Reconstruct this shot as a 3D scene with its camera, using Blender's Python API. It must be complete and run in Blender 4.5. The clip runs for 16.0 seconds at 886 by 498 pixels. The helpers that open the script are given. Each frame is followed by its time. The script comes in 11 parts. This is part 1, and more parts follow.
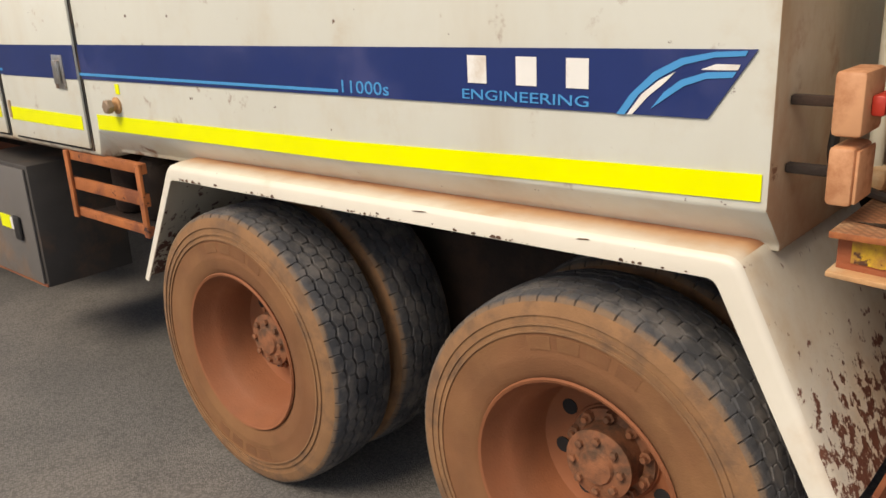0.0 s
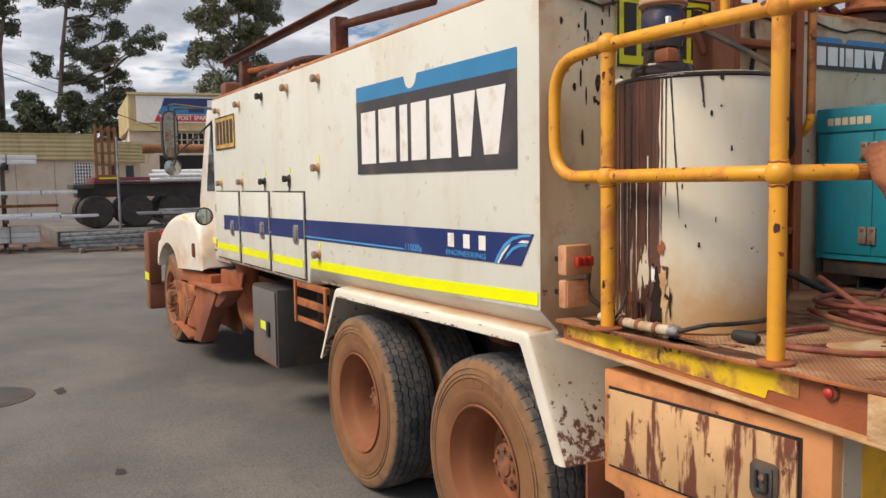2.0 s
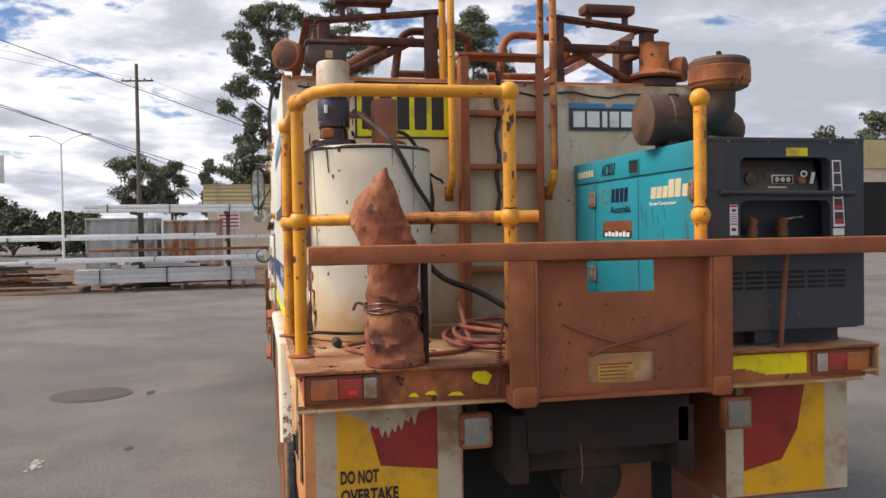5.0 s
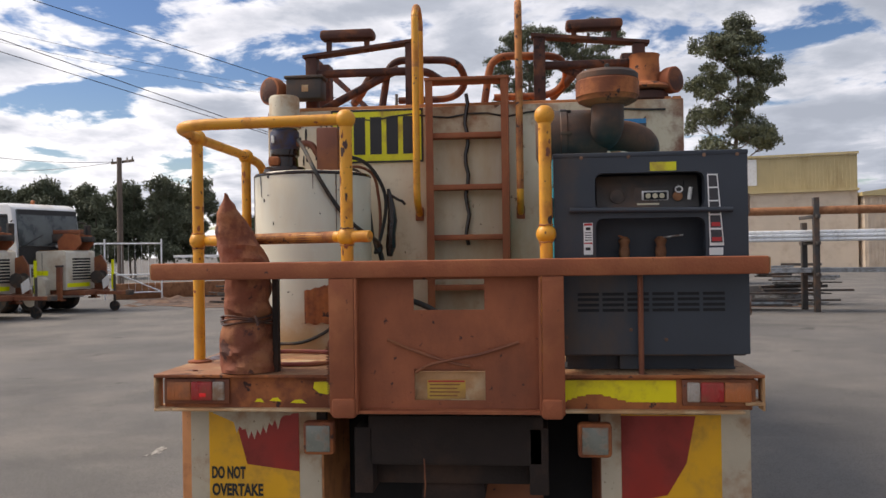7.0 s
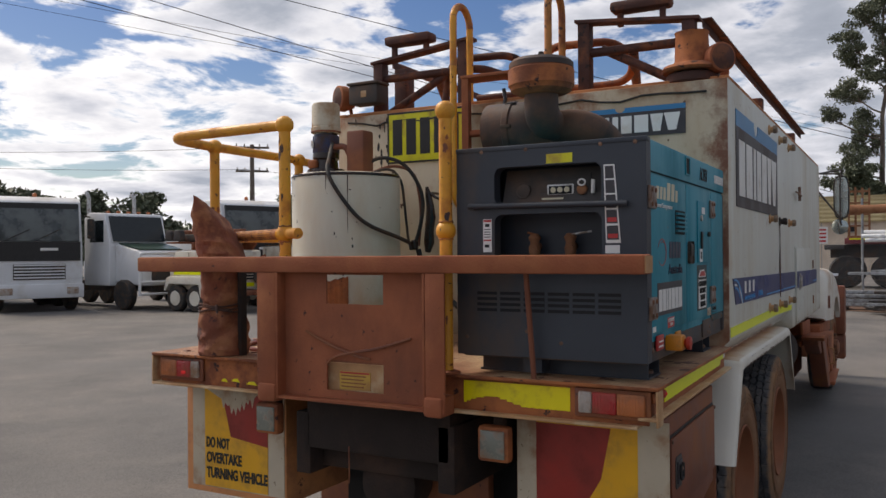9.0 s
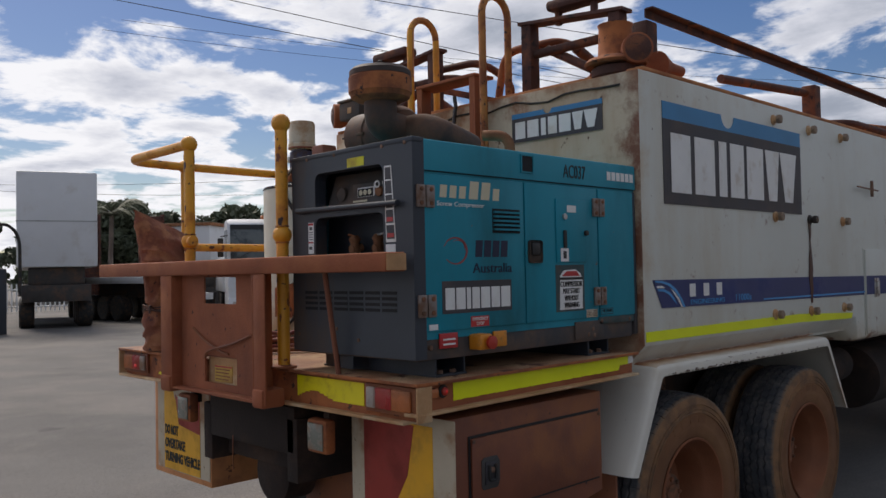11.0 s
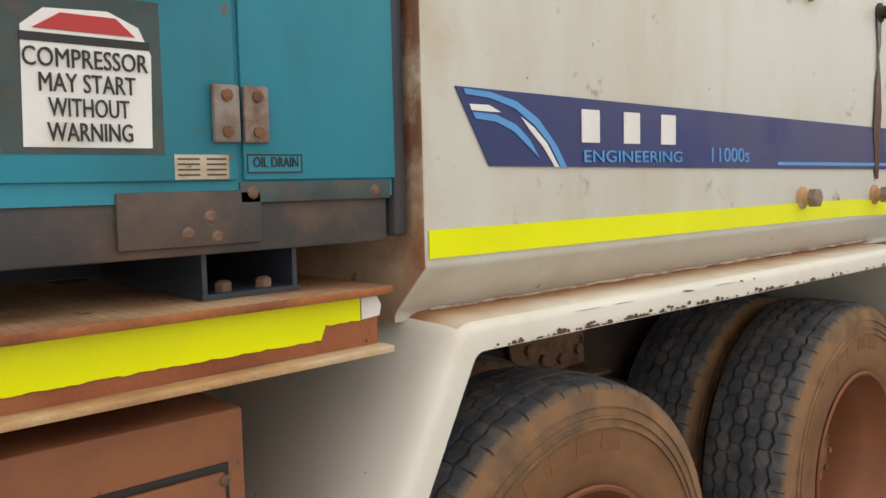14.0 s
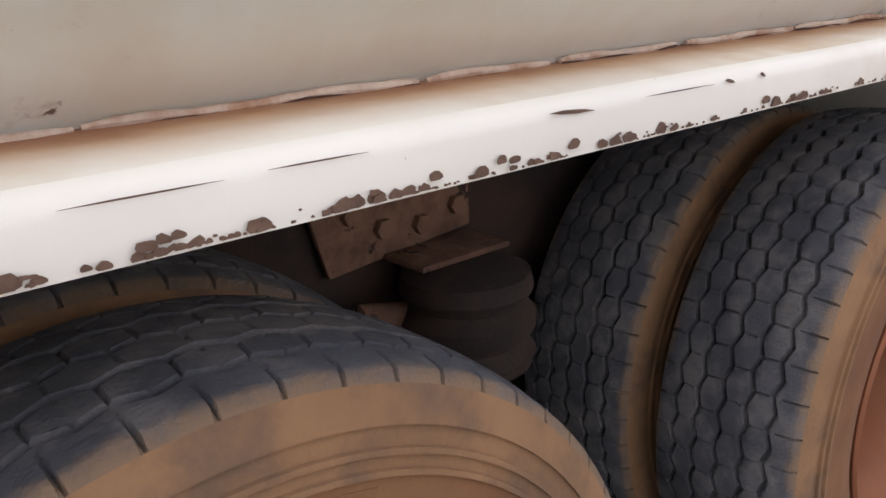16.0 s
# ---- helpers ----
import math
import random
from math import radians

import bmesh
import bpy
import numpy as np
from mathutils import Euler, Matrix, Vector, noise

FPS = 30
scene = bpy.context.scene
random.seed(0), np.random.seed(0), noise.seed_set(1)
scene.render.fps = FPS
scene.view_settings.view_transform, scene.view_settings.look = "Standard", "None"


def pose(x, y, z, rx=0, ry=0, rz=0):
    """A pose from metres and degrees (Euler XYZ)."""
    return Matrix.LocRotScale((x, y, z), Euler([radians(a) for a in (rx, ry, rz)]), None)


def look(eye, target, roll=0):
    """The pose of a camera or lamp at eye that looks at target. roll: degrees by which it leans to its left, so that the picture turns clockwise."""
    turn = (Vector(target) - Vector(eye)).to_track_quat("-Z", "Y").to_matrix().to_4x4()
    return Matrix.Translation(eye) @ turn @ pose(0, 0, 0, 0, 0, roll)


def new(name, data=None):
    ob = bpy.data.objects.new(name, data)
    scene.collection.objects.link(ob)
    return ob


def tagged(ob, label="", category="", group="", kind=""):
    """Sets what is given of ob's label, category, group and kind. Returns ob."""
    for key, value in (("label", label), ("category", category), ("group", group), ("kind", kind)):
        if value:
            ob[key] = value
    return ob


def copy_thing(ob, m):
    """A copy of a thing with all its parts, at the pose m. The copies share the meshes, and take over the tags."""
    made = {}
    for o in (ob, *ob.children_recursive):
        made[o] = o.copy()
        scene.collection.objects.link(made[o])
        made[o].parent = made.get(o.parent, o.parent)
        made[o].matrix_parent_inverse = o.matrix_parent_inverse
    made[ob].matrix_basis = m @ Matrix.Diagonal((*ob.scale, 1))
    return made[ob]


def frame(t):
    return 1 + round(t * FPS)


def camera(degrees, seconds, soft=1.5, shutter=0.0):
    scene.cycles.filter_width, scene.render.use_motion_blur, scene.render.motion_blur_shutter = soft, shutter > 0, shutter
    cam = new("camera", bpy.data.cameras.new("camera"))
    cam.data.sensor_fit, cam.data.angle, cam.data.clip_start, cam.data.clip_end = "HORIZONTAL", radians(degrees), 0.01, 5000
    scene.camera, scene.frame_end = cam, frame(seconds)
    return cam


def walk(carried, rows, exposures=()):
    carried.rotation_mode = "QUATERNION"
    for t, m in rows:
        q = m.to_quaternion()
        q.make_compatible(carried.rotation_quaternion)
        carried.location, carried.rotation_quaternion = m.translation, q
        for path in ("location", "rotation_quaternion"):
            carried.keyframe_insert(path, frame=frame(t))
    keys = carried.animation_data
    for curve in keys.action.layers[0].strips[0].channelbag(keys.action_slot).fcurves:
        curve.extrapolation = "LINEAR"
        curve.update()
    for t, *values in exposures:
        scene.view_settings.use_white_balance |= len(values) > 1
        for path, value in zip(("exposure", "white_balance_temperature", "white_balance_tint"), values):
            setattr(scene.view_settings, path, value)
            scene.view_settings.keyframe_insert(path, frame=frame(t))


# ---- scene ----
# Camera: one lens, carried round the back of the truck.
cam = camera(56.0, 16.0)
PATH = [
    (0, (0.008, 0.006, 1.842), (-1.257, 1.43, 1.231), -2.6),
    (0.5, (0.587, -0.187, 1.893), (-0.907, 1.108, 1.591), -2.0),
    (1, (1.185, -0.331, 1.907), (-0.443, 0.809, 1.69), -1.3),
    (1.5, (1.766, -0.381, 1.923), (0.059, 0.646, 1.745), -1.1),
    (2, (2.264, -0.401, 1.918), (0.526, 0.575, 1.757), -0.9),
    (2.5, (2.744, -0.273, 1.919), (0.978, 0.652, 1.762), -1.2),
    (3, (3.119, -0.073, 1.894), (1.314, 0.776, 1.756), -1.0),
    (3.5, (3.441, 0.288, 1.882), (1.6, 1.059, 1.764), -0.9),
    (4, (3.774, 0.671, 1.899), (1.893, 1.342, 1.796), -1.7),
    (4.5, (3.976, 1.083, 1.891), (2.061, 1.654, 1.813), -1.2),
    (5, (4.144, 1.524, 1.877), (2.191, 1.954, 1.833), -0.9),
    (7.3, (4.41, 3.514, 1.84), (2.438, 3.179, 1.858), -1.1),
    (7.5, (4.384, 3.686, 1.82), (2.43, 3.262, 1.844), -1.3),
    (8, (4.255, 4.11, 1.818), (2.353, 3.492, 1.844), -1.2),
    (8.2, (4.18, 4.277, 1.838), (2.306, 3.579, 1.858), -1.0),
    (10.3, (3.397, 5.924, 1.797), (1.891, 4.609, 1.84), -0.8),
    (10.5, (3.265, 6.065, 1.783), (1.807, 4.697, 1.834), -1.0),
    (11, (3.008, 6.38, 1.755), (1.608, 4.952, 1.808), -1.1),
    (11.5, (2.671, 6.527, 1.755), (1.278, 5.092, 1.81), -1.1),
    (12, (2.261, 6.44, 1.703), (0.882, 4.993, 1.752), -1.2),
    (12.5, (1.787, 6.165, 1.674), (0.424, 4.702, 1.713), -1.2),
    (13, (1.276, 5.877, 1.639), (-0.084, 4.411, 1.647), -1.2),
    (13.5, (0.848, 5.544, 1.576), (-0.504, 4.07, 1.536), -1.3),
    (14, (0.411, 5.242, 1.519), (-0.934, 3.771, 1.361), -1.3),
    (14.5, (0.045, 5.031, 1.486), (-1.278, 3.567, 1.158), -0.6),
    (15, (-0.258, 4.811, 1.366), (-1.587, 3.355, 1.031), -3.9),
    (15.5, (-0.519, 4.704, 1.35), (-1.805, 3.254, 0.854), -3.7),
    (16, (-0.756, 4.676, 1.368), (-1.987, 3.224, 0.754), -2.6),
]
EXPOSURES = [(0, 0.78, 8000, 12), (0.5, 0.61, 7600, 11), (1, 0.30, 7800, 11), (1.5, 0.56, 7600, 12), (2.5, 0.88, 7850, 13), (5, 1.03, 7650, 14), (7.5, 0.78, 7550, 14), (8.2, 0.70, 7550, 14), (10.5, 0.28, 7100, 13), (11.5, 0.38, 7200, 14), (12, 0.57, 7500, 13), (12.25, 1.02, 7700, 13), (12.5, 1.37, 8050, 12), (13, 1.91, 7800, 12), (13.5, 2.26, 8100, 12), (14, 2.33, 9400, 12), (14.5, 2.39, 10000, 13), (15, 2.38, 10200, 14), (15.5, 2.40, 8000, 16), (16, 2.51, 7900, 19)]
walk(cam, [(t, look(eye, target, roll)) for t, eye, target, roll in PATH], EXPOSURES)

# ---- light: broken cloud, a veiled sun on the truck's left ----
SUN_ELEV, SUN_AZ = radians(48), radians(188)
world = bpy.data.worlds.new("sky")
scene.world = world
world.use_nodes = True


def sky_nodes(tree):
    n, l = tree.nodes, tree.links
    n.clear()
    out = n.new("ShaderNodeOutputWorld")
    bg = n.new("ShaderNodeBackground")
    sky = n.new("ShaderNodeTexSky")
    sky.sky_type = "NISHITA"
    sky.sun_disc = False
    sky.sun_elevation, sky.sun_rotation = SUN_ELEV, SUN_AZ
    sky.air_density, sky.dust_density, sky.ozone_density = 1.0, 0.5, 2.5
    co = n.new("ShaderNodeTexCoord")
    sep = n.new("ShaderNodeSeparateXYZ")
    l.new(co.outputs["Generated"], sep.inputs[0])
    # clouds lie on a level sheet: divide by the height above the horizon
    up = n.new("ShaderNodeMath"); up.operation = "MAXIMUM"; up.inputs[1].default_value = 0.0
    l.new(sep.outputs["Z"], up.inputs[0])
    add = n.new("ShaderNodeMath"); add.operation = "ADD"; add.inputs[1].default_value = 0.16
    l.new(up.outputs[0], add.inputs[0])
    div = n.new("ShaderNodeVectorMath"); div.operation = "DIVIDE"
    comb = n.new("ShaderNodeCombineXYZ")
    l.new(sep.outputs["X"], comb.inputs[0]); l.new(sep.outputs["Y"], comb.inputs[1])
    comb2 = n.new("ShaderNodeCombineXYZ")
    for k in range(3):
        l.new(add.outputs[0], comb2.inputs[k])
    l.new(comb.outputs[0], div.inputs[0]); l.new(comb2.outputs[0], div.inputs[1])
    big = n.new("ShaderNodeTexNoise"); big.inputs["Scale"].default_value = 2.3
    big.inputs["Detail"].default_value = 12.0; big.inputs["Roughness"].default_value = 0.58
    big.inputs["Distortion"].default_value = 0.25
    off = n.new("ShaderNodeVectorMath"); off.operation = "ADD"; off.inputs[1].default_value = (3.1, 1.7, 0.4)
    l.new(div.outputs[0], off.inputs[0]); l.new(off.outputs[0], big.inputs["Vector"])
    # the cover thickens from the open south-west to the closed north
    cov = n.new("ShaderNodeMath"); cov.operation = "MULTIPLY_ADD"
    cov.inputs[1].default_value, cov.inputs[2].default_value = 0.070, 0.068
    l.new(sep.outputs["Y"], cov.inputs[0])
    tot = n.new("ShaderNodeMath"); tot.operation = "ADD"
    # banks of cloud close up towards the horizon
    bank = n.new("ShaderNodeMapRange")
    for key, v in (("From Min", 0.0), ("From Max", 0.24), ("To Min", 0.10), ("To Max", 0.0)):
        bank.inputs[key].default_value = v
    l.new(up.outputs[0], bank.inputs["Value"])
    low_cov = n.new("ShaderNodeMath"); low_cov.operation = "ADD"
    l.new(cov.outputs[0], low_cov.inputs[0]); l.new(bank.outputs["Result"], low_cov.inputs[1])
    l.new(big.outputs["Fac"], tot.inputs[0]); l.new(low_cov.outputs[0], tot.inputs[1])
    mask = n.new("ShaderNodeMapRange"); mask.interpolation_type = "SMOOTHSTEP"
    mask.inputs["From Min"].default_value, mask.inputs["From Max"].default_value = 0.470, 0.560
    l.new(tot.outputs[0], mask.inputs["Value"])
    # cloud body: bright rims, grey bellies
    shade = n.new("ShaderNodeTexNoise"); shade.inputs["Scale"].default_value = 2.4
    shade.inputs["Detail"].default_value = 6.0; shade.inputs["Roughness"].default_value = 0.55
    l.new(off.outputs[0], shade.inputs["Vector"])
    thick = n.new("ShaderNodeMath"); thick.operation = "MULTIPLY_ADD"
    thick.inputs[1].default_value, thick.inputs[2].default_value = 0.75, 0.0
    l.new(tot.outputs[0], thick.inputs[0])
    mixv = n.new("ShaderNodeMath"); mixv.operation = "MULTIPLY_ADD"; mixv.inputs[1].default_value = 0.80
    l.new(shade.outputs["Fac"], mixv.inputs[0]); l.new(thick.outputs[0], mixv.inputs[2])
    ramp = n.new("ShaderNodeValToRGB")
    e = ramp.color_ramp.elements
    e[0].position, e[0].color = 0.53, (7.0, 7.5, 8.3, 1)
    e[1].position, e[1].color = 1.0, (2.2, 2.65, 3.45, 1)
    mid = e.new(0.70); mid.color = (4.6, 5.1, 6.1, 1)
    grey = e.new(0.86); grey.color = (2.7, 3.2, 4.1, 1)
    side = n.new("ShaderNodeMath"); side.operation = "MULTIPLY_ADD"; side.inputs[1].default_value = 0.26
    l.new(sep.outputs["Y"], side.inputs[0])
    dim = n.new("ShaderNodeMath"); dim.operation = "ADD"; dim.inputs[1].default_value = -0.065
    l.new(mixv.outputs[0], dim.inputs[0]); l.new(dim.outputs[0], side.inputs[2])
    l.new(side.outputs[0], ramp.inputs[0])
    mix = n.new("ShaderNodeMix"); mix.data_type = "RGBA"
    l.new(mask.outputs["Result"], mix.inputs["Factor"])
    deep = n.new("ShaderNodeHueSaturation"); deep.inputs["Hue"].default_value, deep.inputs["Saturation"].default_value, deep.inputs["Value"].default_value = 0.512, 1.30, 0.60
    l.new(sky.outputs[0], deep.inputs["Color"])
    l.new(deep.outputs[0], mix.inputs["A"]); l.new(ramp.outputs[0], mix.inputs["B"])
    l.new(mix.outputs["Result"], bg.inputs["Color"])
    bg.inputs["Strength"].default_value = 0.10
    l.new(bg.outputs[0], out.inputs[0])


sky_nodes(world.node_tree)
sun_data = bpy.data.lights.new("sun", "SUN")
sun_data.energy, sun_data.angle, sun_data.color = 1.9, radians(28), (1.0, 0.95, 0.88)
sun = new("sun", sun_data)
SUN_DIR = Vector((math.sin(SUN_AZ) * math.cos(SUN_ELEV), math.cos(SUN_AZ) * math.cos(SUN_ELEV), math.sin(SUN_ELEV)))
sun.matrix_world = look(SUN_DIR * 30, (0, 0, 0))

# ---- materials ----


def surf(name, base, rough=0.6, metal=0.0, var=0.12, scale=5.0, dirt=None, amount=0.35, dirt_scale=2.5, streak=1.0,
         fine=90.0, bump=0.15, soft=0.12, coat=0.0, random_value=0.0, spots=None, spot_amount=0.3, spot_scale=9.0):
    """A worn surface: base colour with slow variation, a dirt colour laid on by a noise mask (streak > 1 draws it out
    downwards), sharp-edged chips or spots, and fine relief."""
    m = bpy.data.materials.new(name)
    m.use_nodes = True
    n, l = m.node_tree.nodes, m.node_tree.links
    bsdf = n["Principled BSDF"]
    co = n.new("ShaderNodeTexCoord")
    slow = n.new("ShaderNodeTexNoise"); slow.inputs["Scale"].default_value = scale; slow.inputs["Detail"].default_value = 5
    l.new(co.outputs["Object"], slow.inputs["Vector"])
    rng = n.new("ShaderNodeMapRange")
    rng.inputs["From Min"].default_value, rng.inputs["From Max"].default_value = 0.3, 0.7
    rng.inputs["To Min"].default_value, rng.inputs["To Max"].default_value = 1 - var, 1 + var
    l.new(slow.outputs["Fac"], rng.inputs["Value"])
    hsv = n.new("ShaderNodeHueSaturation"); hsv.inputs["Color"].default_value = (*base, 1)
    value = rng.outputs["Result"]
    if random_value:
        info = n.new("ShaderNodeObjectInfo")
        r2 = n.new("ShaderNodeMapRange")
        r2.inputs["To Min"].default_value, r2.inputs["To Max"].default_value = 1 - random_value, 1 + random_value
        l.new(info.outputs["Random"], r2.inputs["Value"])
        mul = n.new("ShaderNodeMath"); mul.operation = "MULTIPLY"
        l.new(value, mul.inputs[0]); l.new(r2.outputs["Result"], mul.inputs[1])
        value = mul.outputs[0]
    l.new(value, hsv.inputs["Value"])
    colour = hsv.outputs[0]
    rough_in = None

    def layer(colour, tint, scale, amount, soft, streak, detail, seed):
        mp = n.new("ShaderNodeMapping"); mp.inputs["Location"].default_value = (seed, seed * 0.7, seed * 1.3)
        mp.inputs["Scale"].default_value = (1, 1, 1 / streak)
        l.new(co.outputs["Object"], mp.inputs["Vector"])
        nz = n.new("ShaderNodeTexNoise"); nz.inputs["Scale"].default_value = scale
        nz.inputs["Detail"].default_value = detail; nz.inputs["Roughness"].default_value = 0.62
        l.new(mp.outputs[0], nz.inputs["Vector"])
        mk = n.new("ShaderNodeMapRange"); mk.interpolation_type = "SMOOTHSTEP"
        edge = 0.72 - 0.44 * amount
        mk.inputs["From Min"].default_value, mk.inputs["From Max"].default_value = edge - soft, edge + soft
        l.new(nz.outputs["Fac"], mk.inputs["Value"])
        mx = n.new("ShaderNodeMix"); mx.data_type = "RGBA"; mx.inputs["B"].default_value = (*tint, 1)
        l.new(mk.outputs["Result"], mx.inputs["Factor"]); l.new(colour, mx.inputs["A"])
        return mx.outputs["Result"], mk.outputs["Result"]

    if dirt:
        colour, mask = layer(colour, dirt, dirt_scale, amount, soft, streak, 7, 2.3)
        rr = n.new("ShaderNodeMapRange")
        rr.inputs["To Min"].default_value, rr.inputs["To Max"].default_value = rough, max(rough, 0.85)
        l.new(mask, rr.inputs["Value"]); rough_in = rr.outputs["Result"]
    if spots:
        colour, mask = layer(colour, spots, spot_scale, spot_amount, 0.02, 1.0, 9, 7.9)
    l.new(colour, bsdf.inputs["Base Color"])
    bsdf.inputs["Metallic"].default_value = metal
    if rough_in:
        l.new(rough_in, bsdf.inputs["Roughness"])
    else:
        bsdf.inputs["Roughness"].default_value = rough
    if coat:
        bsdf.inputs["Coat Weight"].default_value = coat
    if bump:
        fz = n.new("ShaderNodeTexNoise"); fz.inputs["Scale"].default_value = fine; fz.inputs["Detail"].default_value = 4
        l.new(co.outputs["Object"], fz.inputs["Vector"])
        bp = n.new("ShaderNodeBump"); bp.inputs["Strength"].default_value = bump; bp.inputs["Distance"].default_value = 0.01
        l.new(fz.outputs["Fac"], bp.inputs["Height"]); l.new(bp.outputs[0], bsdf.inputs["Normal"])
    return m


DUST = (0.36, 0.17, 0.085)
RUST = (0.17, 0.065, 0.035)
OIL = (0.022, 0.012, 0.009)
M = {}
M["cream"] = surf("cream_paint", (0.635, 0.64, 0.575), 0.42, var=0.05, scale=1.2, dirt=(0.52, 0.44, 0.32), amount=0.22, dirt_scale=1.3, streak=5, soft=0.2, bump=0.03, fine=30, spots=(0.10, 0.05, 0.035), spot_amount=0.04, spot_scale=22)
M["cream_rear"] = surf("dusty_cream_paint", (0.60, 0.525, 0.39), 0.55, var=0.08, scale=2, dirt=(0.42, 0.265, 0.14), amount=0.34, dirt_scale=1.6, streak=3, soft=0.2, bump=0.06, fine=40, spots=(0.09, 0.0352, 0.0175), spot_amount=0.12, spot_scale=14)
M["sealant"] = surf("old_pale_sealant", (0.56, 0.43, 0.33), 0.75, var=0.15, scale=14, dirt=(0.36, 0.19, 0.11), amount=0.42, dirt_scale=16, bump=0.25, fine=120)
M["rim_crack"] = surf("dirt_in_a_crack", (0.07, 0.032, 0.022), 0.9, var=0.2, bump=0.1)
M["guard"] = surf("guard_paint", (0.70, 0.66, 0.57), 0.4, var=0.05, scale=3, dirt=(0.55, 0.40, 0.26), amount=0.12, dirt_scale=2.2, soft=0.16, bump=0.05, fine=40, spots=(0.16, 0.07, 0.045), spot_amount=0.02, spot_scale=30)


def overlay(m, layers):
    """Lays stains on a material: each has a tint and an axis along which it thickens from lo to hi, its edge broken by noise."""
    n, l = m.node_tree.nodes, m.node_tree.links
    bsdf = n["Principled BSDF"]
    co = n.new("ShaderNodeTexCoord")
    sep = n.new("ShaderNodeSeparateXYZ")
    l.new(co.outputs["Object"], sep.inputs[0])
    colour = bsdf.inputs["Base Color"].links[0].from_socket
    for tint, axis, absolute, lo, hi, scale, gain, soft in layers:
        src = sep.outputs[axis]
        if absolute:
            ab = n.new("ShaderNodeMath"); ab.operation = "ABSOLUTE"
            l.new(src, ab.inputs[0]); src = ab.outputs[0]
        rg = n.new("ShaderNodeMapRange")
        rg.inputs["From Min"].default_value, rg.inputs["From Max"].default_value = lo, hi
        l.new(src, rg.inputs["Value"])
        nz = n.new("ShaderNodeTexNoise"); nz.inputs["Scale"].default_value = scale
        nz.inputs["Detail"].default_value = 8; nz.inputs["Roughness"].default_value = 0.65
        l.new(co.outputs["Object"], nz.inputs["Vector"])
        ad = n.new("ShaderNodeMath"); ad.operation = "MULTIPLY_ADD"; ad.inputs[1].default_value = gain
        l.new(nz.outputs["Fac"], ad.inputs[0]); l.new(rg.outputs["Result"], ad.inputs[2])
        mk = n.new("ShaderNodeMapRange"); mk.interpolation_type = "SMOOTHSTEP"
        mk.inputs["From Min"].default_value, mk.inputs["From Max"].default_value = 0.5 + gain * 0.5 - soft, 0.5 + gain * 0.5 + soft
        l.new(ad.outputs[0], mk.inputs["Value"])
        mx = n.new("ShaderNodeMix"); mx.data_type = "RGBA"; mx.inputs["B"].default_value = (*tint, 1)
        l.new(mk.outputs["Result"], mx.inputs["Factor"]); l.new(colour, mx.inputs["A"])
        colour = mx.outputs["Result"]
    l.new(colour, bsdf.inputs["Base Color"])
    return m


# mudguard sheet: road dust gathered along its joint with the tank; its legs carry thrown mud
GUARD_PAINT = dict(var=0.07, scale=3, dirt=(0.50, 0.36, 0.22), amount=0.22, dirt_scale=3, soft=0.2, bump=0.06, fine=40)
M["guard_in"] = overlay(surf("dusty_guard_paint", (0.66, 0.62, 0.52), 0.45, **GUARD_PAINT), [
    ((0.50, 0.28, 0.14), "Y", True, 1.300, 1.18, 5.0, 0.6, 0.45), ((0.33, 0.135, 0.063), "Y", True, 1.240, 1.14, 9.0, 1.0, 0.3)])
M["guard_leg"] = overlay(surf("mud_splashed_guard_paint", (0.64, 0.59, 0.49), 0.45, **GUARD_PAINT), [((0.15, 0.06, 0.04), "Z", False, 1.12, 0.55, 26.0, 3.2, 0.10)])
# rear face of the tank: rust along its upper edge and right corner, red dust towards the deck
overlay(M["cream_rear"], [((0.30, 0.13, 0.06), "Z", False, 2.50, 2.95, 5.0, 2.6, 0.35), ((0.19, 0.075, 0.04), "Y", False, 1.02, 1.38, 7.0, 2.2, 0.3), ((0.34, 0.15, 0.07), "Z", False, 1.75, 0.95, 3.0, 1.6, 0.5)])

# tank sides: dust thrown up along the lower bevel and the rear corner
overlay(M["cream"], [((0.52, 0.40, 0.25), "Z", False, 1.34, 1.06, 3.0, 1.5, 0.5), ((0.48, 0.33, 0.18), "X", False, 3.52, 4.0, 5.0, 1.6, 0.45), ((0.24, 0.115, 0.065), "Z", False, 1.27, 1.12, 9.0, 2.6, 0.2)])

M["dust_cream"] = surf("dusty_ledge", (0.5, 0.273, 0.126), 0.8, var=0.2, scale=8, dirt=(0.62, 0.458, 0.28), amount=0.35, dirt_scale=6, bump=0.5, fine=60)
M["rim_edge"] = surf("dusty_orange_rim", (0.5, 0.211, 0.084), 0.75, var=0.15, scale=6, dirt=(0.34, 0.123, 0.049), amount=0.4, dirt_scale=4, bump=0.2)
M["steel_dust"] = surf("red_dusty_steel", (0.28, 0.078, 0.031), 0.78, var=0.2, scale=5, dirt=(0.37, 0.125, 0.05), amount=0.36, dirt_scale=4, soft=0.16, bump=0.25, spots=(0.10, 0.035, 0.022), spot_amount=0.08, spot_scale=24)
M["steel_brown"] = surf("brown_painted_steel", (0.19, 0.058, 0.029), 0.55, var=0.15, scale=4, dirt=(0.29, 0.105, 0.044), amount=0.4, dirt_scale=3, bump=0.12, spots=(0.06, 0.026, 0.02), spot_amount=0.06, spot_scale=22)
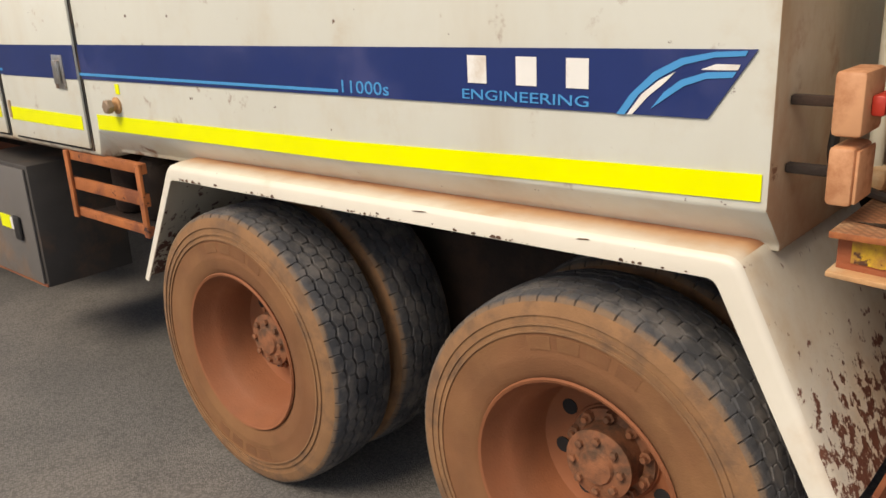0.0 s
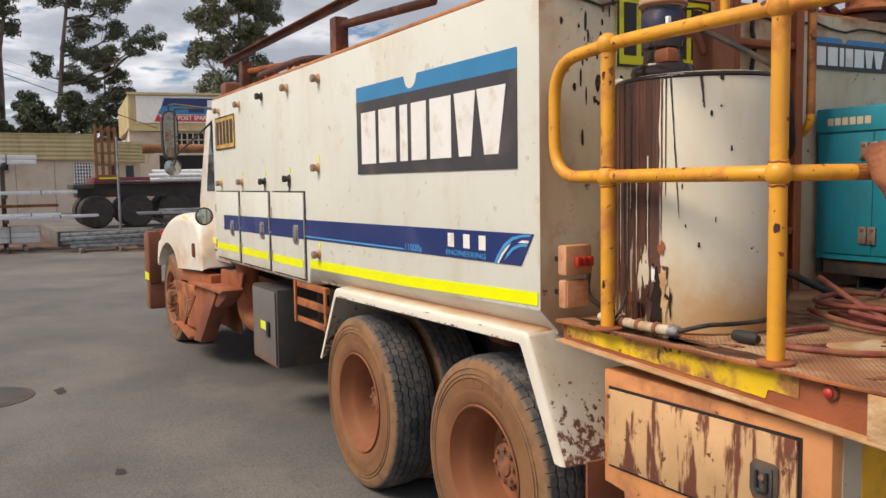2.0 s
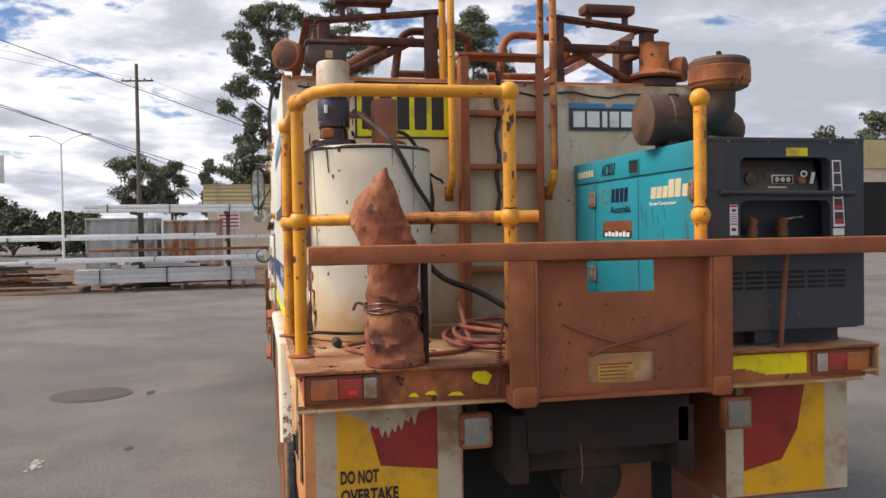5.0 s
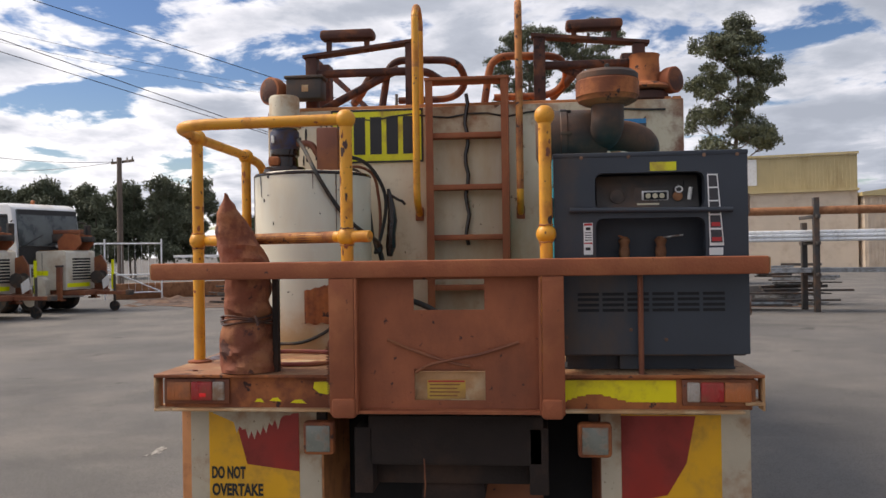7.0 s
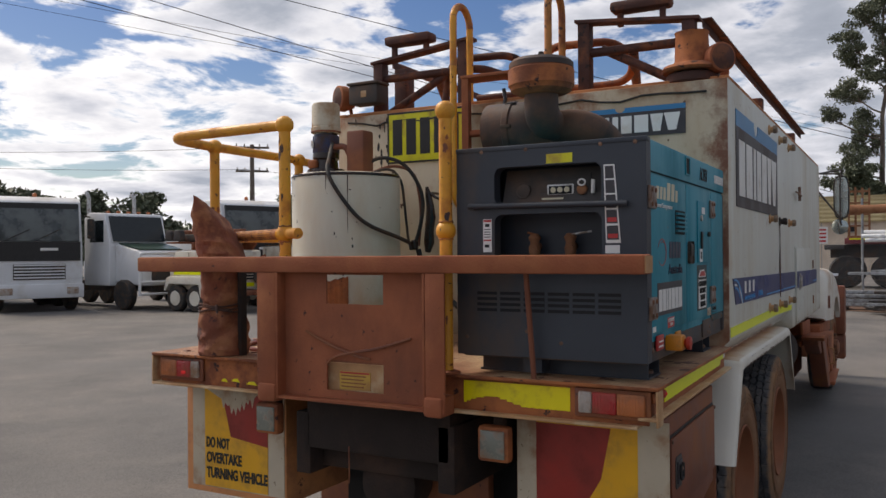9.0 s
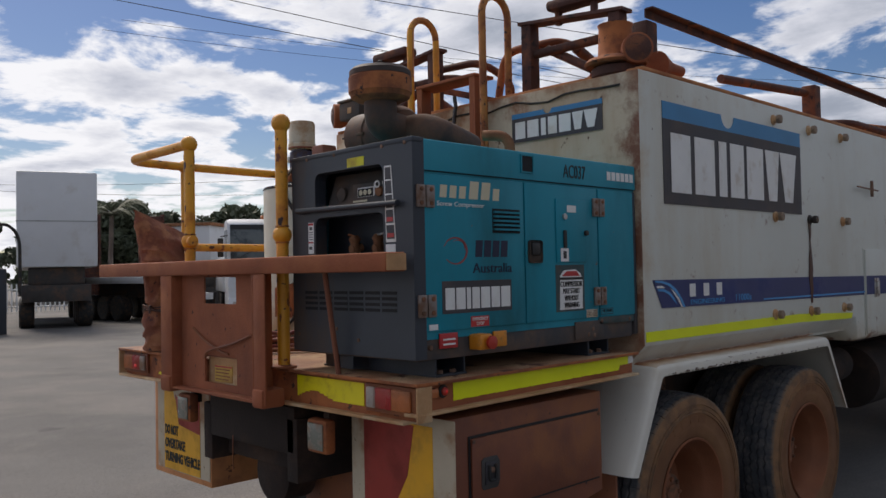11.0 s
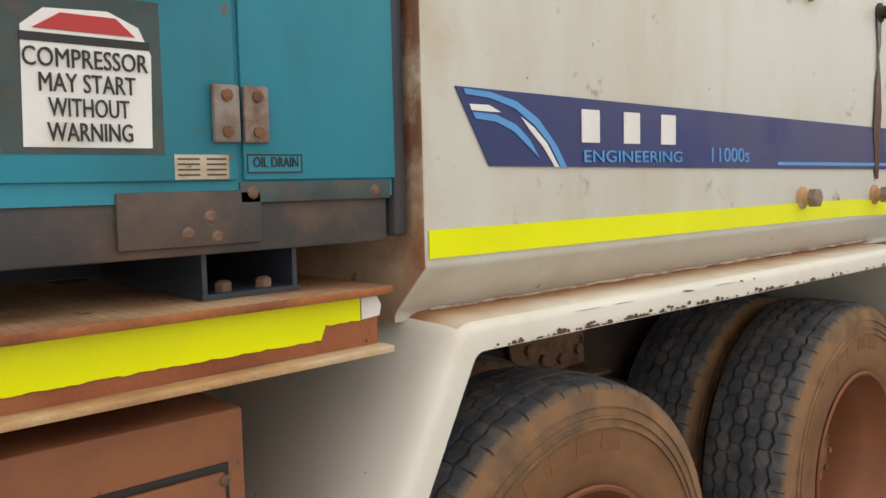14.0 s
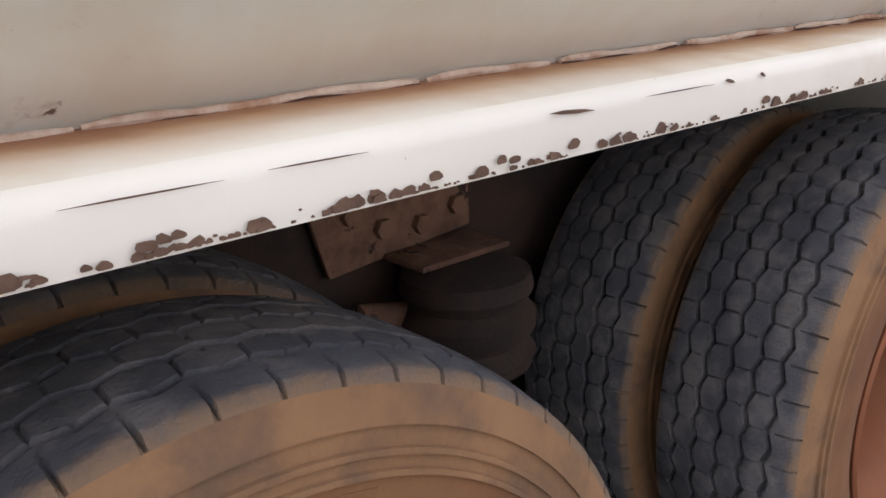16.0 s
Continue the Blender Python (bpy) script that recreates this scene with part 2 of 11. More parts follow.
M["orange_dust"] = surf("orange_dusty_steel", (0.40, 0.125, 0.038), 0.75, var=0.2, scale=6, dirt=(0.20, 0.062, 0.028), amount=0.46, dirt_scale=5, soft=0.1, bump=0.25, spots=(0.055, 0.022, 0.016), spot_amount=0.22, spot_scale=17)
M["roof_rust"] = surf("dark_rusted_roof_steel", (0.085, 0.032, 0.023), 0.75, var=0.3, scale=5, dirt=(0.20, 0.070, 0.032), amount=0.34, dirt_scale=6, soft=0.08, bump=0.3, spots=(0.03, 0.016, 0.013), spot_amount=0.25, spot_scale=12)
M["soil"] = surf("dark_red_soil", (0.085, 0.052, 0.038), 0.95, var=0.3, scale=1.5, dirt=(0.17, 0.095, 0.06), amount=0.40, dirt_scale=1.2, bump=0.6, fine=30)
M["stud"] = surf("dusty_zinc_stud", (0.27, 0.19, 0.13), 0.6, metal=0.2, var=0.2, scale=30, bump=0.2)
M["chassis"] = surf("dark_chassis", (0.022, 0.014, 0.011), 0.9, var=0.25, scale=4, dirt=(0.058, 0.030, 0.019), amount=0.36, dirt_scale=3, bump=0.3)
M["mud_steel"] = surf("mud_caked_steel", (0.14, 0.068, 0.042), 0.92, var=0.3, scale=9, dirt=(0.24, 0.125, 0.075), amount=0.42, dirt_scale=8, soft=0.1, bump=0.6, fine=45, spots=(0.04, 0.022, 0.016), spot_amount=0.25, spot_scale=16)
M["rail"] = surf("yellow_rail_paint", (0.76, 0.335, 0.028), 0.42, var=0.1, scale=4, dirt=(0.50, 0.175, 0.035), amount=0.32, dirt_scale=6, bump=0.08, fine=60, spots=(0.085, 0.03, 0.018), spot_amount=0.14, spot_scale=38)
M["rail_worn"] = surf("worn_rail_paint", (0.50, 0.19, 0.045), 0.6, var=0.2, scale=7, dirt=(0.24, 0.08, 0.035), amount=0.46, dirt_scale=9, bump=0.2, spots=(0.06, 0.024, 0.016), spot_amount=0.26, spot_scale=20)
M["tape_yellow"] = surf("old_yellow_tape", (0.84, 0.70, 0.006), 0.4, var=0.06, scale=6, dirt=(0.50, 0.34, 0.03), amount=0.22, dirt_scale=9, bump=0.08, fine=400)
M["pump_navy"] = surf("oily_navy_casting", (0.012, 0.022, 0.075), 0.4, var=0.3, scale=9, dirt=(0.06, 0.035, 0.028), amount=0.5, dirt_scale=14, bump=0.2)
M["panel_dust"] = surf("patchy_red_panel", (0.36, 0.108, 0.046), 0.8, var=0.22, scale=2.4, dirt=(0.20, 0.064, 0.032), amount=0.44, dirt_scale=3.2, soft=0.2, streak=1.6, bump=0.3, spots=(0.07, 0.026, 0.018), spot_amount=0.12, spot_scale=26)
M["hivis"] = surf("lime_yellow_tape", (0.82, 0.86, 0.005), 0.35, var=0.04, scale=6, bump=0.08, fine=400)
M["hivis_old"] = surf("worn_yellow_tape", (0.72, 0.47, 0.015), 0.55, var=0.12, scale=7, dirt=(0.30, 0.12, 0.05), amount=0.34, dirt_scale=7, soft=0.1, bump=0.15, spots=(0.09, 0.036, 0.02), spot_amount=0.18, spot_scale=18)
M["blue"] = surf("navy_vinyl", (0.011, 0.028, 0.135), 0.35, var=0.08, scale=3, dirt=(0.04, 0.05, 0.17), amount=0.3, dirt_scale=2, bump=0.02)
M["sky_blue"] = surf("light_blue_vinyl", (0.05, 0.30, 0.62), 0.4, var=0.06, bump=0.02)
M["ink_navy"] = surf("dark_navy_ink", (0.006, 0.010, 0.040), 0.45, var=0.1, bump=0.02)
M["band_blue"] = surf("mid_blue_vinyl", (0.012, 0.20, 0.42), 0.4, var=0.08, scale=4, bump=0.03)
M["sign_grey"] = surf("charcoal_vinyl", (0.042, 0.038, 0.043), 0.5, var=0.1, scale=5, dirt=(0.11, 0.09, 0.085), amount=0.3, dirt_scale=3, bump=0.04)
M["white"] = surf("white_vinyl", (0.78, 0.77, 0.74), 0.4, var=0.04, scale=6, dirt=(0.62, 0.55, 0.47), amount=0.22, dirt_scale=8, bump=0.03)
M["black"] = surf("black_vinyl", (0.018, 0.017, 0.017), 0.5, var=0.2, scale=10, bump=0.05)
M["plate_yellow"] = surf("yellow_plate", (0.72, 0.68, 0.015), 0.45, var=0.06, dirt=(0.42, 0.28, 0.06), amount=0.28, dirt_scale=7, bump=0.04)
M["plate_orange"] = surf("dusty_yellow_plate", (0.60, 0.36, 0.06), 0.6, var=0.1, dirt=(0.40, 0.20, 0.07), amount=0.42, dirt_scale=6, bump=0.06)
M["tread"] = overlay(surf("tyre_rubber", (0.066, 0.067, 0.073), 0.85, var=0.25, scale=9, dirt=(0.145, 0.132, 0.125), amount=0.40, dirt_scale=12, bump=0.4, fine=220), [((0.20, 0.125, 0.075), "Y", True, 0.112, 0.140, 16.0, 1.6, 0.35)])
M["sidewall"] = surf("dusty_sidewall", (0.185, 0.078, 0.033), 0.88, var=0.18, scale=6, dirt=(0.24, 0.115, 0.048), amount=0.36, dirt_scale=3, soft=0.2, bump=0.2, fine=160)
M["shoulder"] = surf("tan_dust_shoulder", (0.265, 0.137, 0.064), 0.88, var=0.18, scale=6, dirt=(0.15, 0.085, 0.05), amount=0.38, dirt_scale=9, soft=0.15, bump=0.25, fine=160)
M["wheel"] = surf("red_dust_wheel_rim", (0.25, 0.086, 0.035), 0.72, var=0.14, scale=7, dirt=(0.25, 0.0836, 0.035), amount=0.34, dirt_scale=6, bump=0.18, fine=120)
M["hub"] = surf("dusty_hub", (0.25, 0.0968, 0.0455), 0.75, var=0.25, scale=18, dirt=(0.1, 0.0528, 0.0315), amount=0.4, dirt_scale=14, bump=0.3, fine=120)
M["teal"] = surf("teal_paint", (0.002, 0.250, 0.335), 0.42, var=0.07, scale=2, dirt=(0.02, 0.145, 0.175), amount=0.28, dirt_scale=2.5, streak=3, soft=0.18, bump=0.02, spots=(0.20, 0.10, 0.06), spot_amount=0.03, spot_scale=30)
M["teal"].node_tree.nodes["Principled BSDF"].inputs["Specular IOR Level"].default_value = 0.3
M["charcoal"] = surf("charcoal_enamel", (0.032, 0.039, 0.051), 0.5, var=0.12, scale=3, dirt=(0.10, 0.07, 0.052), amount=0.18, dirt_scale=2.4, streak=2, bump=0.04)
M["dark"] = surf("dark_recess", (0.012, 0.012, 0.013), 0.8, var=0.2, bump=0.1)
M["rubber"] = surf("black_rubber", (0.02, 0.02, 0.02), 0.7, var=0.25, scale=20, dirt=(0.09, 0.055, 0.035), amount=0.36, dirt_scale=8, bump=0.15)
M["charcoal_dusty"] = surf("dust_caked_charcoal", (0.045, 0.044, 0.047), 0.65, var=0.2, scale=4, dirt=(0.15, 0.095, 0.065), amount=0.42, dirt_scale=5, soft=0.16, bump=0.08, spots=(0.16, 0.07, 0.04), spot_amount=0.06, spot_scale=30)
M["cleaner"] = surf("brown_black_air_cleaner", (0.050, 0.032, 0.026), 0.62, var=0.25, scale=6, dirt=(0.15, 0.075, 0.045), amount=0.46, dirt_scale=4, bump=0.12)
M["chrome"] = surf("worn_zinc", (0.50, 0.49, 0.47), 0.35, metal=0.9, var=0.12, scale=20, dirt=(0.24, 0.14, 0.09), amount=0.3, dirt_scale=20, bump=0.1)
M["bolt"] = surf("rusty_bolt", (0.18, 0.10, 0.065), 0.7, metal=0.2, var=0.3, scale=30, bump=0.3, random_value=0.35)
M["drum"] = surf("cream_drum_enamel", (0.64, 0.61, 0.50), 0.35, var=0.06, scale=2, dirt=(0.50, 0.36, 0.22), amount=0.26, dirt_scale=1.8, streak=3, soft=0.2, bump=0.03, spots=(0.03, 0.02, 0.016), spot_amount=0.05, spot_scale=20)
M["oil_brown"] = surf("brown_oil_run", (0.135, 0.058, 0.036), 0.32, var=0.25, scale=10, dirt=(0.060, 0.024, 0.017), amount=0.46, dirt_scale=16, streak=22, soft=0.1, bump=0.15, fine=60)
M["filter_can"] = surf("stained_cream_filter", (0.55, 0.49, 0.37), 0.45, var=0.08, scale=6, dirt=(0.40, 0.24, 0.13), amount=0.40, dirt_scale=9, soft=0.15, bump=0.06, spots=(0.14, 0.06, 0.035), spot_amount=0.16, spot_scale=45)
M["oil"] = surf("dried_oil_run", (0.050, 0.018, 0.012), 0.28, var=0.4, scale=14, dirt=(0.12, 0.045, 0.025), amount=0.45, dirt_scale=7, streak=8, bump=0.2, fine=60)
M["oil_black"] = surf("black_oil", OIL, 0.2, var=0.3, scale=10, bump=0.15, fine=50)
M["box_cream"] = surf("peach_dusty_box_paint", (0.63, 0.262, 0.098), 0.6, var=0.1, scale=3, dirt=(0.36, 0.14, 0.062), amount=0.40, dirt_scale=4, soft=0.12, bump=0.08, spots=(0.12, 0.045, 0.028), spot_amount=0.12, spot_scale=15)
M["box_door"] = surf("mud_run_box_door", (0.60, 0.36, 0.18), 0.55, var=0.15, scale=5, dirt=(0.15, 0.046, 0.026), amount=0.43, dirt_scale=13, streak=6, soft=0.035, bump=0.12, spots=(0.13, 0.043, 0.026), spot_amount=0.22, spot_scale=14)
M["box_rear"] = surf("weathered_panel", (0.52, 0.44, 0.32), 0.6, var=0.1, scale=5, dirt=(0.36, 0.20, 0.11), amount=0.34, dirt_scale=5, bump=0.08, spots=(0.20, 0.13, 0.08), spot_amount=0.12, spot_scale=40)
M["sign_yellow"] = surf("amber_sign", (0.80, 0.40, 0.012), 0.4, var=0.05, scale=5, dirt=(0.58, 0.30, 0.04), amount=0.3, dirt_scale=6, bump=0.02)
M["sign_red"] = surf("red_sign", (0.33, 0.022, 0.012), 0.4, var=0.1, scale=5, dirt=(0.22, 0.03, 0.02), amount=0.35, dirt_scale=4, bump=0.02)
M["lamp_glass"] = surf("dusty_lamp_glass", (0.20, 0.205, 0.17), 0.2, var=0.15, scale=12, dirt=(0.26, 0.16, 0.10), amount=0.32, dirt_scale=14, bump=0.1, fine=200)
M["lens_red"] = surf("red_lens", (0.44, 0.030, 0.028), 0.25, var=0.1, scale=20, dirt=(0.30, 0.08, 0.045), amount=0.36, dirt_scale=9, bump=0.25, fine=300)
M["lens_amber"] = surf("amber_lens", (0.50, 0.150, 0.045), 0.3, var=0.1, scale=20, dirt=(0.32, 0.125, 0.06), amount=0.42, dirt_scale=9, bump=0.25, fine=300)
M["lens_white"] = surf("clear_lens", (0.46, 0.40, 0.35), 0.2, var=0.1, scale=20, dirt=(0.30, 0.18, 0.11), amount=0.40, dirt_scale=9, bump=0.25, fine=300)
M["orange_plastic"] = surf("orange_plastic", (0.60, 0.30, 0.155), 0.5, var=0.1, dirt=(0.40, 0.16, 0.07), amount=0.36, dirt_scale=9, bump=0.08)
M["red_plastic"] = surf("red_plastic", (0.46, 0.035, 0.02), 0.4, var=0.08, bump=0.05)
M["bag"] = surf("red_dust_canvas", (0.215, 0.062, 0.031), 0.8, var=0.3, scale=7, dirt=(0.37, 0.145, 0.066), amount=0.40, dirt_scale=8, soft=0.1, bump=0.4, fine=60, spots=(0.085, 0.030, 0.022), spot_amount=0.20, spot_scale=10)
M["dark_green"] = surf("dark_green_enamel", (0.012, 0.045, 0.026), 0.35, var=0.1, bump=0.02)
M["glue"] = surf("dark_teal_old_glue", (0.045, 0.075, 0.075), 0.7, var=0.25, scale=14, dirt=(0.10, 0.085, 0.07), amount=0.36, dirt_scale=14, bump=0.1)
M["splash"] = surf("dried_pale_splash", (0.40, 0.37, 0.33), 0.85, var=0.2, scale=20, dirt=(0.2, 0.185, 0.17), amount=0.45, dirt_scale=25, bump=0.2)
M["hinge"] = surf("dull_grey_hinge", (0.27, 0.225, 0.20), 0.55, metal=0.3, var=0.15, scale=20, dirt=(0.20, 0.11, 0.07), amount=0.36, dirt_scale=14, bump=0.12)
M["mark_red"] = surf("faded_red_ink", (0.30, 0.055, 0.055), 0.45, var=0.1, bump=0.02)
M["hose"] = surf("red_rubber_hose", (0.22, 0.048, 0.040), 0.6, var=0.2, scale=10, dirt=(0.34, 0.141, 0.063), amount=0.4, dirt_scale=8, bump=0.1)
M["grey_box"] = surf("grey_steel_locker", (0.135, 0.125, 0.118), 0.45, var=0.07, scale=3, dirt=(0.20, 0.13, 0.09), amount=0.25, dirt_scale=3, bump=0.04)
M["hood"] = surf("white_cab_paint", (0.72, 0.68, 0.60), 0.35, var=0.05, scale=2, dirt=(0.52, 0.33, 0.19), amount=0.25, dirt_scale=2.2, soft=0.2, bump=0.03)
M["mesh_galv"] = surf("galvanised_steel", (0.84, 0.86, 0.88), 0.36, metal=0.15, var=0.06, scale=3, dirt=(0.60, 0.61, 0.62), amount=0.25, dirt_scale=8, bump=0.06, random_value=0.12)
M["dull_galv"] = surf("dull_grey_steel", (0.30, 0.315, 0.33), 0.5, metal=0.2, var=0.2, scale=3, dirt=(0.17, 0.165, 0.16), amount=0.4, dirt_scale=6, bump=0.08, random_value=0.15)
M["white_profile"] = surf("white_steel_lengths", (0.90, 0.90, 0.89), 0.40, var=0.04, scale=3, dirt=(0.68, 0.66, 0.62), amount=0.18, dirt_scale=6, bump=0.05, random_value=0.08)
M["rust_pipe"] = surf("rusty_pipe", (0.3, 0.132, 0.0595), 0.75, var=0.2, scale=3, dirt=(0.2, 0.0792, 0.035), amount=0.4, dirt_scale=5, bump=0.2)
M["mesh_dark"] = surf("dark_painted_steel", (0.05, 0.045, 0.042), 0.65, var=0.2, dirt=(0.13, 0.08, 0.055), amount=0.36, dirt_scale=3, bump=0.1)
M["maroon"] = surf("maroon_trailer_paint", (0.17, 0.025, 0.03), 0.5, var=0.15, bump=0.05)
M["fascia"] = surf("tan_roof_sheet", (0.55, 0.44, 0.23), 0.5, var=0.06, scale=0.7, dirt=(0.44, 0.33, 0.17), amount=0.3, dirt_scale=1, streak=4, bump=0.03)
M["wall_beige"] = surf("beige_wall", (0.66, 0.54, 0.42), 0.85, var=0.06, scale=0.8, dirt=(0.55, 0.43, 0.32), amount=0.3, dirt_scale=0.8, bump=0.1)
M["glass"] = surf("window_glass", (0.016, 0.022, 0.026), 0.06, var=0.1, bump=0)
M["mirror"] = surf("dusty_mirror_glass", (0.42, 0.47, 0.45), 0.12, metal=0.75, var=0.05, scale=4, dirt=(0.30, 0.26, 0.21), amount=0.25, dirt_scale=5, bump=0)
M["container_grey"] = surf("grey_container_paint", (0.42, 0.44, 0.43), 0.55, var=0.08, scale=1, dirt=(0.20, 0.17, 0.14), amount=0.3, dirt_scale=1.5, streak=3, bump=0.05)
M["container_rust"] = surf("rusted_container_paint", (0.42, 0.36, 0.29), 0.6, var=0.1, scale=1, dirt=(0.30, 0.11, 0.05), amount=0.42, dirt_scale=1.4, streak=4, soft=0.1, bump=0.1)
M["concrete"] = surf("weathered_concrete", (0.36, 0.34, 0.31), 0.85, var=0.1, scale=2, dirt=(0.26, 0.24, 0.22), amount=0.3, dirt_scale=2, bump=0.15)
M["pole_wood"] = surf("weathered_pole_wood", (0.17, 0.135, 0.11), 0.85, var=0.15, scale=3, dirt=(0.11, 0.085, 0.07), amount=0.4, dirt_scale=3, streak=10, bump=0.2)
M["bark"] = surf("pale_gum_bark", (0.20, 0.155, 0.125), 0.85, var=0.2, scale=1.2, dirt=(0.10, 0.075, 0.06), amount=0.42, dirt_scale=1.5, streak=4, bump=0.3, fine=12)
M["leaf"] = surf("gum_leaf", (0.112, 0.128, 0.080), 0.6, var=0.4, scale=0.55, dirt=(0.125, 0.14, 0.085), amount=0.4, dirt_scale=0.8, bump=0)
M["leaf_dark"] = surf("dark_leaf", (0.088, 0.106, 0.064), 0.65, var=0.4, scale=0.5, dirt=(0.10, 0.118, 0.068), amount=0.4, dirt_scale=0.8, bump=0)
M["tower_white"] = surf("dusty_white_canopy", (0.68, 0.64, 0.55), 0.45, var=0.05, scale=2, dirt=(0.48, 0.36, 0.24), amount=0.24, dirt_scale=2, soft=0.18, bump=0.03)
M["cab_glass"] = surf("cab_glass", (0.05, 0.062, 0.066), 0.05, var=0.55, scale=1.6, dirt=(0.16, 0.18, 0.18), amount=0.4, dirt_scale=1.1, soft=0.1, bump=0)
M["trailer_white"] = surf("white_trailer_panel", (0.72, 0.73, 0.74), 0.45, var=0.04, scale=1, dirt=(0.60, 0.58, 0.55), amount=0.25, dirt_scale=1, bump=0.03)
M["cable"] = surf("dark_cable", (0.02, 0.02, 0.022), 0.6, bump=0)
M["sticker_red"] = surf("red_sticker", (0.50, 0.03, 0.03), 0.4, var=0.05, bump=0)
M["sticker_orange"] = surf("orange_sticker", (0.70, 0.25, 0.02), 0.4, var=0.06, dirt=(0.40, 0.18, 0.06), amount=0.25, dirt_scale=20, bump=0)
M["gold"] = surf("pale_gold_lettering", (0.62, 0.55, 0.38), 0.4, var=0.05, bump=0)
M["marker_on"] = bpy.data.materials.new("lit_marker_lamp")
M["marker_on"].use_nodes = True
mb = M["marker_on"].node_tree.nodes["Principled BSDF"]
mb.inputs["Base Color"].default_value, mb.inputs["Emission Color"].default_value = (0.5, 0.01, 0.01, 1), (1.0, 0.03, 0.03, 1)
mb.inputs["Emission Strength"].default_value = 0.13


def asphalt():
    m = surf("worn_asphalt", (0.126, 0.119, 0.112), 0.78, var=0.24, scale=0.45, dirt=(0.205, 0.186, 0.168), amount=0.40, dirt_scale=0.55,
             soft=0.15, bump=0.55, fine=140, spots=(0.075, 0.07, 0.067), spot_amount=0.1, spot_scale=0.9)
    n, l = m.node_tree.nodes, m.node_tree.links
    bsdf = n["Principled BSDF"]
    co = n.new("ShaderNodeTexCoord")
    grit = n.new("ShaderNodeTexVoronoi"); grit.inputs["Scale"].default_value = 85.0
    l.new(co.outputs["Object"], grit.inputs["Vector"])
    mk = n.new("ShaderNodeMapRange")
    mk.inputs["From Min"].default_value, mk.inputs["From Max"].default_value = 0.0, 0.75
    mk.inputs["To Min"].default_value, mk.inputs["To Max"].default_value = 1.30, 0.68
    l.new(grit.outputs["Distance"], mk.inputs["Value"])
    old = bsdf.inputs["Base Color"].links[0].from_socket
    hv = n.new("ShaderNodeHueSaturation")
    l.new(old, hv.inputs["Color"]); l.new(mk.outputs["Result"], hv.inputs["Value"])
    l.new(hv.outputs[0], bsdf.inputs["Base Color"])
    return m


M["asphalt"] = asphalt()


def chequer():
    m = surf("dusty_chequer_plate", (0.31, 0.135, 0.064), 0.7, metal=0.1, var=0.2, scale=4, dirt=(0.48, 0.31, 0.175), amount=0.42, dirt_scale=3.2, bump=0, spots=(0.10, 0.036, 0.02), spot_amount=0.27, spot_scale=7)
    n, l = m.node_tree.nodes, m.node_tree.links
    bsdf = n["Principled BSDF"]
    co = n.new("ShaderNodeTexCoord")
    mp = n.new("ShaderNodeMapping"); mp.inputs["Rotation"].default_value = (0, 0, radians(45)); mp.inputs["Scale"].default_value = (34, 34, 1)
    l.new(co.outputs["Object"], mp.inputs["Vector"])
    ch = n.new("ShaderNodeTexBrick"); ch.inputs["Scale"].default_value = 1.0
    ch.inputs["Color1"].default_value = ch.inputs["Color2"].default_value = (1, 1, 1, 1)
    ch.inputs["Mortar"].default_value = (0, 0, 0, 1); ch.inputs["Mortar Size"].default_value = 0.13
    ch.inputs["Brick Width"].default_value, ch.inputs["Row Height"].default_value = 1.0, 0.5
    l.new(mp.outputs[0], ch.inputs["Vector"])
    bp = n.new("ShaderNodeBump"); bp.inputs["Strength"].default_value = 0.9; bp.inputs["Distance"].default_value = 0.004
    l.new(ch.outputs["Color"], bp.inputs["Height"]); l.new(bp.outputs[0], bsdf.inputs["Normal"])
    # worn lozenges are paler than the red dust that lies between them
    old = bsdf.inputs["Base Color"].links[0].from_socket
    mk = n.new("ShaderNodeMapRange")
    mk.inputs["To Min"].default_value, mk.inputs["To Max"].default_value = 0.78, 1.08
    l.new(ch.outputs["Color"], mk.inputs["Value"])
    hv = n.new("ShaderNodeHueSaturation")
    l.new(old, hv.inputs["Color"]); l.new(mk.outputs["Result"], hv.inputs["Value"])
    l.new(hv.outputs[0], bsdf.inputs["Base Color"])
    return m


M["chequer"] = chequer()
overlay(M["drum"], [((0.50, 0.31, 0.15), "Z", False, 0.42, -0.10, 5.0, 1.2, 0.4)])
# ---- shape helpers ----


def chain(ob):
    m = ob.matrix_basis.copy()
    while ob.parent:
        ob = ob.parent
        m = ob.matrix_basis @ m
    return m


def thing(name, place, label, category, group="", kind="", turn=0.0):
    ob = new(name)
    ob.empty_display_size = 0.2
    ob.matrix_basis = pose(*place, 0, 0, turn)
    return tagged(ob, label, category, group, kind)


def finish(bm, smooth):
    bmesh.ops.recalc_face_normals(bm, faces=bm.faces[:])
    if smooth:
        for f in bm.faces:
            f.smooth = True
        for e in bm.edges:
            if len(e.link_faces) == 2 and e.calc_face_angle(0) > radians(38):
                e.smooth = False


def part(name, bm, material, parent, label="", smooth=True, local=False):
    """Links a bmesh as one mesh under a thing or under a part. Its points are in the world, or in the parent's own axes if local."""
    finish(bm, smooth)
    if parent is not None and not local:
        bmesh.ops.transform(bm, matrix=chain(parent).inverted(), verts=bm.verts[:])
    me = bpy.data.meshes.new(name)
    bm.to_mesh(me)
    bm.free()
    for one in (material if isinstance(material, (list, tuple)) else [material]):
        me.materials.append(one)
    ob = new(name, me)
    if parent is not None:
        ob.parent = parent
    if label:
        ob["label"] = label
    return ob


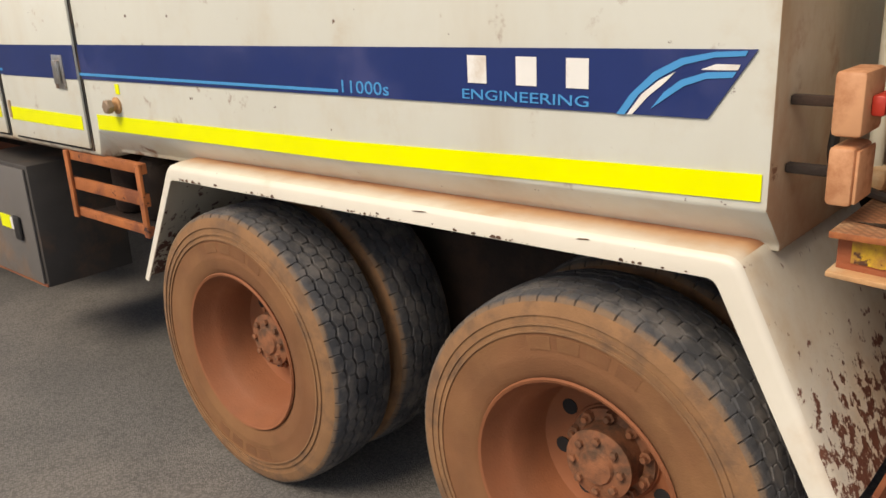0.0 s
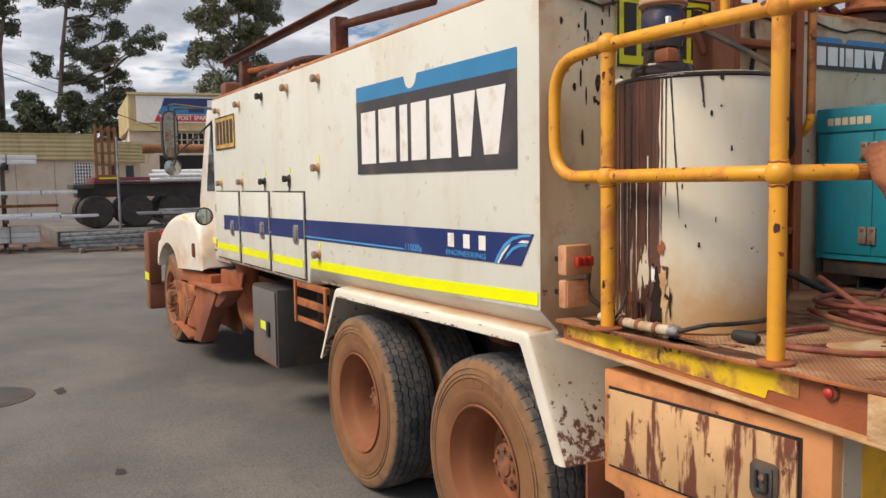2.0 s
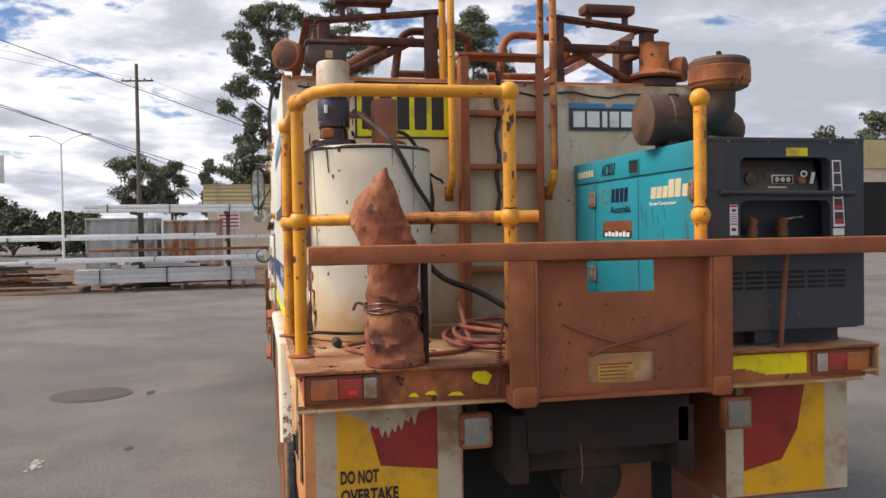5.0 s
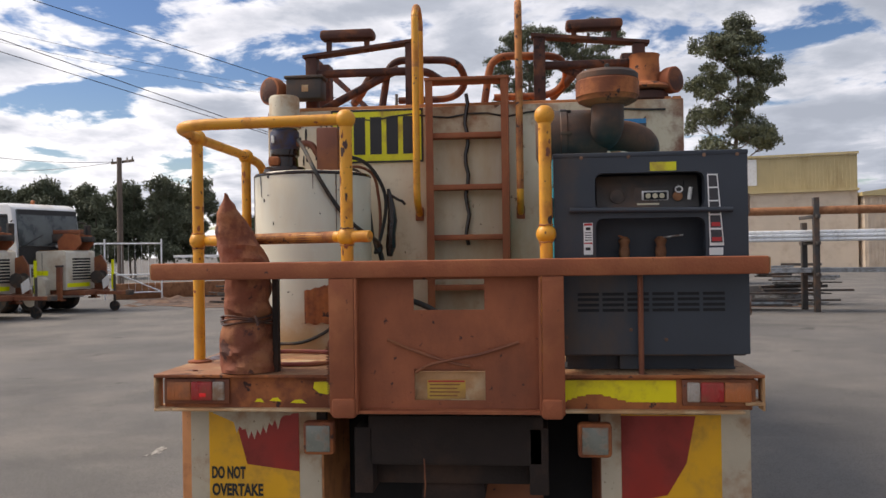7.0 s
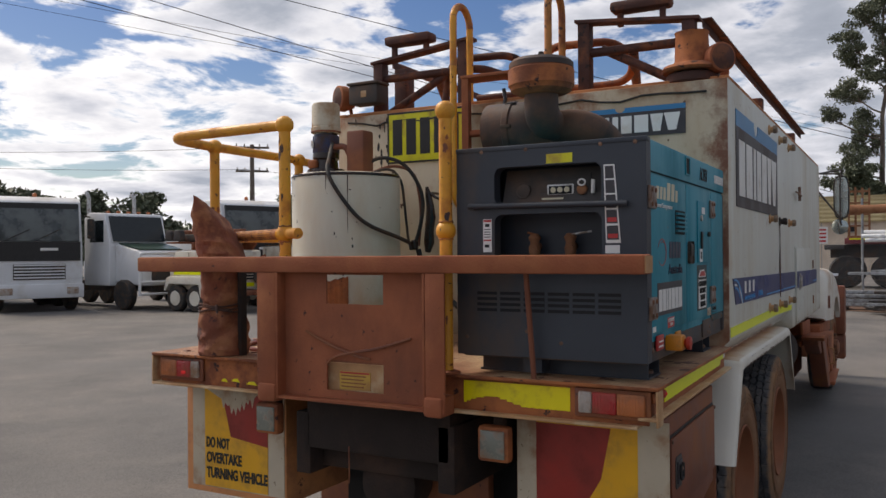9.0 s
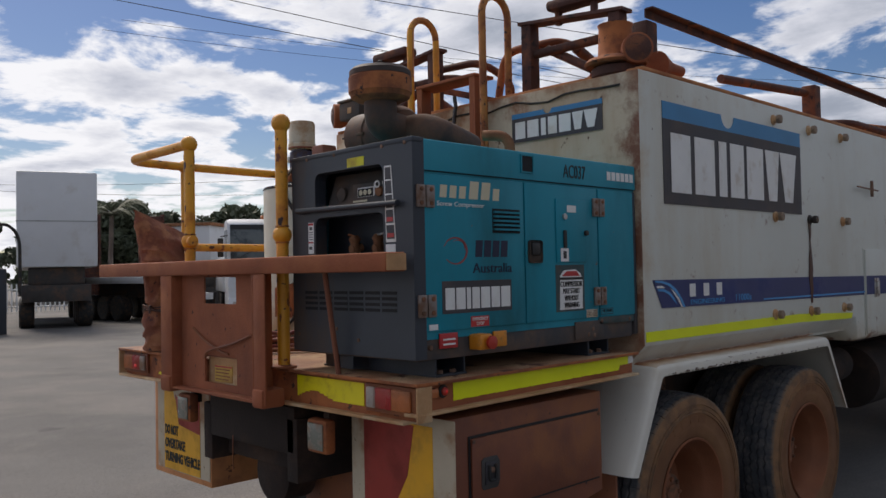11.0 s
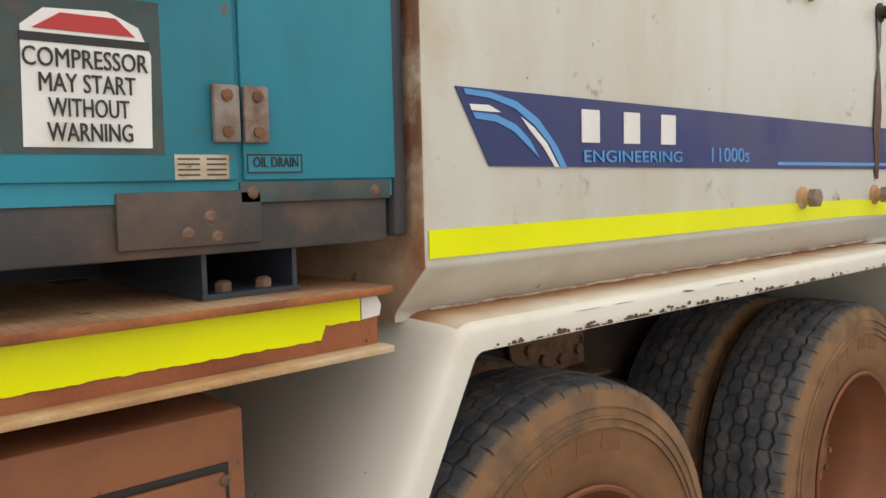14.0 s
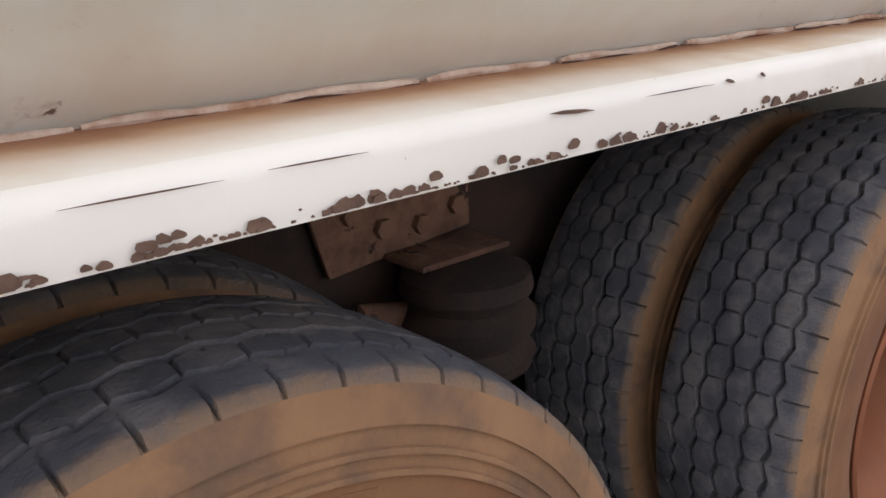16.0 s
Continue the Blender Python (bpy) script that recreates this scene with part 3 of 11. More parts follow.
def solid(name, bm, material, label, category, kind="", group="", smooth=True):
    """A top-level thing of one mesh, with its origin at its base."""
    lo = Vector([min(v.co[k] for v in bm.verts) for k in range(3)])
    hi = Vector([max(v.co[k] for v in bm.verts) for k in range(3)])
    base = Vector(((lo.x + hi.x) / 2, (lo.y + hi.y) / 2, lo.z))
    bmesh.ops.translate(bm, vec=-base, verts=bm.verts[:])
    ob = part(name, bm, material, None, smooth=smooth)
    ob.matrix_basis = Matrix.Translation(base)
    return tagged(ob, label, category, group, kind)


def add_box(bm, x0, x1, y0, y1, z0, z1, bevel=0.0, m=None, seg=2):
    vs = [bm.verts.new((x, y, z)) for x in (x0, x1) for y in (y0, y1) for z in (z0, z1)]
    q = ((0, 1, 3, 2), (4, 6, 7, 5), (0, 4, 5, 1), (2, 3, 7, 6), (0, 2, 6, 4), (1, 5, 7, 3))
    fs = [bm.faces.new([vs[k] for k in f]) for f in q]
    if bevel:
        es = list({e for f in fs for e in f.edges})
        out = bmesh.ops.bevel(bm, geom=es, offset=bevel, segments=seg, affect="EDGES", profile=0.5)
        vs = list({v for f in out["faces"] for v in f.verts} | {v for v in vs if v.is_valid})
    if m is not None:
        bmesh.ops.transform(bm, matrix=m, verts=vs)
    return vs


def box(x0, x1, y0, y1, z0, z1, bevel=0.0, m=None, seg=2):
    bm = bmesh.new()
    add_box(bm, x0, x1, y0, y1, z0, z1, bevel, m, seg)
    return bm


def add_prism(bm, outline, axis, d0, d1):
    """A flat outline drawn out along an axis. The outline's two numbers are the other two axes, in x, y, z order."""
    def at(p, d):
        return {"x": (d, p[0], p[1]), "y": (p[0], d, p[1]), "z": (p[0], p[1], d)}[axis]
    a = [bm.verts.new(at(p, d0)) for p in outline]
    b = [bm.verts.new(at(p, d1)) for p in outline]
    n = len(outline)
    bm.faces.new(a)
    bm.faces.new(b[::-1])
    for k in range(n):
        bm.faces.new((a[k], a[(k + 1) % n], b[(k + 1) % n], b[k]))
    return a + b


def prism(outline, axis, d0, d1, bevel=0.0):
    bm = bmesh.new()
    add_prism(bm, outline, axis, d0, d1)
    if bevel:
        bmesh.ops.bevel(bm, geom=[e for e in bm.edges if e.calc_length() > 3 * bevel], offset=bevel, segments=2, affect="EDGES", profile=0.5)
    return bm


def add_tube(bm, points, r, n=10, closed=False, caps=True):
    pts = [Vector(p) for p in points]
    count = len(pts)
    rad = r if isinstance(r, (list, tuple)) else [r] * count
    rings, side = [], None
    for k, p in enumerate(pts):
        a = pts[(k - 1) % count] if closed or k else p
        b = pts[(k + 1) % count] if closed or k < count - 1 else p
        d = (b - a).normalized()
        if side is None:
            side = d.orthogonal().normalized()
        side = (side - d * side.dot(d)).normalized()
        up = d.cross(side)
        rings.append([bm.verts.new(p + (side * math.cos(2 * math.pi * j / n) + up * math.sin(2 * math.pi * j / n)) * rad[k]) for j in range(n)])
    for k in range(count if closed else count - 1):
        a, b = rings[k], rings[(k + 1) % count]
        for j in range(n):
            bm.faces.new((a[j], a[(j + 1) % n], b[(j + 1) % n], b[j]))
    if caps and not closed:
        bm.faces.new(rings[0][::-1])
        bm.faces.new(rings[-1])


def tube(points, r, n=10, closed=False):
    bm = bmesh.new()
    add_tube(bm, points, r, n, closed)
    return bm


def bend(points, radius, steps=6, closed=False):
    """A polyline with its corners rounded."""
    pts = [Vector(p) for p in points]
    out = []
    n = len(pts)
    for k in range(n):
        p = pts[k]
        if not closed and k in (0, n - 1):
            out.append(p)
            continue
        a, b = pts[(k - 1) % n], pts[(k + 1) % n]
        ra = min(radius, (a - p).length * 0.48)
        rb = min(radius, (b - p).length * 0.48)
        s, e = p + (a - p).normalized() * ra, p + (b - p).normalized() * rb
        for j in range(steps + 1):
            u = j / steps
            out.append(s * (1 - u) ** 2 + p * 2 * u * (1 - u) + e * u * u)
    return out


def add_lathe(bm, profile, centre, axis="z", n=32, cap=True):
    """Turns a profile of (radius, height along the axis) about an axis through centre."""
    c = Vector(centre)
    u, v, w = {"z": (Vector((1, 0, 0)), Vector((0, 1, 0)), Vector((0, 0, 1))),
               "y": (Vector((1, 0, 0)), Vector((0, 0, 1)), Vector((0, 1, 0))),
               "x": (Vector((0, 1, 0)), Vector((0, 0, 1)), Vector((1, 0, 0)))}[axis]
    rings = [[bm.verts.new(c + w * h + (u * math.cos(2 * math.pi * j / n) + v * math.sin(2 * math.pi * j / n)) * max(r, 1e-4)) for j in range(n)] for r, h in profile]
    for a, b in zip(rings, rings[1:]):
        for j in range(n):
            bm.faces.new((a[j], a[(j + 1) % n], b[(j + 1) % n], b[j]))
    if cap:
        bm.faces.new(rings[0][::-1])
        bm.faces.new(rings[-1])
    return rings


def lathe(profile, centre, axis="z", n=32, cap=True):
    bm = bmesh.new()
    add_lathe(bm, profile, centre, axis, n, cap)
    return bm


def ball(centre, r, n=14):
    return lathe([(r * math.sin(math.pi * k / 8), -r * math.cos(math.pi * k / 8)) for k in range(9)], centre, "z", n)


def words(name, text, size, material, parent, m, width=None, label="", bold=0.0, track=1.0):
    """Lettering in the built-in font as a thin mesh; m puts its left foot and turns it. width squeezes it to that many metres."""
    cu = bpy.data.curves.new("lettering", "FONT")
    cu.body, cu.size, cu.extrude, cu.offset, cu.space_character = text, size, 0.0012, bold, track
    cu.resolution_u = 3
    tmp = new("lettering", cu)
    me = bpy.data.meshes.new_from_object(tmp.evaluated_get(bpy.context.evaluated_depsgraph_get()))
    bpy.data.objects.remove(tmp)
    bm = bmesh.new()
    bm.from_mesh(me)
    bpy.data.meshes.remove(me)
    if width:
        xs = [v.co.x for v in bm.verts]
        k = width / (max(xs) - min(xs))
        x0 = min(xs)
        for v in bm.verts:
            v.co.x = (v.co.x - x0) * k
    bmesh.ops.transform(bm, matrix=m, verts=bm.verts[:])
    return part(name, bm, material, parent, label, smooth=False)


def facing(side):
    """The axes of a sign that is read from one side of the truck: its writing runs along the first, up the second."""
    return {"left": Matrix(((1, 0, 0), (0, 0, -1), (0, 1, 0))),
            "right": Matrix(((-1, 0, 0), (0, 0, 1), (0, 1, 0))),
            "rear": Matrix(((0, 0, 1), (1, 0, 0), (0, 1, 0)))}[side].to_4x4()


def sheet(outline, side, depth, thick=0.002):
    """A flat outline of (along, height) in world numbers, laid as a thin plate on a side of the truck."""
    axis = "x" if side == "rear" else "y"
    out = {"left": -1, "right": 1, "rear": 1}[side]
    return prism(outline, axis, depth, depth + out * thick)


def strip(low, high, side, depth, thick=0.002):
    """A thin plate between two edges of as many points, in cells side by side."""
    axis = "x" if side == "rear" else "y"
    out = {"left": -1, "right": 1, "rear": 1}[side]
    d0, d1 = depth, depth + out * thick
    bm = bmesh.new()

    def put(p, d):
        return bm.verts.new((d, p[0], p[1]) if axis == "x" else (p[0], d, p[1]))

    a, b, c, e = [[put(p, d) for p in row] for row, d in ((low, d0), (high, d0), (high, d1), (low, d1))]
    for p, q in ((a, b), (b, c), (c, e), (e, a)):
        for k in range(len(low) - 1):
            bm.faces.new((p[k], p[k + 1], q[k + 1], q[k]))
    bm.faces.new((a[0], b[0], c[0], e[0]))
    bm.faces.new((e[-1], c[-1], b[-1], a[-1]))
    return bm


def rect(a0, a1, z0, z1):
    return [(a0, z0), (a1, z0), (a1, z1), (a0, z1)]


def arc_band(cx, cz, r0, r1, a0, a1, n=14, squash=1.0, taper=True):
    """A curved sliver, its ends drawn out to points."""
    outer, inner = [], []
    for k in range(n + 1):
        u = k / n
        a = radians(a0 + (a1 - a0) * u)
        w = math.sin(math.pi * (0.08 + 0.84 * u)) if taper else 1.0
        mid, half = (r0 + r1) / 2, (r1 - r0) / 2 * w
        outer.append((cx + (mid + half) * math.cos(a), cz + (mid + half) * math.sin(a) * squash))
        inner.append((cx + (mid - half) * math.cos(a), cz + (mid - half) * math.sin(a) * squash))
    return outer + inner[::-1]


def cut_plate(x0, x1, ys, zs, gaps):
    """A plate across the truck, divided at ys and zs into cells, with the cells named in gaps left open: one closed shell."""
    bm = bmesh.new()
    v = {(i, j, k): bm.verts.new(((x0, x1)[i], y, z)) for i in (0, 1) for j, y in enumerate(ys) for k, z in enumerate(zs)}
    cells = {(j, k) for j in range(len(ys) - 1) for k in range(len(zs) - 1)} - set(gaps)
    for j, k in sorted(cells):
        for i in (0, 1):
            bm.faces.new((v[i, j, k], v[i, j + 1, k], v[i, j + 1, k + 1], v[i, j, k + 1]))
        for (dj, dk), (a, b) in (((-1, 0), ((j, k), (j, k + 1))), ((1, 0), ((j + 1, k), (j + 1, k + 1))), ((0, -1), ((j, k), (j + 1, k))), ((0, 1), ((j, k + 1), (j + 1, k + 1)))):
            if (j + dj, k + dk) not in cells:
                bm.faces.new((v[0, a[0], a[1]], v[0, b[0], b[1]], v[1, b[0], b[1]], v[1, a[0], a[1]]))
    return bm


def rnd(a, b):
    return random.uniform(a, b)

# ---- ground ----
ground_bm = bmesh.new()
bmesh.ops.create_grid(ground_bm, x_segments=60, y_segments=60, size=70)
for v in ground_bm.verts:
    v.co.z = 0.0
edge = [v for v in ground_bm.verts if max(abs(v.co.x), abs(v.co.y)) > 69.9]
for v in edge:
    k = 2400 / 70
    v.co.x, v.co.y = v.co.x * k, v.co.y * k
ground = part("ground", ground_bm, M["asphalt"], None)
tagged(ground, "worn grey asphalt yard with dusty patches", "ground", kind="structure")

# ---- the service truck ----
TL, TR, MID = 1.662, 4.155, 2.908      # its two sides and its middle line
REAR, NOSE = -0.578, -5.95             # rear and front of the tank body
truck = thing("service_truck", (-4.2, MID, 0), "cream tank service truck coated in red dust on dark asphalt", "truck")


def low(x):
    """The lower lines of the body fall slightly towards the cab."""
    return (x + 0.6) * 0.0185


def rear_x(y):
    """The rear face stands slightly askew."""
    return REAR + 0.0152 * (y - TL)


def tank_body():
    bm = bmesh.new()
    rings = []
    for x in (REAR, -1.6, -2.7, -3.35, -3.36, NOSE):
        s = low(x)
        if x > -3.355:
            o = [(TL, 2.735), (TL, 1.366 + s), (1.752, 1.272 + s), (1.752, 1.255 + s), (4.065, 1.262), (4.065, 1.280), (TR, 1.370), (TR, 2.735)]
        else:
            o = [(TL, 2.735), (TL, 1.21), (TL + 0.03, 1.19), (1.752, 1.19), (4.065, 1.19), (TR - 0.03, 1.19), (TR, 1.21), (TR, 2.735)]
        rings.append([bm.verts.new((rear_x(y) if x == REAR else x, y, z)) for y, z in o])
    for a, b in zip(rings, rings[1:]):
        for k in range(8):
            bm.faces.new((a[k], a[(k + 1) % 8], b[(k + 1) % 8], b[k]))
    bm.faces.new(rings[0])
    bm.faces.new(rings[-1][::-1])
    bmesh.ops.recalc_face_normals(bm, faces=bm.faces[:])
    es = [e for e in bm.edges if len(e.link_faces) == 2 and e.calc_face_angle(0) > radians(30)]
    bmesh.ops.bevel(bm, geom=es, offset=0.008, segments=2, affect="EDGES", profile=0.5)
    for f in bm.faces:
        if f.normal.x > 0.7 and f.calc_center_median().x > -0.7:
            f.material_index = 1
        elif f.normal.z > 0.7 and f.calc_center_median().z > 2.5:
            f.material_index = 2
    return part("tank_body", bm, [M["cream"], M["cream_rear"], M["rim_edge"]], truck, "cream painted tank body with a bevelled lower edge")


tank = tank_body()
for y0, y1 in ((TL + 0.004, TL + 0.055), (TR - 0.055, TR - 0.004)):
    part("top_rail", box(NOSE + 0.02, REAR - 0.01, y0, y1, 2.735, 2.757, 0.006), M["rim_edge"], tank)
part("top_rail", box(REAR - 0.06, REAR - 0.012, TL + 0.06, TR - 0.06, 2.735, 2.757, 0.006), M["rim_edge"], tank)


def dust_ridge(y, side):
    """A cracked bead of sealant along the joint of the tank and the mudguard, with dirt in its breaks."""
    rg = random.Random(4 + side)
    out = -1 if side == 0 else 1
    x = -2.76
    while x < -0.66:
        end = min(x + rg.uniform(0.10, 0.34), -0.62)
        n = max(3, int((end - x) / 0.02))
        pts, rad, dark = [], [], []
        for k in range(n + 1):
            xx = x + (end - x) * k / n
            z = 1.266 + low(xx) if side == 0 else 1.281
            z += 0.0012 * math.sin(xx * 37) + rg.uniform(-0.0005, 0.0005)
            pts.append((xx, y, z))
            rad.append(rg.uniform(0.0038, 0.0052) * (0.55 if k in (0, n) else 1.0))
            dark.append((xx, y + out * 0.0038, z - 0.0030 + 0.0016 * math.sin(xx * 61 + 1)))
        bm = bmesh.new()
        add_tube(bm, pts, rad, 8)
        part("sealant_bead", bm, M["sealant"], tank)
        if rg.random() < 0.6:
            part("sealant_crack", tube(dark, 0.0011, 5), M["rim_crack"], tank)
        x = end + rg.uniform(0.002, 0.025)


dust_ridge(1.742, 0)
dust_ridge(4.075, 1)


def name_panel(side, depth, a0, a1, z0, z1, name="sign_panel"):
    """A charcoal panel with a blue band and seven light blocks in place of the maker's letters. a0 is where its writing begins."""
    d = 1 if a1 > a0 else -1
    w, h = abs(a1 - a0), z1 - z0
    bz = z1 - 0.17 * h
    base = part(name, sheet(rect(min(a0, a1), max(a0, a1), z0, bz), side, depth, 0.003), M["sign_grey"], truck, "charcoal sign panel with white blocks")
    c, r = a0 + d * w * 0.415, 0.062 * w / 1.7
    notch = [(c + d * r * 1.25 * math.cos(t), z1 - r * 1.15 * math.sin(t)) for t in [math.pi * k / 10 for k in range(11)]]
    o = [(a0, bz), (a1, bz), (a1, z1)] + notch + [(a0, z1)]
    part("band", sheet(o, side, depth, 0.003), M["band_blue"], base, "blue band with a half-round notch")
    lz0, lz1 = z0 + 0.115 * h, z0 + 0.70 * h
    # plain blocks, the last two narrower at the foot
    for u0, u1, taper in ((0.042, 0.160, 0.0), (0.186, 0.315, 0.0), (0.345, 0.398, 0.0), (0.424, 0.522, 0.0), (0.546, 0.672, 0.0), (0.690, 0.805, 0.22), (0.812, 0.955, 0.26)):
        t = (u1 - u0) * taper
        rise = 0.02 * h * u0
        o = [(a0 + d * w * (u0 + t), lz0 + rise), (a0 + d * w * (u1 - t), lz0 + rise), (a0 + d * w * u1, lz1 + rise), (a0 + d * w * u0, lz1 + rise)]
        part("block", sheet(o, side, depth + (-0.004 if side == "left" else 0.004), 0.002), M["white"], base)
    return base


name_panel("left", TL - 0.002, -2.449, -0.736, 1.970, 2.489)
name_panel("right", TR + 0.002, -0.747, -2.434, 2.076, 2.602)
name_panel("rear", rear_x(3.94) + 0.002, 3.335, 3.94, 2.462, 2.622)


def stripe(side):
    s, depth = (1, TL - 0.002) if side == "left" else (-1, TR + 0.002)
    out = -1 if side == "left" else 1
    x0, xt, xb = (-5.56, -0.617, -0.713) if side == "left" else (-5.50, -0.617, -0.701)
    base = part("stripe", sheet([(x0, 1.505), (xb, 1.548), (xt, 1.690), (x0, 1.640)], side, depth, 0.0025), M["blue"], truck, "navy stripe with light blue sweeps")
    # light line along the foot of the stripe
    part("line", sheet([(x0, 1.527), (-1.84, 1.547), (-1.84, 1.556), (x0, 1.540)], side, depth + out * 0.003, 0.0015), M["sky_blue"], base)
    # four sweeps at the rear end
    for o, key in (([(-0.924, 1.545), (-0.891, 1.59), (-0.838, 1.639), (-0.776, 1.67), (-0.704, 1.684), (-0.636, 1.687), (-0.641, 1.677), (-0.703, 1.673), (-0.769, 1.657), (-0.825, 1.627), (-0.871, 1.59), (-0.904, 1.545)], "sky_blue"),
                   ([(-0.898, 1.546), (-0.864, 1.591), (-0.825, 1.622), (-0.787, 1.642), (-0.812, 1.617), (-0.85, 1.586), (-0.886, 1.546)], "white"),
                   ([(-0.841, 1.562), (-0.811, 1.599), (-0.774, 1.626), (-0.72, 1.643), (-0.657, 1.646), (-0.665, 1.634), (-0.719, 1.63), (-0.767, 1.613), (-0.808, 1.585)], "sky_blue"),
                   ([(-0.732, 1.648), (-0.70, 1.66), (-0.650, 1.66), (-0.655, 1.649), (-0.691, 1.648)], "white")):
        part("sweep", sheet(o, side, depth + out * 0.003, 0.0015), M[key], base)
    # blocks in place of the maker's name
    for x in ((-1.318, -1.168, -1.026) if side == "left" else (-1.003, -1.15, -1.295)):
        part("block", sheet(rect(x - 0.030, x + 0.030, 1.596, 1.664), side, depth + out * 0.003, 0.0015), M["white"], base)
    m = Matrix.Translation((-1.367 if side == "left" else -0.980, depth + out * 0.0042, 1.5555)) @ facing(side)
    words("lettering", "ENGINEERING", 0.036, M["sky_blue"], base, m, 0.372, "light blue word ENGINEERING")
    if side == "left":
        m = Matrix.Translation((-1.822, TL - 0.005, 1.548)) @ facing("left")
    else:
        m = Matrix.Translation((-1.49, TR + 0.005, 1.556)) @ facing("right")
    words("number", "11000s", 0.052, M["sky_blue"], base, m, 0.19, "light blue number 11000s")


stripe("left")
stripe("right")

# reflective tape
part("reflective_tape", sheet([(-3.33, 1.322), (-1.82, 1.345), (-0.592, 1.387), (-0.592, 1.444), (-1.82, 1.404), (-3.33, 1.383)], "left", TL - 0.002, 0.002), M["hivis"], truck, "lime yellow reflective tape")
part("reflective_tape", sheet([(-3.24, 1.362), (-2.35, 1.384), (-0.548, 1.387), (-0.548, 1.437), (-2.35, 1.437), (-3.27, 1.402)], "right", TR + 0.002, 0.002), M["hivis"], truck, "lime yellow reflective tape")


def locker_door(x0, x1, latch, side="left", tape=True):
    y = TL if side == "left" else TR
    o = -1 if side == "left" else 1
    z0, z1 = 1.235, 1.855
    ya, yb = sorted((y - o * 0.002, y + o * 0.005))
    door = part("locker_door", prism(rect(x0, x1, z0, z1), "y", *sorted((y + o * 0.006, y + o * 0.018)), bevel=0.003), M["cream"], truck, "cream locker door with a paddle latch")
    part("seal", box(x0 - 0.012, x1 + 0.012, ya, yb, z0 - 0.012, z1 + 0.012), M["rubber"] if side == "left" else M["cream"], door)
    f = y + o * 0.018
    fa, fb = sorted((f, f + o * 0.008))
    lx, lz = latch
    part("latch_plate", box(lx - 0.045, lx + 0.045, fa, fb, lz - 0.07, lz + 0.07, 0.003), M["chrome"], door)
    fa, fb = sorted((f + o * 0.008, f + o * 0.022))
    part("latch_handle", box(lx - 0.024, lx + 0.024, fa, fb, lz - 0.05, lz + 0.05, 0.006), M["chrome"], door)
    for z in (1.36, 1.70):
        part("hinge", tube([(x0 + 0.008, f + o * 0.004, z - 0.04), (x0 + 0.008, f + o * 0.004, z + 0.04)], 0.008, 8), M["cream_rear"], door)
    if tape:
        part("tape_strip", sheet(rect(x0 + 0.005, x1 - 0.02, 1.312, 1.372), side, f + o * 0.001, 0.0015), M["hivis"], door)
    a = max(x0 + 0.005, -5.565)
    part("stripe_piece", sheet([(a, 1.505 + (a + 5.56) * 0.0087), (x1, 1.505 + (x1 + 5.56) * 0.0087), (x1, 1.640 + (x1 + 5.56) * 0.0101), (a, 1.640 + (a + 5.56) * 0.0101)], side, f + o * 0.001, 0.0015), M["blue"], door)
    return door


locker_door(-5.855, -5.085, (-5.27, 1.53))
locker_door(-4.995, -4.225, (-4.376, 1.546))
locker_door(-4.135, -3.412, (-3.56, 1.55))
locker_door(-4.90, -3.52, (-3.72, 1.57), "right", False)

# studs on the two sides: small collars with hexagon heads
RIGHT_STUDS = [(-2.04, 2.05), (-2.56, 2.046), (-3.13, 2.05), (-2.05, 2.65), (-2.58, 2.64), (-3.136, 2.643), (-2.0, 1.452), (-2.54, 1.448), (-3.112, 1.448)]
LEFT_STUDS = [(-5.69, 2.615), (-5.0, 2.615), (-4.35, 2.623), (-3.725, 2.626), (-3.085, 2.622), (-5.677, 1.936), (-4.98, 1.942), (-4.33, 1.941), (-3.73, 1.957), (-3.128, 2.026), (-3.152, 1.43)]
DARK = {(-4.33, 1.941), (-3.73, 1.957), (-2.56, 2.046), (-4.35, 2.623)}


def stud(x, z, side):
    y, o = (TL, -1) if side == "left" else (TR, 1)
    key = "oil_black" if (x, z) in DARK else "bolt"
    b = part("stud", lathe([(0.033, 0.0), (0.033, o * 0.008), (0.021, o * 0.012), (0.021, o * 0.030)], (x, y, z), "y", 14), M["dust_cream"] if key == "bolt" else M["rubber"], truck)
    part("stud_head", lathe([(0.029, o * 0.030), (0.029, o * 0.050), (0.022, o * 0.055)], (x, y, z), "y", 6), M["stud"] if key == "bolt" else M[key], b)
    if z < 2.1 and side == "left":
        part("stud_label", sheet(rect(x + 0.004, x + 0.034, z + 0.045, z + 0.085), side, y + o * 0.001, 0.0015), M["hivis"], b)


for x, z in LEFT_STUDS:
    stud(x, z, "left")
for x, z in RIGHT_STUDS:
    stud(x, z, "right")


def drip(side, x, z0, z1, w, seed):
    """A run of old oil: a thin uneven ribbon hanging from a leak."""
    rg = random.Random(seed)
    y, o = (TL - 0.001, -1) if side == "left" else (TR + 0.001, 1)
    n = 12
    a, b = [], []
    for k in range(n + 1):
        u = k / n
        z = z0 + (z1 - z0) * u
        half = w * (0.45 + 0.25 * math.sin(7 * u + seed) + rg.uniform(-0.08, 0.08)) * (1 - 0.35 * u)
        cx = x + rg.uniform(-0.1, 0.1) * w
        a.append((cx - half, z))
        b.append((cx + half, z))
    part("oil_run", sheet(a + b[::-1], side, y + o * 0.004, 0.002), M["oil"], truck, "dark dried oil run")


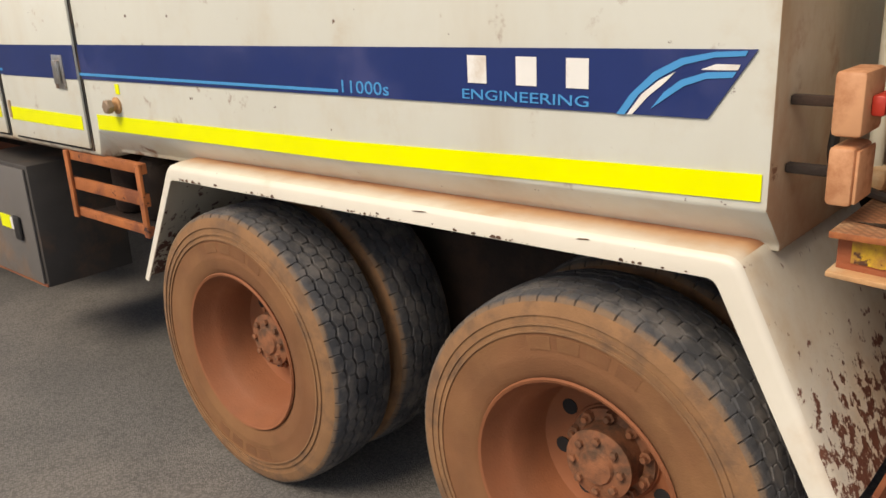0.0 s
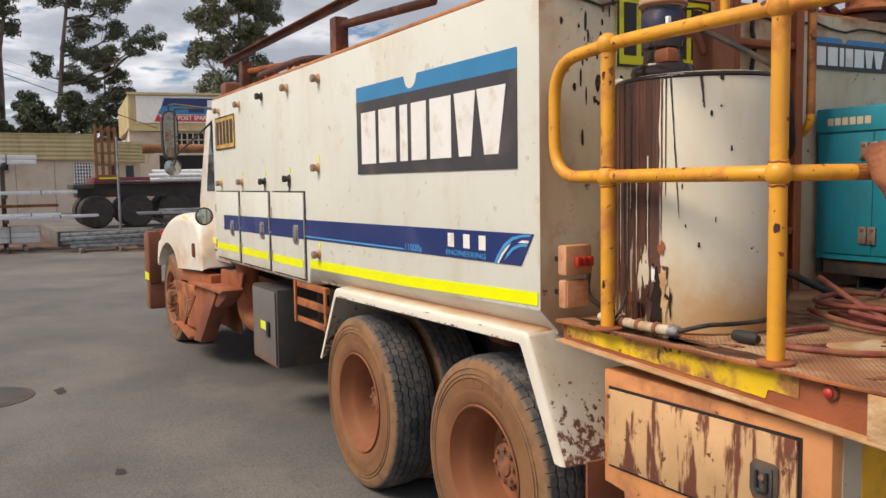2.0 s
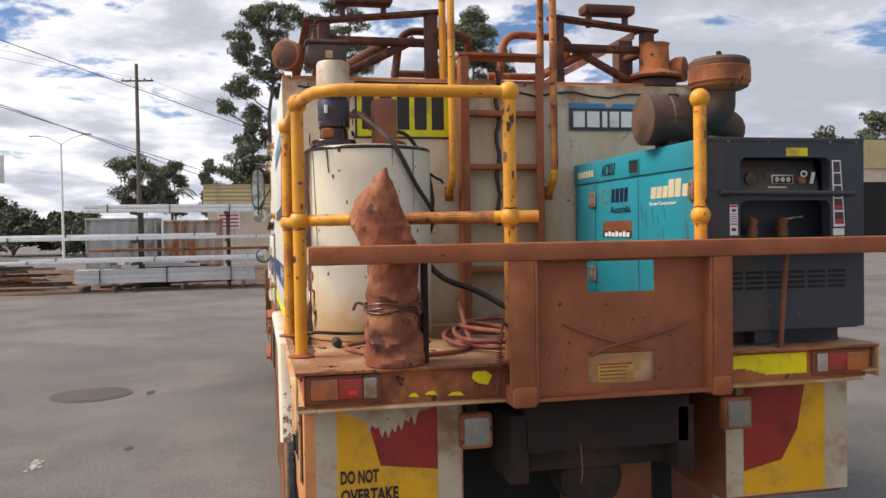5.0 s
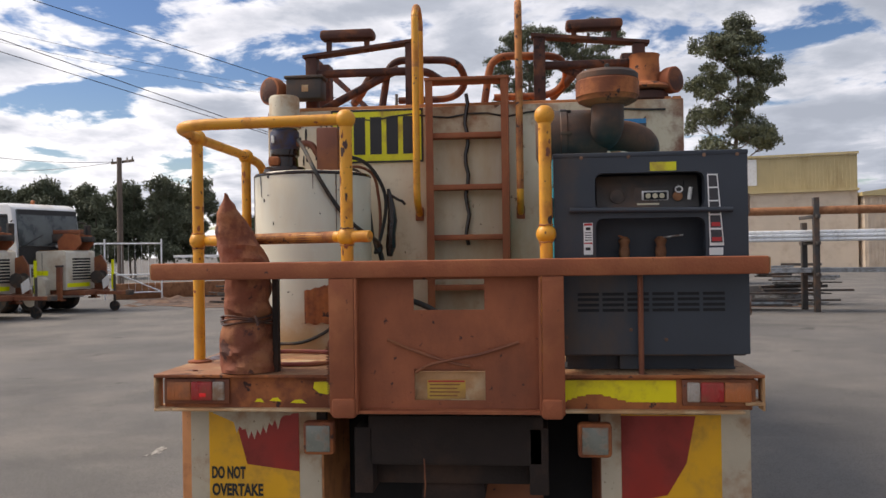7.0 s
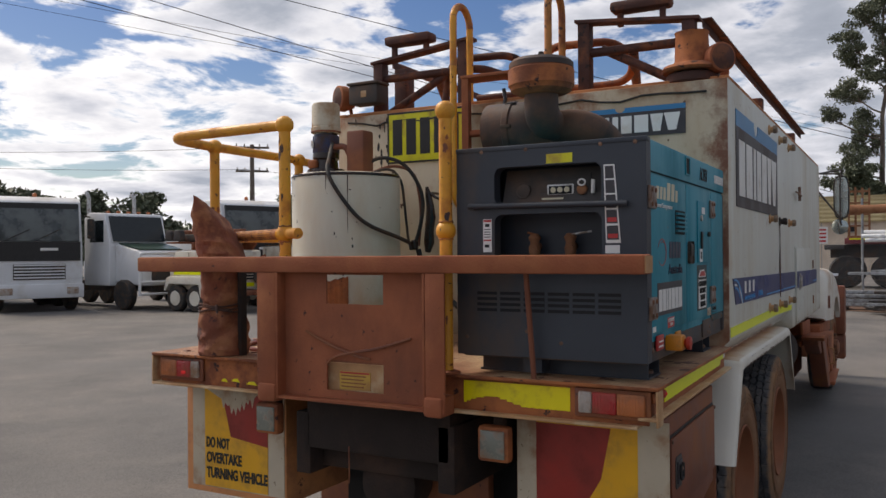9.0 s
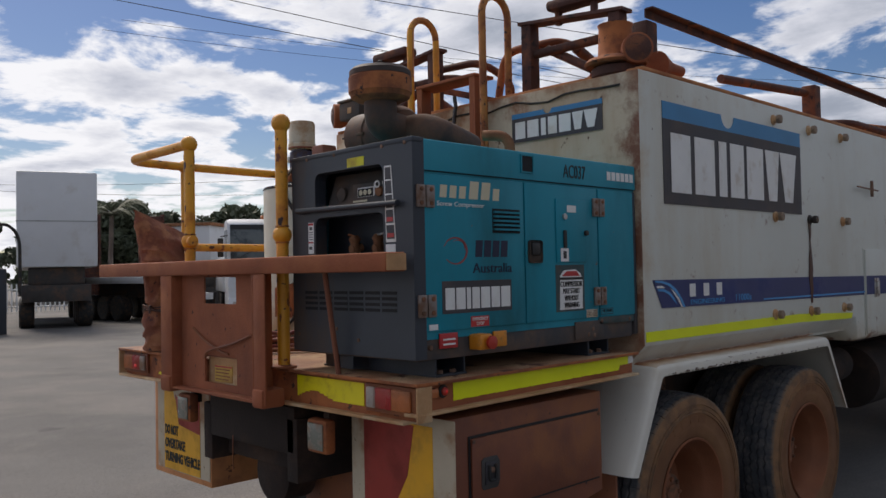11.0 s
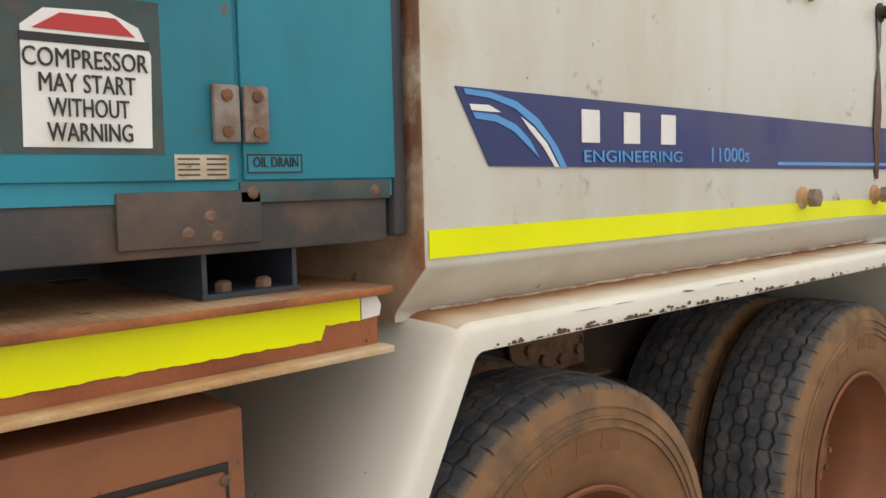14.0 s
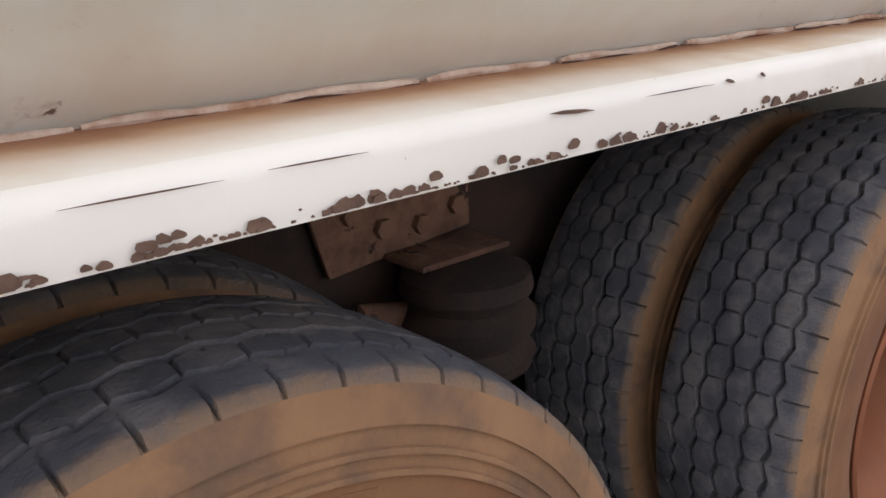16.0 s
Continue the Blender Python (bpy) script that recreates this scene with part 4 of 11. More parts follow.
drip("right", -2.55, 2.04, 1.50, 0.055, 3)
drip("left", -3.73, 1.95, 1.865, 0.05, 5)
drip("left", -4.33, 1.935, 1.86, 0.03, 6)
part("cross_handle", tube([(-3.66, TR + 0.03, 2.25), (-3.66, TR + 0.03, 2.37)], 0.012, 8), M["bolt"], truck)
part("cross_handle", tube([(-3.77, TR + 0.035, 2.30), (-3.35, TR + 0.035, 2.31)], 0.007, 6), M["bolt"], truck)


def plate(side, depth, a0, a1, z0, z1, key, count):
    """A yellow fleet plate with dark bars in place of its number."""
    d = 1 if a1 > a0 else -1
    o = -1 if side == "left" else 1
    p = part("fleet_plate", sheet(rect(min(a0, a1), max(a0, a1), z0, z1), side, depth, 0.004), M[key], truck, "yellow fleet plate with black bars")
    w, h = abs(a1 - a0), z1 - z0
    t = 0.012
    for r in (rect(min(a0, a1), max(a0, a1), z0, z0 + t), rect(min(a0, a1), max(a0, a1), z1 - t, z1)):
        part("border", sheet(r, side, depth + o * 0.0045, 0.0015), M["black"], p)
    for a in (min(a0, a1), max(a0, a1) - t):
        part("border", sheet(rect(a, a + t, z0 + t, z1 - t), side, depth + o * 0.0045, 0.0015), M["black"], p)
    for k in range(count):
        s = a0 + d * w * (0.07 + 0.178 * k)
        part("bar", sheet(rect(*sorted((s, s + d * w * 0.125)), z0 + 0.16 * h, z1 - 0.14 * h), side, depth + o * 0.0045, 0.0015), M["black"], p)


plate("rear", rear_x(2.628) + 0.002, 2.063, 2.628, 2.405, 2.728, "plate_yellow", 5)
plate("left", TL - 0.003, -5.82, -5.16, 2.25, 2.553, "plate_orange", 5)


# ---- mudguards ----


def mudguard(o, lip_y, in_y, top, lo):
    """A folded sheet over the two wheels: a broad crown that runs in to the chassis, a rounded fold and a turned-down lip."""
    path = bend([(x, 0, z) for x, z in top], 0.030, 5)
    foot = bend([(x, 0, z) for x, z in lo], 0.020, 5)
    bm = bmesh.new()
    prev = None
    for i, (p, q) in enumerate(zip(path, foot)):
        d = (p - q).normalized()
        row = [(q.x, lip_y, q.z), (p.x - d.x * 0.020, lip_y, p.z - d.z * 0.020), (p.x - d.x * 0.009, lip_y - o * 0.004, p.z - d.z * 0.009), (p.x, lip_y - o * 0.015, p.z),
               (p.x + d.x * 0.006, lip_y - o * 0.05, p.z + d.z * 0.006), (p.x + d.x * 0.010, lip_y - o * 0.15, p.z + d.z * 0.010), (p.x + d.x * 0.010, in_y, p.z + d.z * 0.010)]
        row = [bm.verts.new(c) for c in row]
        if prev:
            for k in range(6):
                f = bm.faces.new((prev[k], prev[k + 1], row[k + 1], row[k]))
                f.material_index = (1 if 3 <= i <= 10 else 2 if o < 0 else 0) if k > 2 else 0
        prev = row
    bmesh.ops.recalc_face_normals(bm, faces=bm.faces[:])
    bmesh.ops.solidify(bm, geom=bm.faces[:], thickness=0.005)
    g = part("mudguard", bm, [M["guard"], M["guard_in"], M["guard_leg"]], truck, "cream folded mudguard with rust chips along its lip")
    rg = random.Random(11 + o)
    side = "left" if o < 0 else "right"
    chips = bmesh.new()
    slope = (lo[2][1] - lo[1][1]) / (lo[2][0] - lo[1][0])
    y0, y1 = lip_y + o * 0.0006, lip_y + o * 0.0014
    spots = [-2.55, -2.0, -1.71, -1.66, -1.40, -1.20, -1.10, -1.02, -0.95, -0.88, -0.78, -0.72] if o > 0 else [-2.62, -2.2, -1.72, -1.66, -1.2, -0.84]
    for k in range(300 if o > 0 else 90):
        # chipped paint gathers in runs along the lip's lower edge
        x = rg.gauss(rg.choice(spots), 0.055) if k % 4 else rg.uniform(-2.72, -0.72)
        if not lo[1][0] + 0.05 < x < lo[2][0] - 0.03:
            continue
        z = lo[1][1] + 0.0025 + (x - lo[1][0]) * slope
        big = rg.random() ** 3
        w, h = 0.0014 + 0.0085 * big, 0.0011 + 0.0055 * big
        lift = 0.0 if rg.random() < 0.82 else rg.uniform(0.0, 0.008)
        n = 9
        pts = [(x + w * math.cos(t) * rg.uniform(0.78, 1.1), z + lift + max(0.0, h * (0.6 + math.sin(t)) * rg.uniform(0.7, 1.15))) for t in [2 * math.pi * j / n for j in range(n)]]
        lie = o * 0.000012 * k
        add_prism(chips, pts, "y", y0 + lie, y1 + lie)
    for x, w in ((-1.305, 0.030), (-1.467, 0.058), (-1.554, 0.010), (-1.62, 0.006), (-0.93, 0.05), (-1.05, 0.04)) if o > 0 else ((-1.5, 0.03), (-0.98, 0.02)):
        z = lo[1][1] + 0.040 + (x - lo[1][0]) * slope
        h = 0.0030 if w < 0.035 else 0.0009
        pts = [(x - w, z - h), (x - w * 0.2, z - h * 0.9), (x + w * 0.5, z - h * 0.3), (x + w, z + h * 0.5), (x + w * 0.4, z + h * 0.8), (x - w * 0.5, z)]
        add_prism(chips, pts, "y", y0, y1)
    ch = part("rust_chip_patch", chips, M["bolt"], g, "brown rust chips in the paint", smooth=False)
    ch["kind"] = "stuff"
    return g


mudguard(-1, 1.612, 2.36, [(-3.075, 0.735), (-2.772, 1.240), (-0.615, 1.274), (-0.362, 0.760)], [(-3.035, 0.728), (-2.752, 1.186), (-0.660, 1.221), (-0.418, 0.762)])
mudguard(1, 4.207, 3.46, [(-3.00, 0.765), (-2.690, 1.266), (-0.580, 1.272), (-0.318, 0.78)], [(-2.965, 0.765), (-2.672, 1.212), (-0.612, 1.219), (-0.375, 0.77)])
# dark sheets in the chassis colour close the wheel arches on their inner side
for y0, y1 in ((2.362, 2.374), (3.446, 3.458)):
    part("splash_sheet", box(-3.05, -0.62, y0, y1, 0.25, 1.20, 0.003), M["chassis"], truck, "dark sheet closing the inner side of the wheel arch")
for y0, y1 in ((1.70, 2.25), (3.57, 4.12)):
    part("mud_flap", box(-0.33, -0.315, y0, y1, 0.26, 0.78, 0.004), M["steel_brown"], truck, "brown rubber mud flap")

# ---- wheels ----
TYRE_R, TYRE_W = 0.545, 0.290


def tyre_mesh():
    """Radial truck tyre: five wavy grooves round the tread with cross cuts between them, notched shoulders, ringed sidewalls. Axis along y."""
    wall = [(0.405, 0.294), (0.455, 0.310), (0.490, 0.334), (0.502, 0.366), (0.505, 0.378), (0.50, 0.383), (0.508, 0.412), (0.505, 0.440), (0.521, 0.4405), (0.520, 0.446),
            (0.501, 0.4465), (0.498, 0.459), (0.514, 0.4595), (0.512, 0.465), (0.492, 0.4655), (0.487, 0.485), (0.502, 0.4855), (0.482, 0.507), (0.463, 0.520), (0.440, 0.531)]
    grooves = (-0.30, -0.155, 0.0, 0.155, 0.30)
    tread = [(-0.425, None, 2), (-0.40, None, 2)]
    for i, g in enumerate(grooves):
        tread += [(g - 0.048, i, 2), (g - 0.020, i, 0), (g - 0.012, i, 1), (g + 0.012, i, 1), (g + 0.020, i, 0), (g + 0.048, i, 2)]
    tread += [(0.40, None, 2), (0.425, None, 2)]
    steps = (0.0, 0.055, 0.11, 0.30, 0.50, 0.555, 0.61, 0.80)
    count = 58
    bm = bmesh.new()
    rows = []
    for p in range(count):
        for k, s in enumerate(steps):
            th = 2 * math.pi * (p + s) / count
            c, sn = math.cos(th), math.sin(th)
            wave = abs(((s - 0.055) % 1) * 2 - 1) * 2 - 1
            ring = []
            for y, r in wall:
                if r > 0.525 and k == 1:
                    r, y = r - 0.010, y * 0.965
                ring.append((r * c, -y * TYRE_W, r * sn))
            for j, (u, i, deep) in enumerate(tread):
                y = u
                r = TYRE_R - 0.012 * (abs(u) / 0.425) ** 2.5
                if i is None and k == 1:
                    r -= 0.009 if abs(u) > 0.41 else 0.006
                if i is not None:
                    y += 0.019 * wave * (1 if i % 2 else -1)
                if i is not None and deep == 2:
                    # thin cuts across each rib where it is narrowest, so that its blocks are six-sided
                    rib = i if u > grooves[i] else i - 1
                    if 0 <= rib < 4 and k == (5 if rib % 2 == 0 else 1):
                        r -= 0.0055
                if deep == 1:
                    r -= 0.017
                elif deep == 0 and (k == 1) == (wave * (1 if i % 2 else -1) * (u - grooves[i]) > 0) and k in (1, 5):
                    # short cuts at the bends of the grooves
                    r -= 0.005
                ring.append((r * c, y * TYRE_W, r * sn))
            for y, r in wall[::-1]:
                if r > 0.525 and k == 1:
                    r, y = r - 0.010, y * 0.965
                ring.append((r * c, y * TYRE_W, r * sn))
            rows.append([bm.verts.new(q) for q in ring])
    nw, nt = len(wall), len(tread)
    total = 2 * nw + nt
    n = len(rows)
    for j in range(n):
        a, b = rows[j], rows[(j + 1) % n]
        for k in range(total - 1):
            f = bm.faces.new((a[k], a[k + 1], b[k + 1], b[k]))
            e = min(k, total - 2 - k)
            f.material_index = 1 if e < 8 else (2 if e < nw - 2 else 0)
    return bm


def rim_profile(o):
    """The dished wheel of a dual pair, seen from the outside: o turns the dish outwards."""
    return [(0.288, o * 0.100), (0.306, o * 0.128), (0.313, o * 0.139), (0.309, o * 0.146), (0.301, o * 0.143), (0.294, o * 0.126), (0.281, o * 0.09), (0.266, o * 0.065), (0.251, o * 0.045),
            (0.243, o * -0.030), (0.228, o * -0.080), (0.206, o * -0.094), (0.146, o * -0.098), (0.142, o * -0.089), (0.0, o * -0.089)]


def dual_wheel(x, y_out, y_in, o):
    """Two tyres on dished rims about one hub; o is the outward sense along y."""
    w = new("wheel_pair")
    w.parent = truck
    w.matrix_basis = Matrix.Translation(Vector((x, (y_out + y_in) / 2, TYRE_R)) - Vector((-4.2, MID, 0)))
    c = Vector((x, y_out, TYRE_R))
    for y in (y_out, y_in):
        t = bpy.data.objects.new("tyre", TYRE)
        scene.collection.objects.link(t)
        t.parent = w
        t.matrix_basis = Matrix.Translation((0, y - (y_out + y_in) / 2, 0)) @ pose(0, 0, 0, 0, rnd(0, 360), 0)
        t["label"] = "worn black tyre with a red-dust sidewall"
    # raised marks on the outer sidewall
    for a0, a1 in ((62, 71), (74, 83), (86, 95), (98, 108), (242, 251), (254, 263), (266, 275), (278, 288)):
        n = 8
        bm = bmesh.new()
        q = [[bm.verts.new((x + r * math.cos(radians(a0 + (a1 - a0) * k / n)), y_out + o * d, TYRE_R + r * math.sin(radians(a0 + (a1 - a0) * k / n)))) for r, d in ((0.391, 0.1405), (0.393, 0.1478), (0.430, 0.1482), (0.432, 0.1405))] for k in range(n + 1)]
        for u, v in zip(q, q[1:]):
            for k in range(4):
                bm.faces.new((u[k], u[(k + 1) % 4], v[(k + 1) % 4], v[k]))
        bm.faces.new(q[0]); bm.faces.new(q[-1][::-1])
        part("sidewall_mark", bm, M["sidewall"], w)
    bm = bmesh.new()
    add_lathe(bm, rim_profile(o), c, "y", 48, cap=False)
    part("rim", bm, M["wheel"], w, "deep dished rim coated in red dust")
    bm = bmesh.new()
    add_lathe(bm, [(0.286, 0.10 * o), (0.296, -0.13 * o), (0.20, -0.135 * o), (0.02, -0.135 * o)], Vector((x, y_in, TYRE_R)), "y", 32, cap=False)
    part("inner_rim", bm, M["chassis"], w)
    for k in range(8):
        a = 2 * math.pi * (k + 0.3) / 8
        p = c + Vector((0.177 * math.cos(a), -o * 0.0955, 0.177 * math.sin(a)))
        part("hand_hole", lathe([(0.025, 0.0), (0.025, o * 0.003), (0.0, o * 0.0032)], p, "y", 14), M["dark"], w)
    part("hub", lathe([(0.138, -o * 0.091), (0.136, -o * 0.076), (0.104, -o * 0.070), (0.100, -o * 0.018), (0.104, -o * 0.012), (0.104, -o * 0.002), (0.088, o * 0.004), (0.056, o * 0.008), (0.050, o * 0.018), (0.0, o * 0.020)], c, "y", 32, cap=False), M["hub"], w, "dusty axle hub")
    for k in range(10):
        a = 2 * math.pi * (k + 0.5) / 10
        p = c + Vector((0.121 * math.cos(a), -o * 0.076, 0.121 * math.sin(a)))
        part("wheel_nut", lathe([(0.018, 0.0), (0.018, o * 0.022), (0.010, o * 0.024), (0.010, o * 0.038)], p, "y", 6), M["hub"], w)
    for k in range(8):
        a = 2 * math.pi * k / 8
        p = c + Vector((0.077 * math.cos(a), o * 0.004, 0.077 * math.sin(a)))
        part("hub_bolt", lathe([(0.012, 0.0), (0.012, o * 0.014), (0.008, o * 0.016)], p, "y", 6), M["hub"], w)
    return w


tmp = part("tyre", tyre_mesh(), [M["tread"], M["sidewall"], M["shoulder"]], None)
TYRE = tmp.data
bpy.data.objects.remove(tmp)
for x_left, x_right in ((-2.490, -2.455), (-1.030, -0.975)):
    dual_wheel(x_left, 1.780, 2.115, -1)
    dual_wheel(x_right, 4.012, 3.677, 1)


def front_wheel(y, o):
    w = new("front_wheel")
    w.parent = truck
    c = Vector((-8.30, y, TYRE_R))
    w.matrix_basis = Matrix.Translation(c - Vector((-4.2, MID, 0)))
    t = bpy.data.objects.new("tyre", TYRE)
    scene.collection.objects.link(t)
    t.parent = w
    part("rim", lathe([(0.322, o * 0.128), (0.334, o * 0.150), (0.326, o * 0.154), (0.30, o * 0.12), (0.285, o * 0.07), (0.26, o * 0.07), (0.20, o * 0.12), (0.15, o * 0.135), (0.0, o * 0.135)], c, "y", 40, cap=False), M["wheel"], w, "dusty front rim with ten holes")
    for k in range(10):
        a = 2 * math.pi * k / 10
        p = c + Vector((0.232 * math.cos(a), o * 0.094, 0.232 * math.sin(a)))
        part("hand_hole", lathe([(0.030, 0.0), (0.030, o * 0.006), (0.02, o * 0.007)], p, "y", 12), M["dark"], w)
        p = c + Vector((0.165 * math.cos(a + 0.3), o * 0.13, 0.165 * math.sin(a + 0.3)))
        part("wheel_nut", lathe([(0.018, 0.0), (0.018, o * 0.04), (0.010, o * 0.05)], p, "y", 6), M["hub"], w)
    part("hub", lathe([(0.11, o * 0.13), (0.10, o * 0.19), (0.06, o * 0.21), (0.0, o * 0.212)], c, "y", 24, cap=False), M["hub"], w)


front_wheel(1.83, -1)
front_wheel(3.99, 1)

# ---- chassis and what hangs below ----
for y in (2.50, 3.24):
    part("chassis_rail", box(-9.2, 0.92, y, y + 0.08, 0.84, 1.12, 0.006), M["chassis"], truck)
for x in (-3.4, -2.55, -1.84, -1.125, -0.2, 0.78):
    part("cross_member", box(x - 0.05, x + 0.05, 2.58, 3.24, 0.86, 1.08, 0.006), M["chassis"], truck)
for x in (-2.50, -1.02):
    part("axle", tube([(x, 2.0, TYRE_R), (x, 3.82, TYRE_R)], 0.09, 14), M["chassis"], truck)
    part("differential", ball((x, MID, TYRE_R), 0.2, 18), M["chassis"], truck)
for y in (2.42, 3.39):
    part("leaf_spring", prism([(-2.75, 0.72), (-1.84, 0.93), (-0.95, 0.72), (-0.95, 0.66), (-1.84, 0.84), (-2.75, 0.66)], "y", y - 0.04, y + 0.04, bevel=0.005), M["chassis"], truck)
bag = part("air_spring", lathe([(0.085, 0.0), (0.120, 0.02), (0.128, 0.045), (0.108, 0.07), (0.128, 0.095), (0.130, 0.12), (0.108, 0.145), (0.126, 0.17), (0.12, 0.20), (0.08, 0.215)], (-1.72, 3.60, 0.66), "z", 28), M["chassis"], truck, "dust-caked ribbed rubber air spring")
part("top_plate", box(-1.84, -1.62, 3.47, 3.60, 0.876, 0.89, 0.006), M["mud_steel"], bag)
part("hanger_plate", prism([(-1.84, 0.90), (-1.50, 0.87), (-1.44, 1.10), (-1.84, 1.10)], "y", 3.47, 3.485, bevel=0.004), M["mud_steel"], bag, "mud-caked spring hanger plate")
for x, z in ((-1.62, 0.94), (-1.71, 0.93), (-1.80, 0.95), (-1.55, 0.98), (-1.60, 1.03)):
    part("bolt", lathe([(0.020, 0.0), (0.020, 0.016), (0.012, 0.020)], (x, 3.485, z), "y", 6), M["mud_steel"], bag)
part("torque_rod", tube([(-1.52, 3.53, 0.80), (-1.80, 3.53, 0.735)], 0.03, 10), M["mud_steel"], bag)
part("brake_chamber", lathe([(0.05, -0.09), (0.085, -0.08), (0.085, 0.08), (0.05, 0.09)], (-1.86, 2.34, 1.02), "x", 18), M["steel_dust"], truck)
part("bracket", box(-1.78, -1.55, 2.38, 2.42, 0.88, 1.16, 0.01), M["steel_dust"], truck)
# added near-black sheet between the tool boxes: the deck's deep shade as colour
part("under_shield", box(0.28, 0.29, 2.34, 3.54, 0.30, 1.10, 0.002), M["dark"], truck, "added black sheet standing in for the shade under the deck")
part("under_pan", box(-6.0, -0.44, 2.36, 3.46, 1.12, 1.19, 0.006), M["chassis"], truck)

# front of the rear wheels: locker, rack and pipe on the left
locker = part("underbody_locker", box(-4.86, -4.21, 1.69, 2.16, 0.425, 1.065, 0.008), M["mesh_dark"], truck, "dark steel underbody locker with a grey door")
part("locker_face", box(-4.840, -4.235, 1.676, 1.688, 0.445, 1.045, 0.004), M["grey_box"], locker, "grey locker door")
part("reflector", box(-4.61, -4.49, 1.671, 1.676, 0.705, 0.775), M["hivis"], locker)
part("reflector", box(-4.49, -4.445, 1.671, 1.676, 0.705, 0.770), M["white"], locker, "white end of the reflector")
part("locker_latch", box(-4.43, -4.36, 1.655, 1.675, 0.66, 0.79, 0.012), M["black"], locker)
part("rust_skirt", box(-4.855, -4.215, 1.685, 1.6895, 0.427, 0.444), M["steel_brown"], locker)
rack = part("side_rack", box(-3.71, -3.07, 1.675, 1.70, 1.155, 1.20, 0.004), M["orange_dust"], truck, "orange dusty steel rack")
for z0, z1 in ((1.02, 1.075), (0.895, 0.935)):
    part("bar", box(-3.71, -3.07, 1.675, 1.695, z0, z1, 0.003), M["orange_dust"], rack)
for x in (-3.71, -3.10):
    part("upright", box(x, x + 0.035, 1.66, 1.674, 0.89, 1.20, 0.003), M["orange_dust"], rack)
for x in (-3.52, -3.28):
    part("canister", lathe([(0.07, 0.0), (0.08, 0.02), (0.08, 0.24), (0.05, 0.27)], (x, 1.86, 0.91), "z", 16), M["chassis"], rack)
part("rack_tray", box(-3.70, -3.08, 1.70, 2.05, 0.885, 0.90), M["chassis"], rack)
part("exhaust_pipe", tube(bend([(-5.75, 1.90, 1.19), (-5.75, 1.90, 0.62), (-5.25, 2.15, 0.50)], 0.16), 0.112, 18), M["steel_dust"], truck, "dusty brown upright exhaust pipe")
part("fuel_tank", lathe([(0.20, -0.6), (0.26, -0.57), (0.26, 0.57), (0.20, 0.6)], (-4.9, 3.72, 0.80), "x", 28), M["chassis"], truck, "dark cylindrical fuel tank")
part("air_reservoir", lathe([(0.10, -0.35), (0.13, -0.32), (0.13, 0.32), (0.10, 0.35)], (-3.4, 3.86, 0.98), "x", 20), M["chassis"], truck)

# ---- rear deck of the truck ----
DX0, DX1, DL, DR, DZ = -0.452, 0.990, 1.645, 4.176, 1.352
deck_bm = box(DX0, DX1, DL, DR, DZ - 0.014, DZ, 0.003)
for f in deck_bm.faces:
    f.material_index = 0 if f.normal.z > 0.9 else 1
deck = part("deck_plate", deck_bm, [M["chequer"], M["orange_dust"]], truck, "rust-dusted chequer plate deck")


def foot_z(x, right):
    """The channel on the left side grows shallower towards the tank; the right one is almost level."""
    return 1.241 + (DX1 - x) * 0.008 if right else 1.207 + (DX1 - x) * 0.044


for ya, yb in ((DL + 0.035, DL + 0.043), (DR - 0.043, DR - 0.035)):
    xa, xb = DX0 + 0.01, DX1 - 0.035
    part("side_web", prism([(xa, foot_z(xa, ya > 3)), (xb, foot_z(xb, ya > 3)), (xb, DZ - 0.014), (xa, DZ - 0.014)], "y", ya, yb), M["steel_dust"], deck)
part("rear_web", box(DX1 - 0.043, DX1 - 0.035, DL + 0.043, DR - 0.043, 1.207, DZ - 0.014), M["orange_dust"], deck)
for ya, yb in ((DL, DL + 0.075), (DR - 0.075, DR)):
    part("flange", prism([(DX0, foot_z(DX0, ya > 3) - 0.012), (DX1, foot_z(DX1, ya > 3) - 0.012), (DX1, foot_z(DX1, ya > 3)), (DX0, foot_z(DX0, ya > 3))], "y", ya, yb, bevel=0.003), M["dust_cream"], deck)
for ya, yb in ((DL + 0.001, DL + 0.010), (DR - 0.010, DR - 0.001)):
    part("corner_plate", box(DX1 - 0.075, DX1 - 0.001, ya, yb, 1.2085, DZ - 0.0145, 0.002), M["dust_cream"], deck)
part("flange", box(DX1 - 0.075, DX1, DL + 0.078, DR - 0.078, 1.195, 1.207, 0.003), M["dust_cream"], deck)
for k in range(5):
    y = 1.95 + k * 0.48
    part("deck_bearer", box(DX0 + 0.02, 0.90, y, y + 0.06, 1.22, DZ - 0.016), M["chassis"], deck)


def torn_tape(x0, x1, z0, z1, side, depth, key, seed, bites):
    """Old tape with a torn lower edge."""
    rg = random.Random(seed)
    lo = []
    n = 120
    for k in range(n + 1):
        u = k / n
        z = z0 + rg.uniform(0, 0.0025)
        if side != "rear":
            z += foot_z(x0 + (x1 - x0) * u, side == "right") - foot_z(DX1, side == "right")
        for b0, b1, h in bites:
            if b0 <= u <= b1:
                z += h
        lo.append((x0 + (x1 - x0) * u, z))
    part("tape", strip(lo, [(a, z1) for a, _ in lo], side, depth, 0.002), M[key], deck)


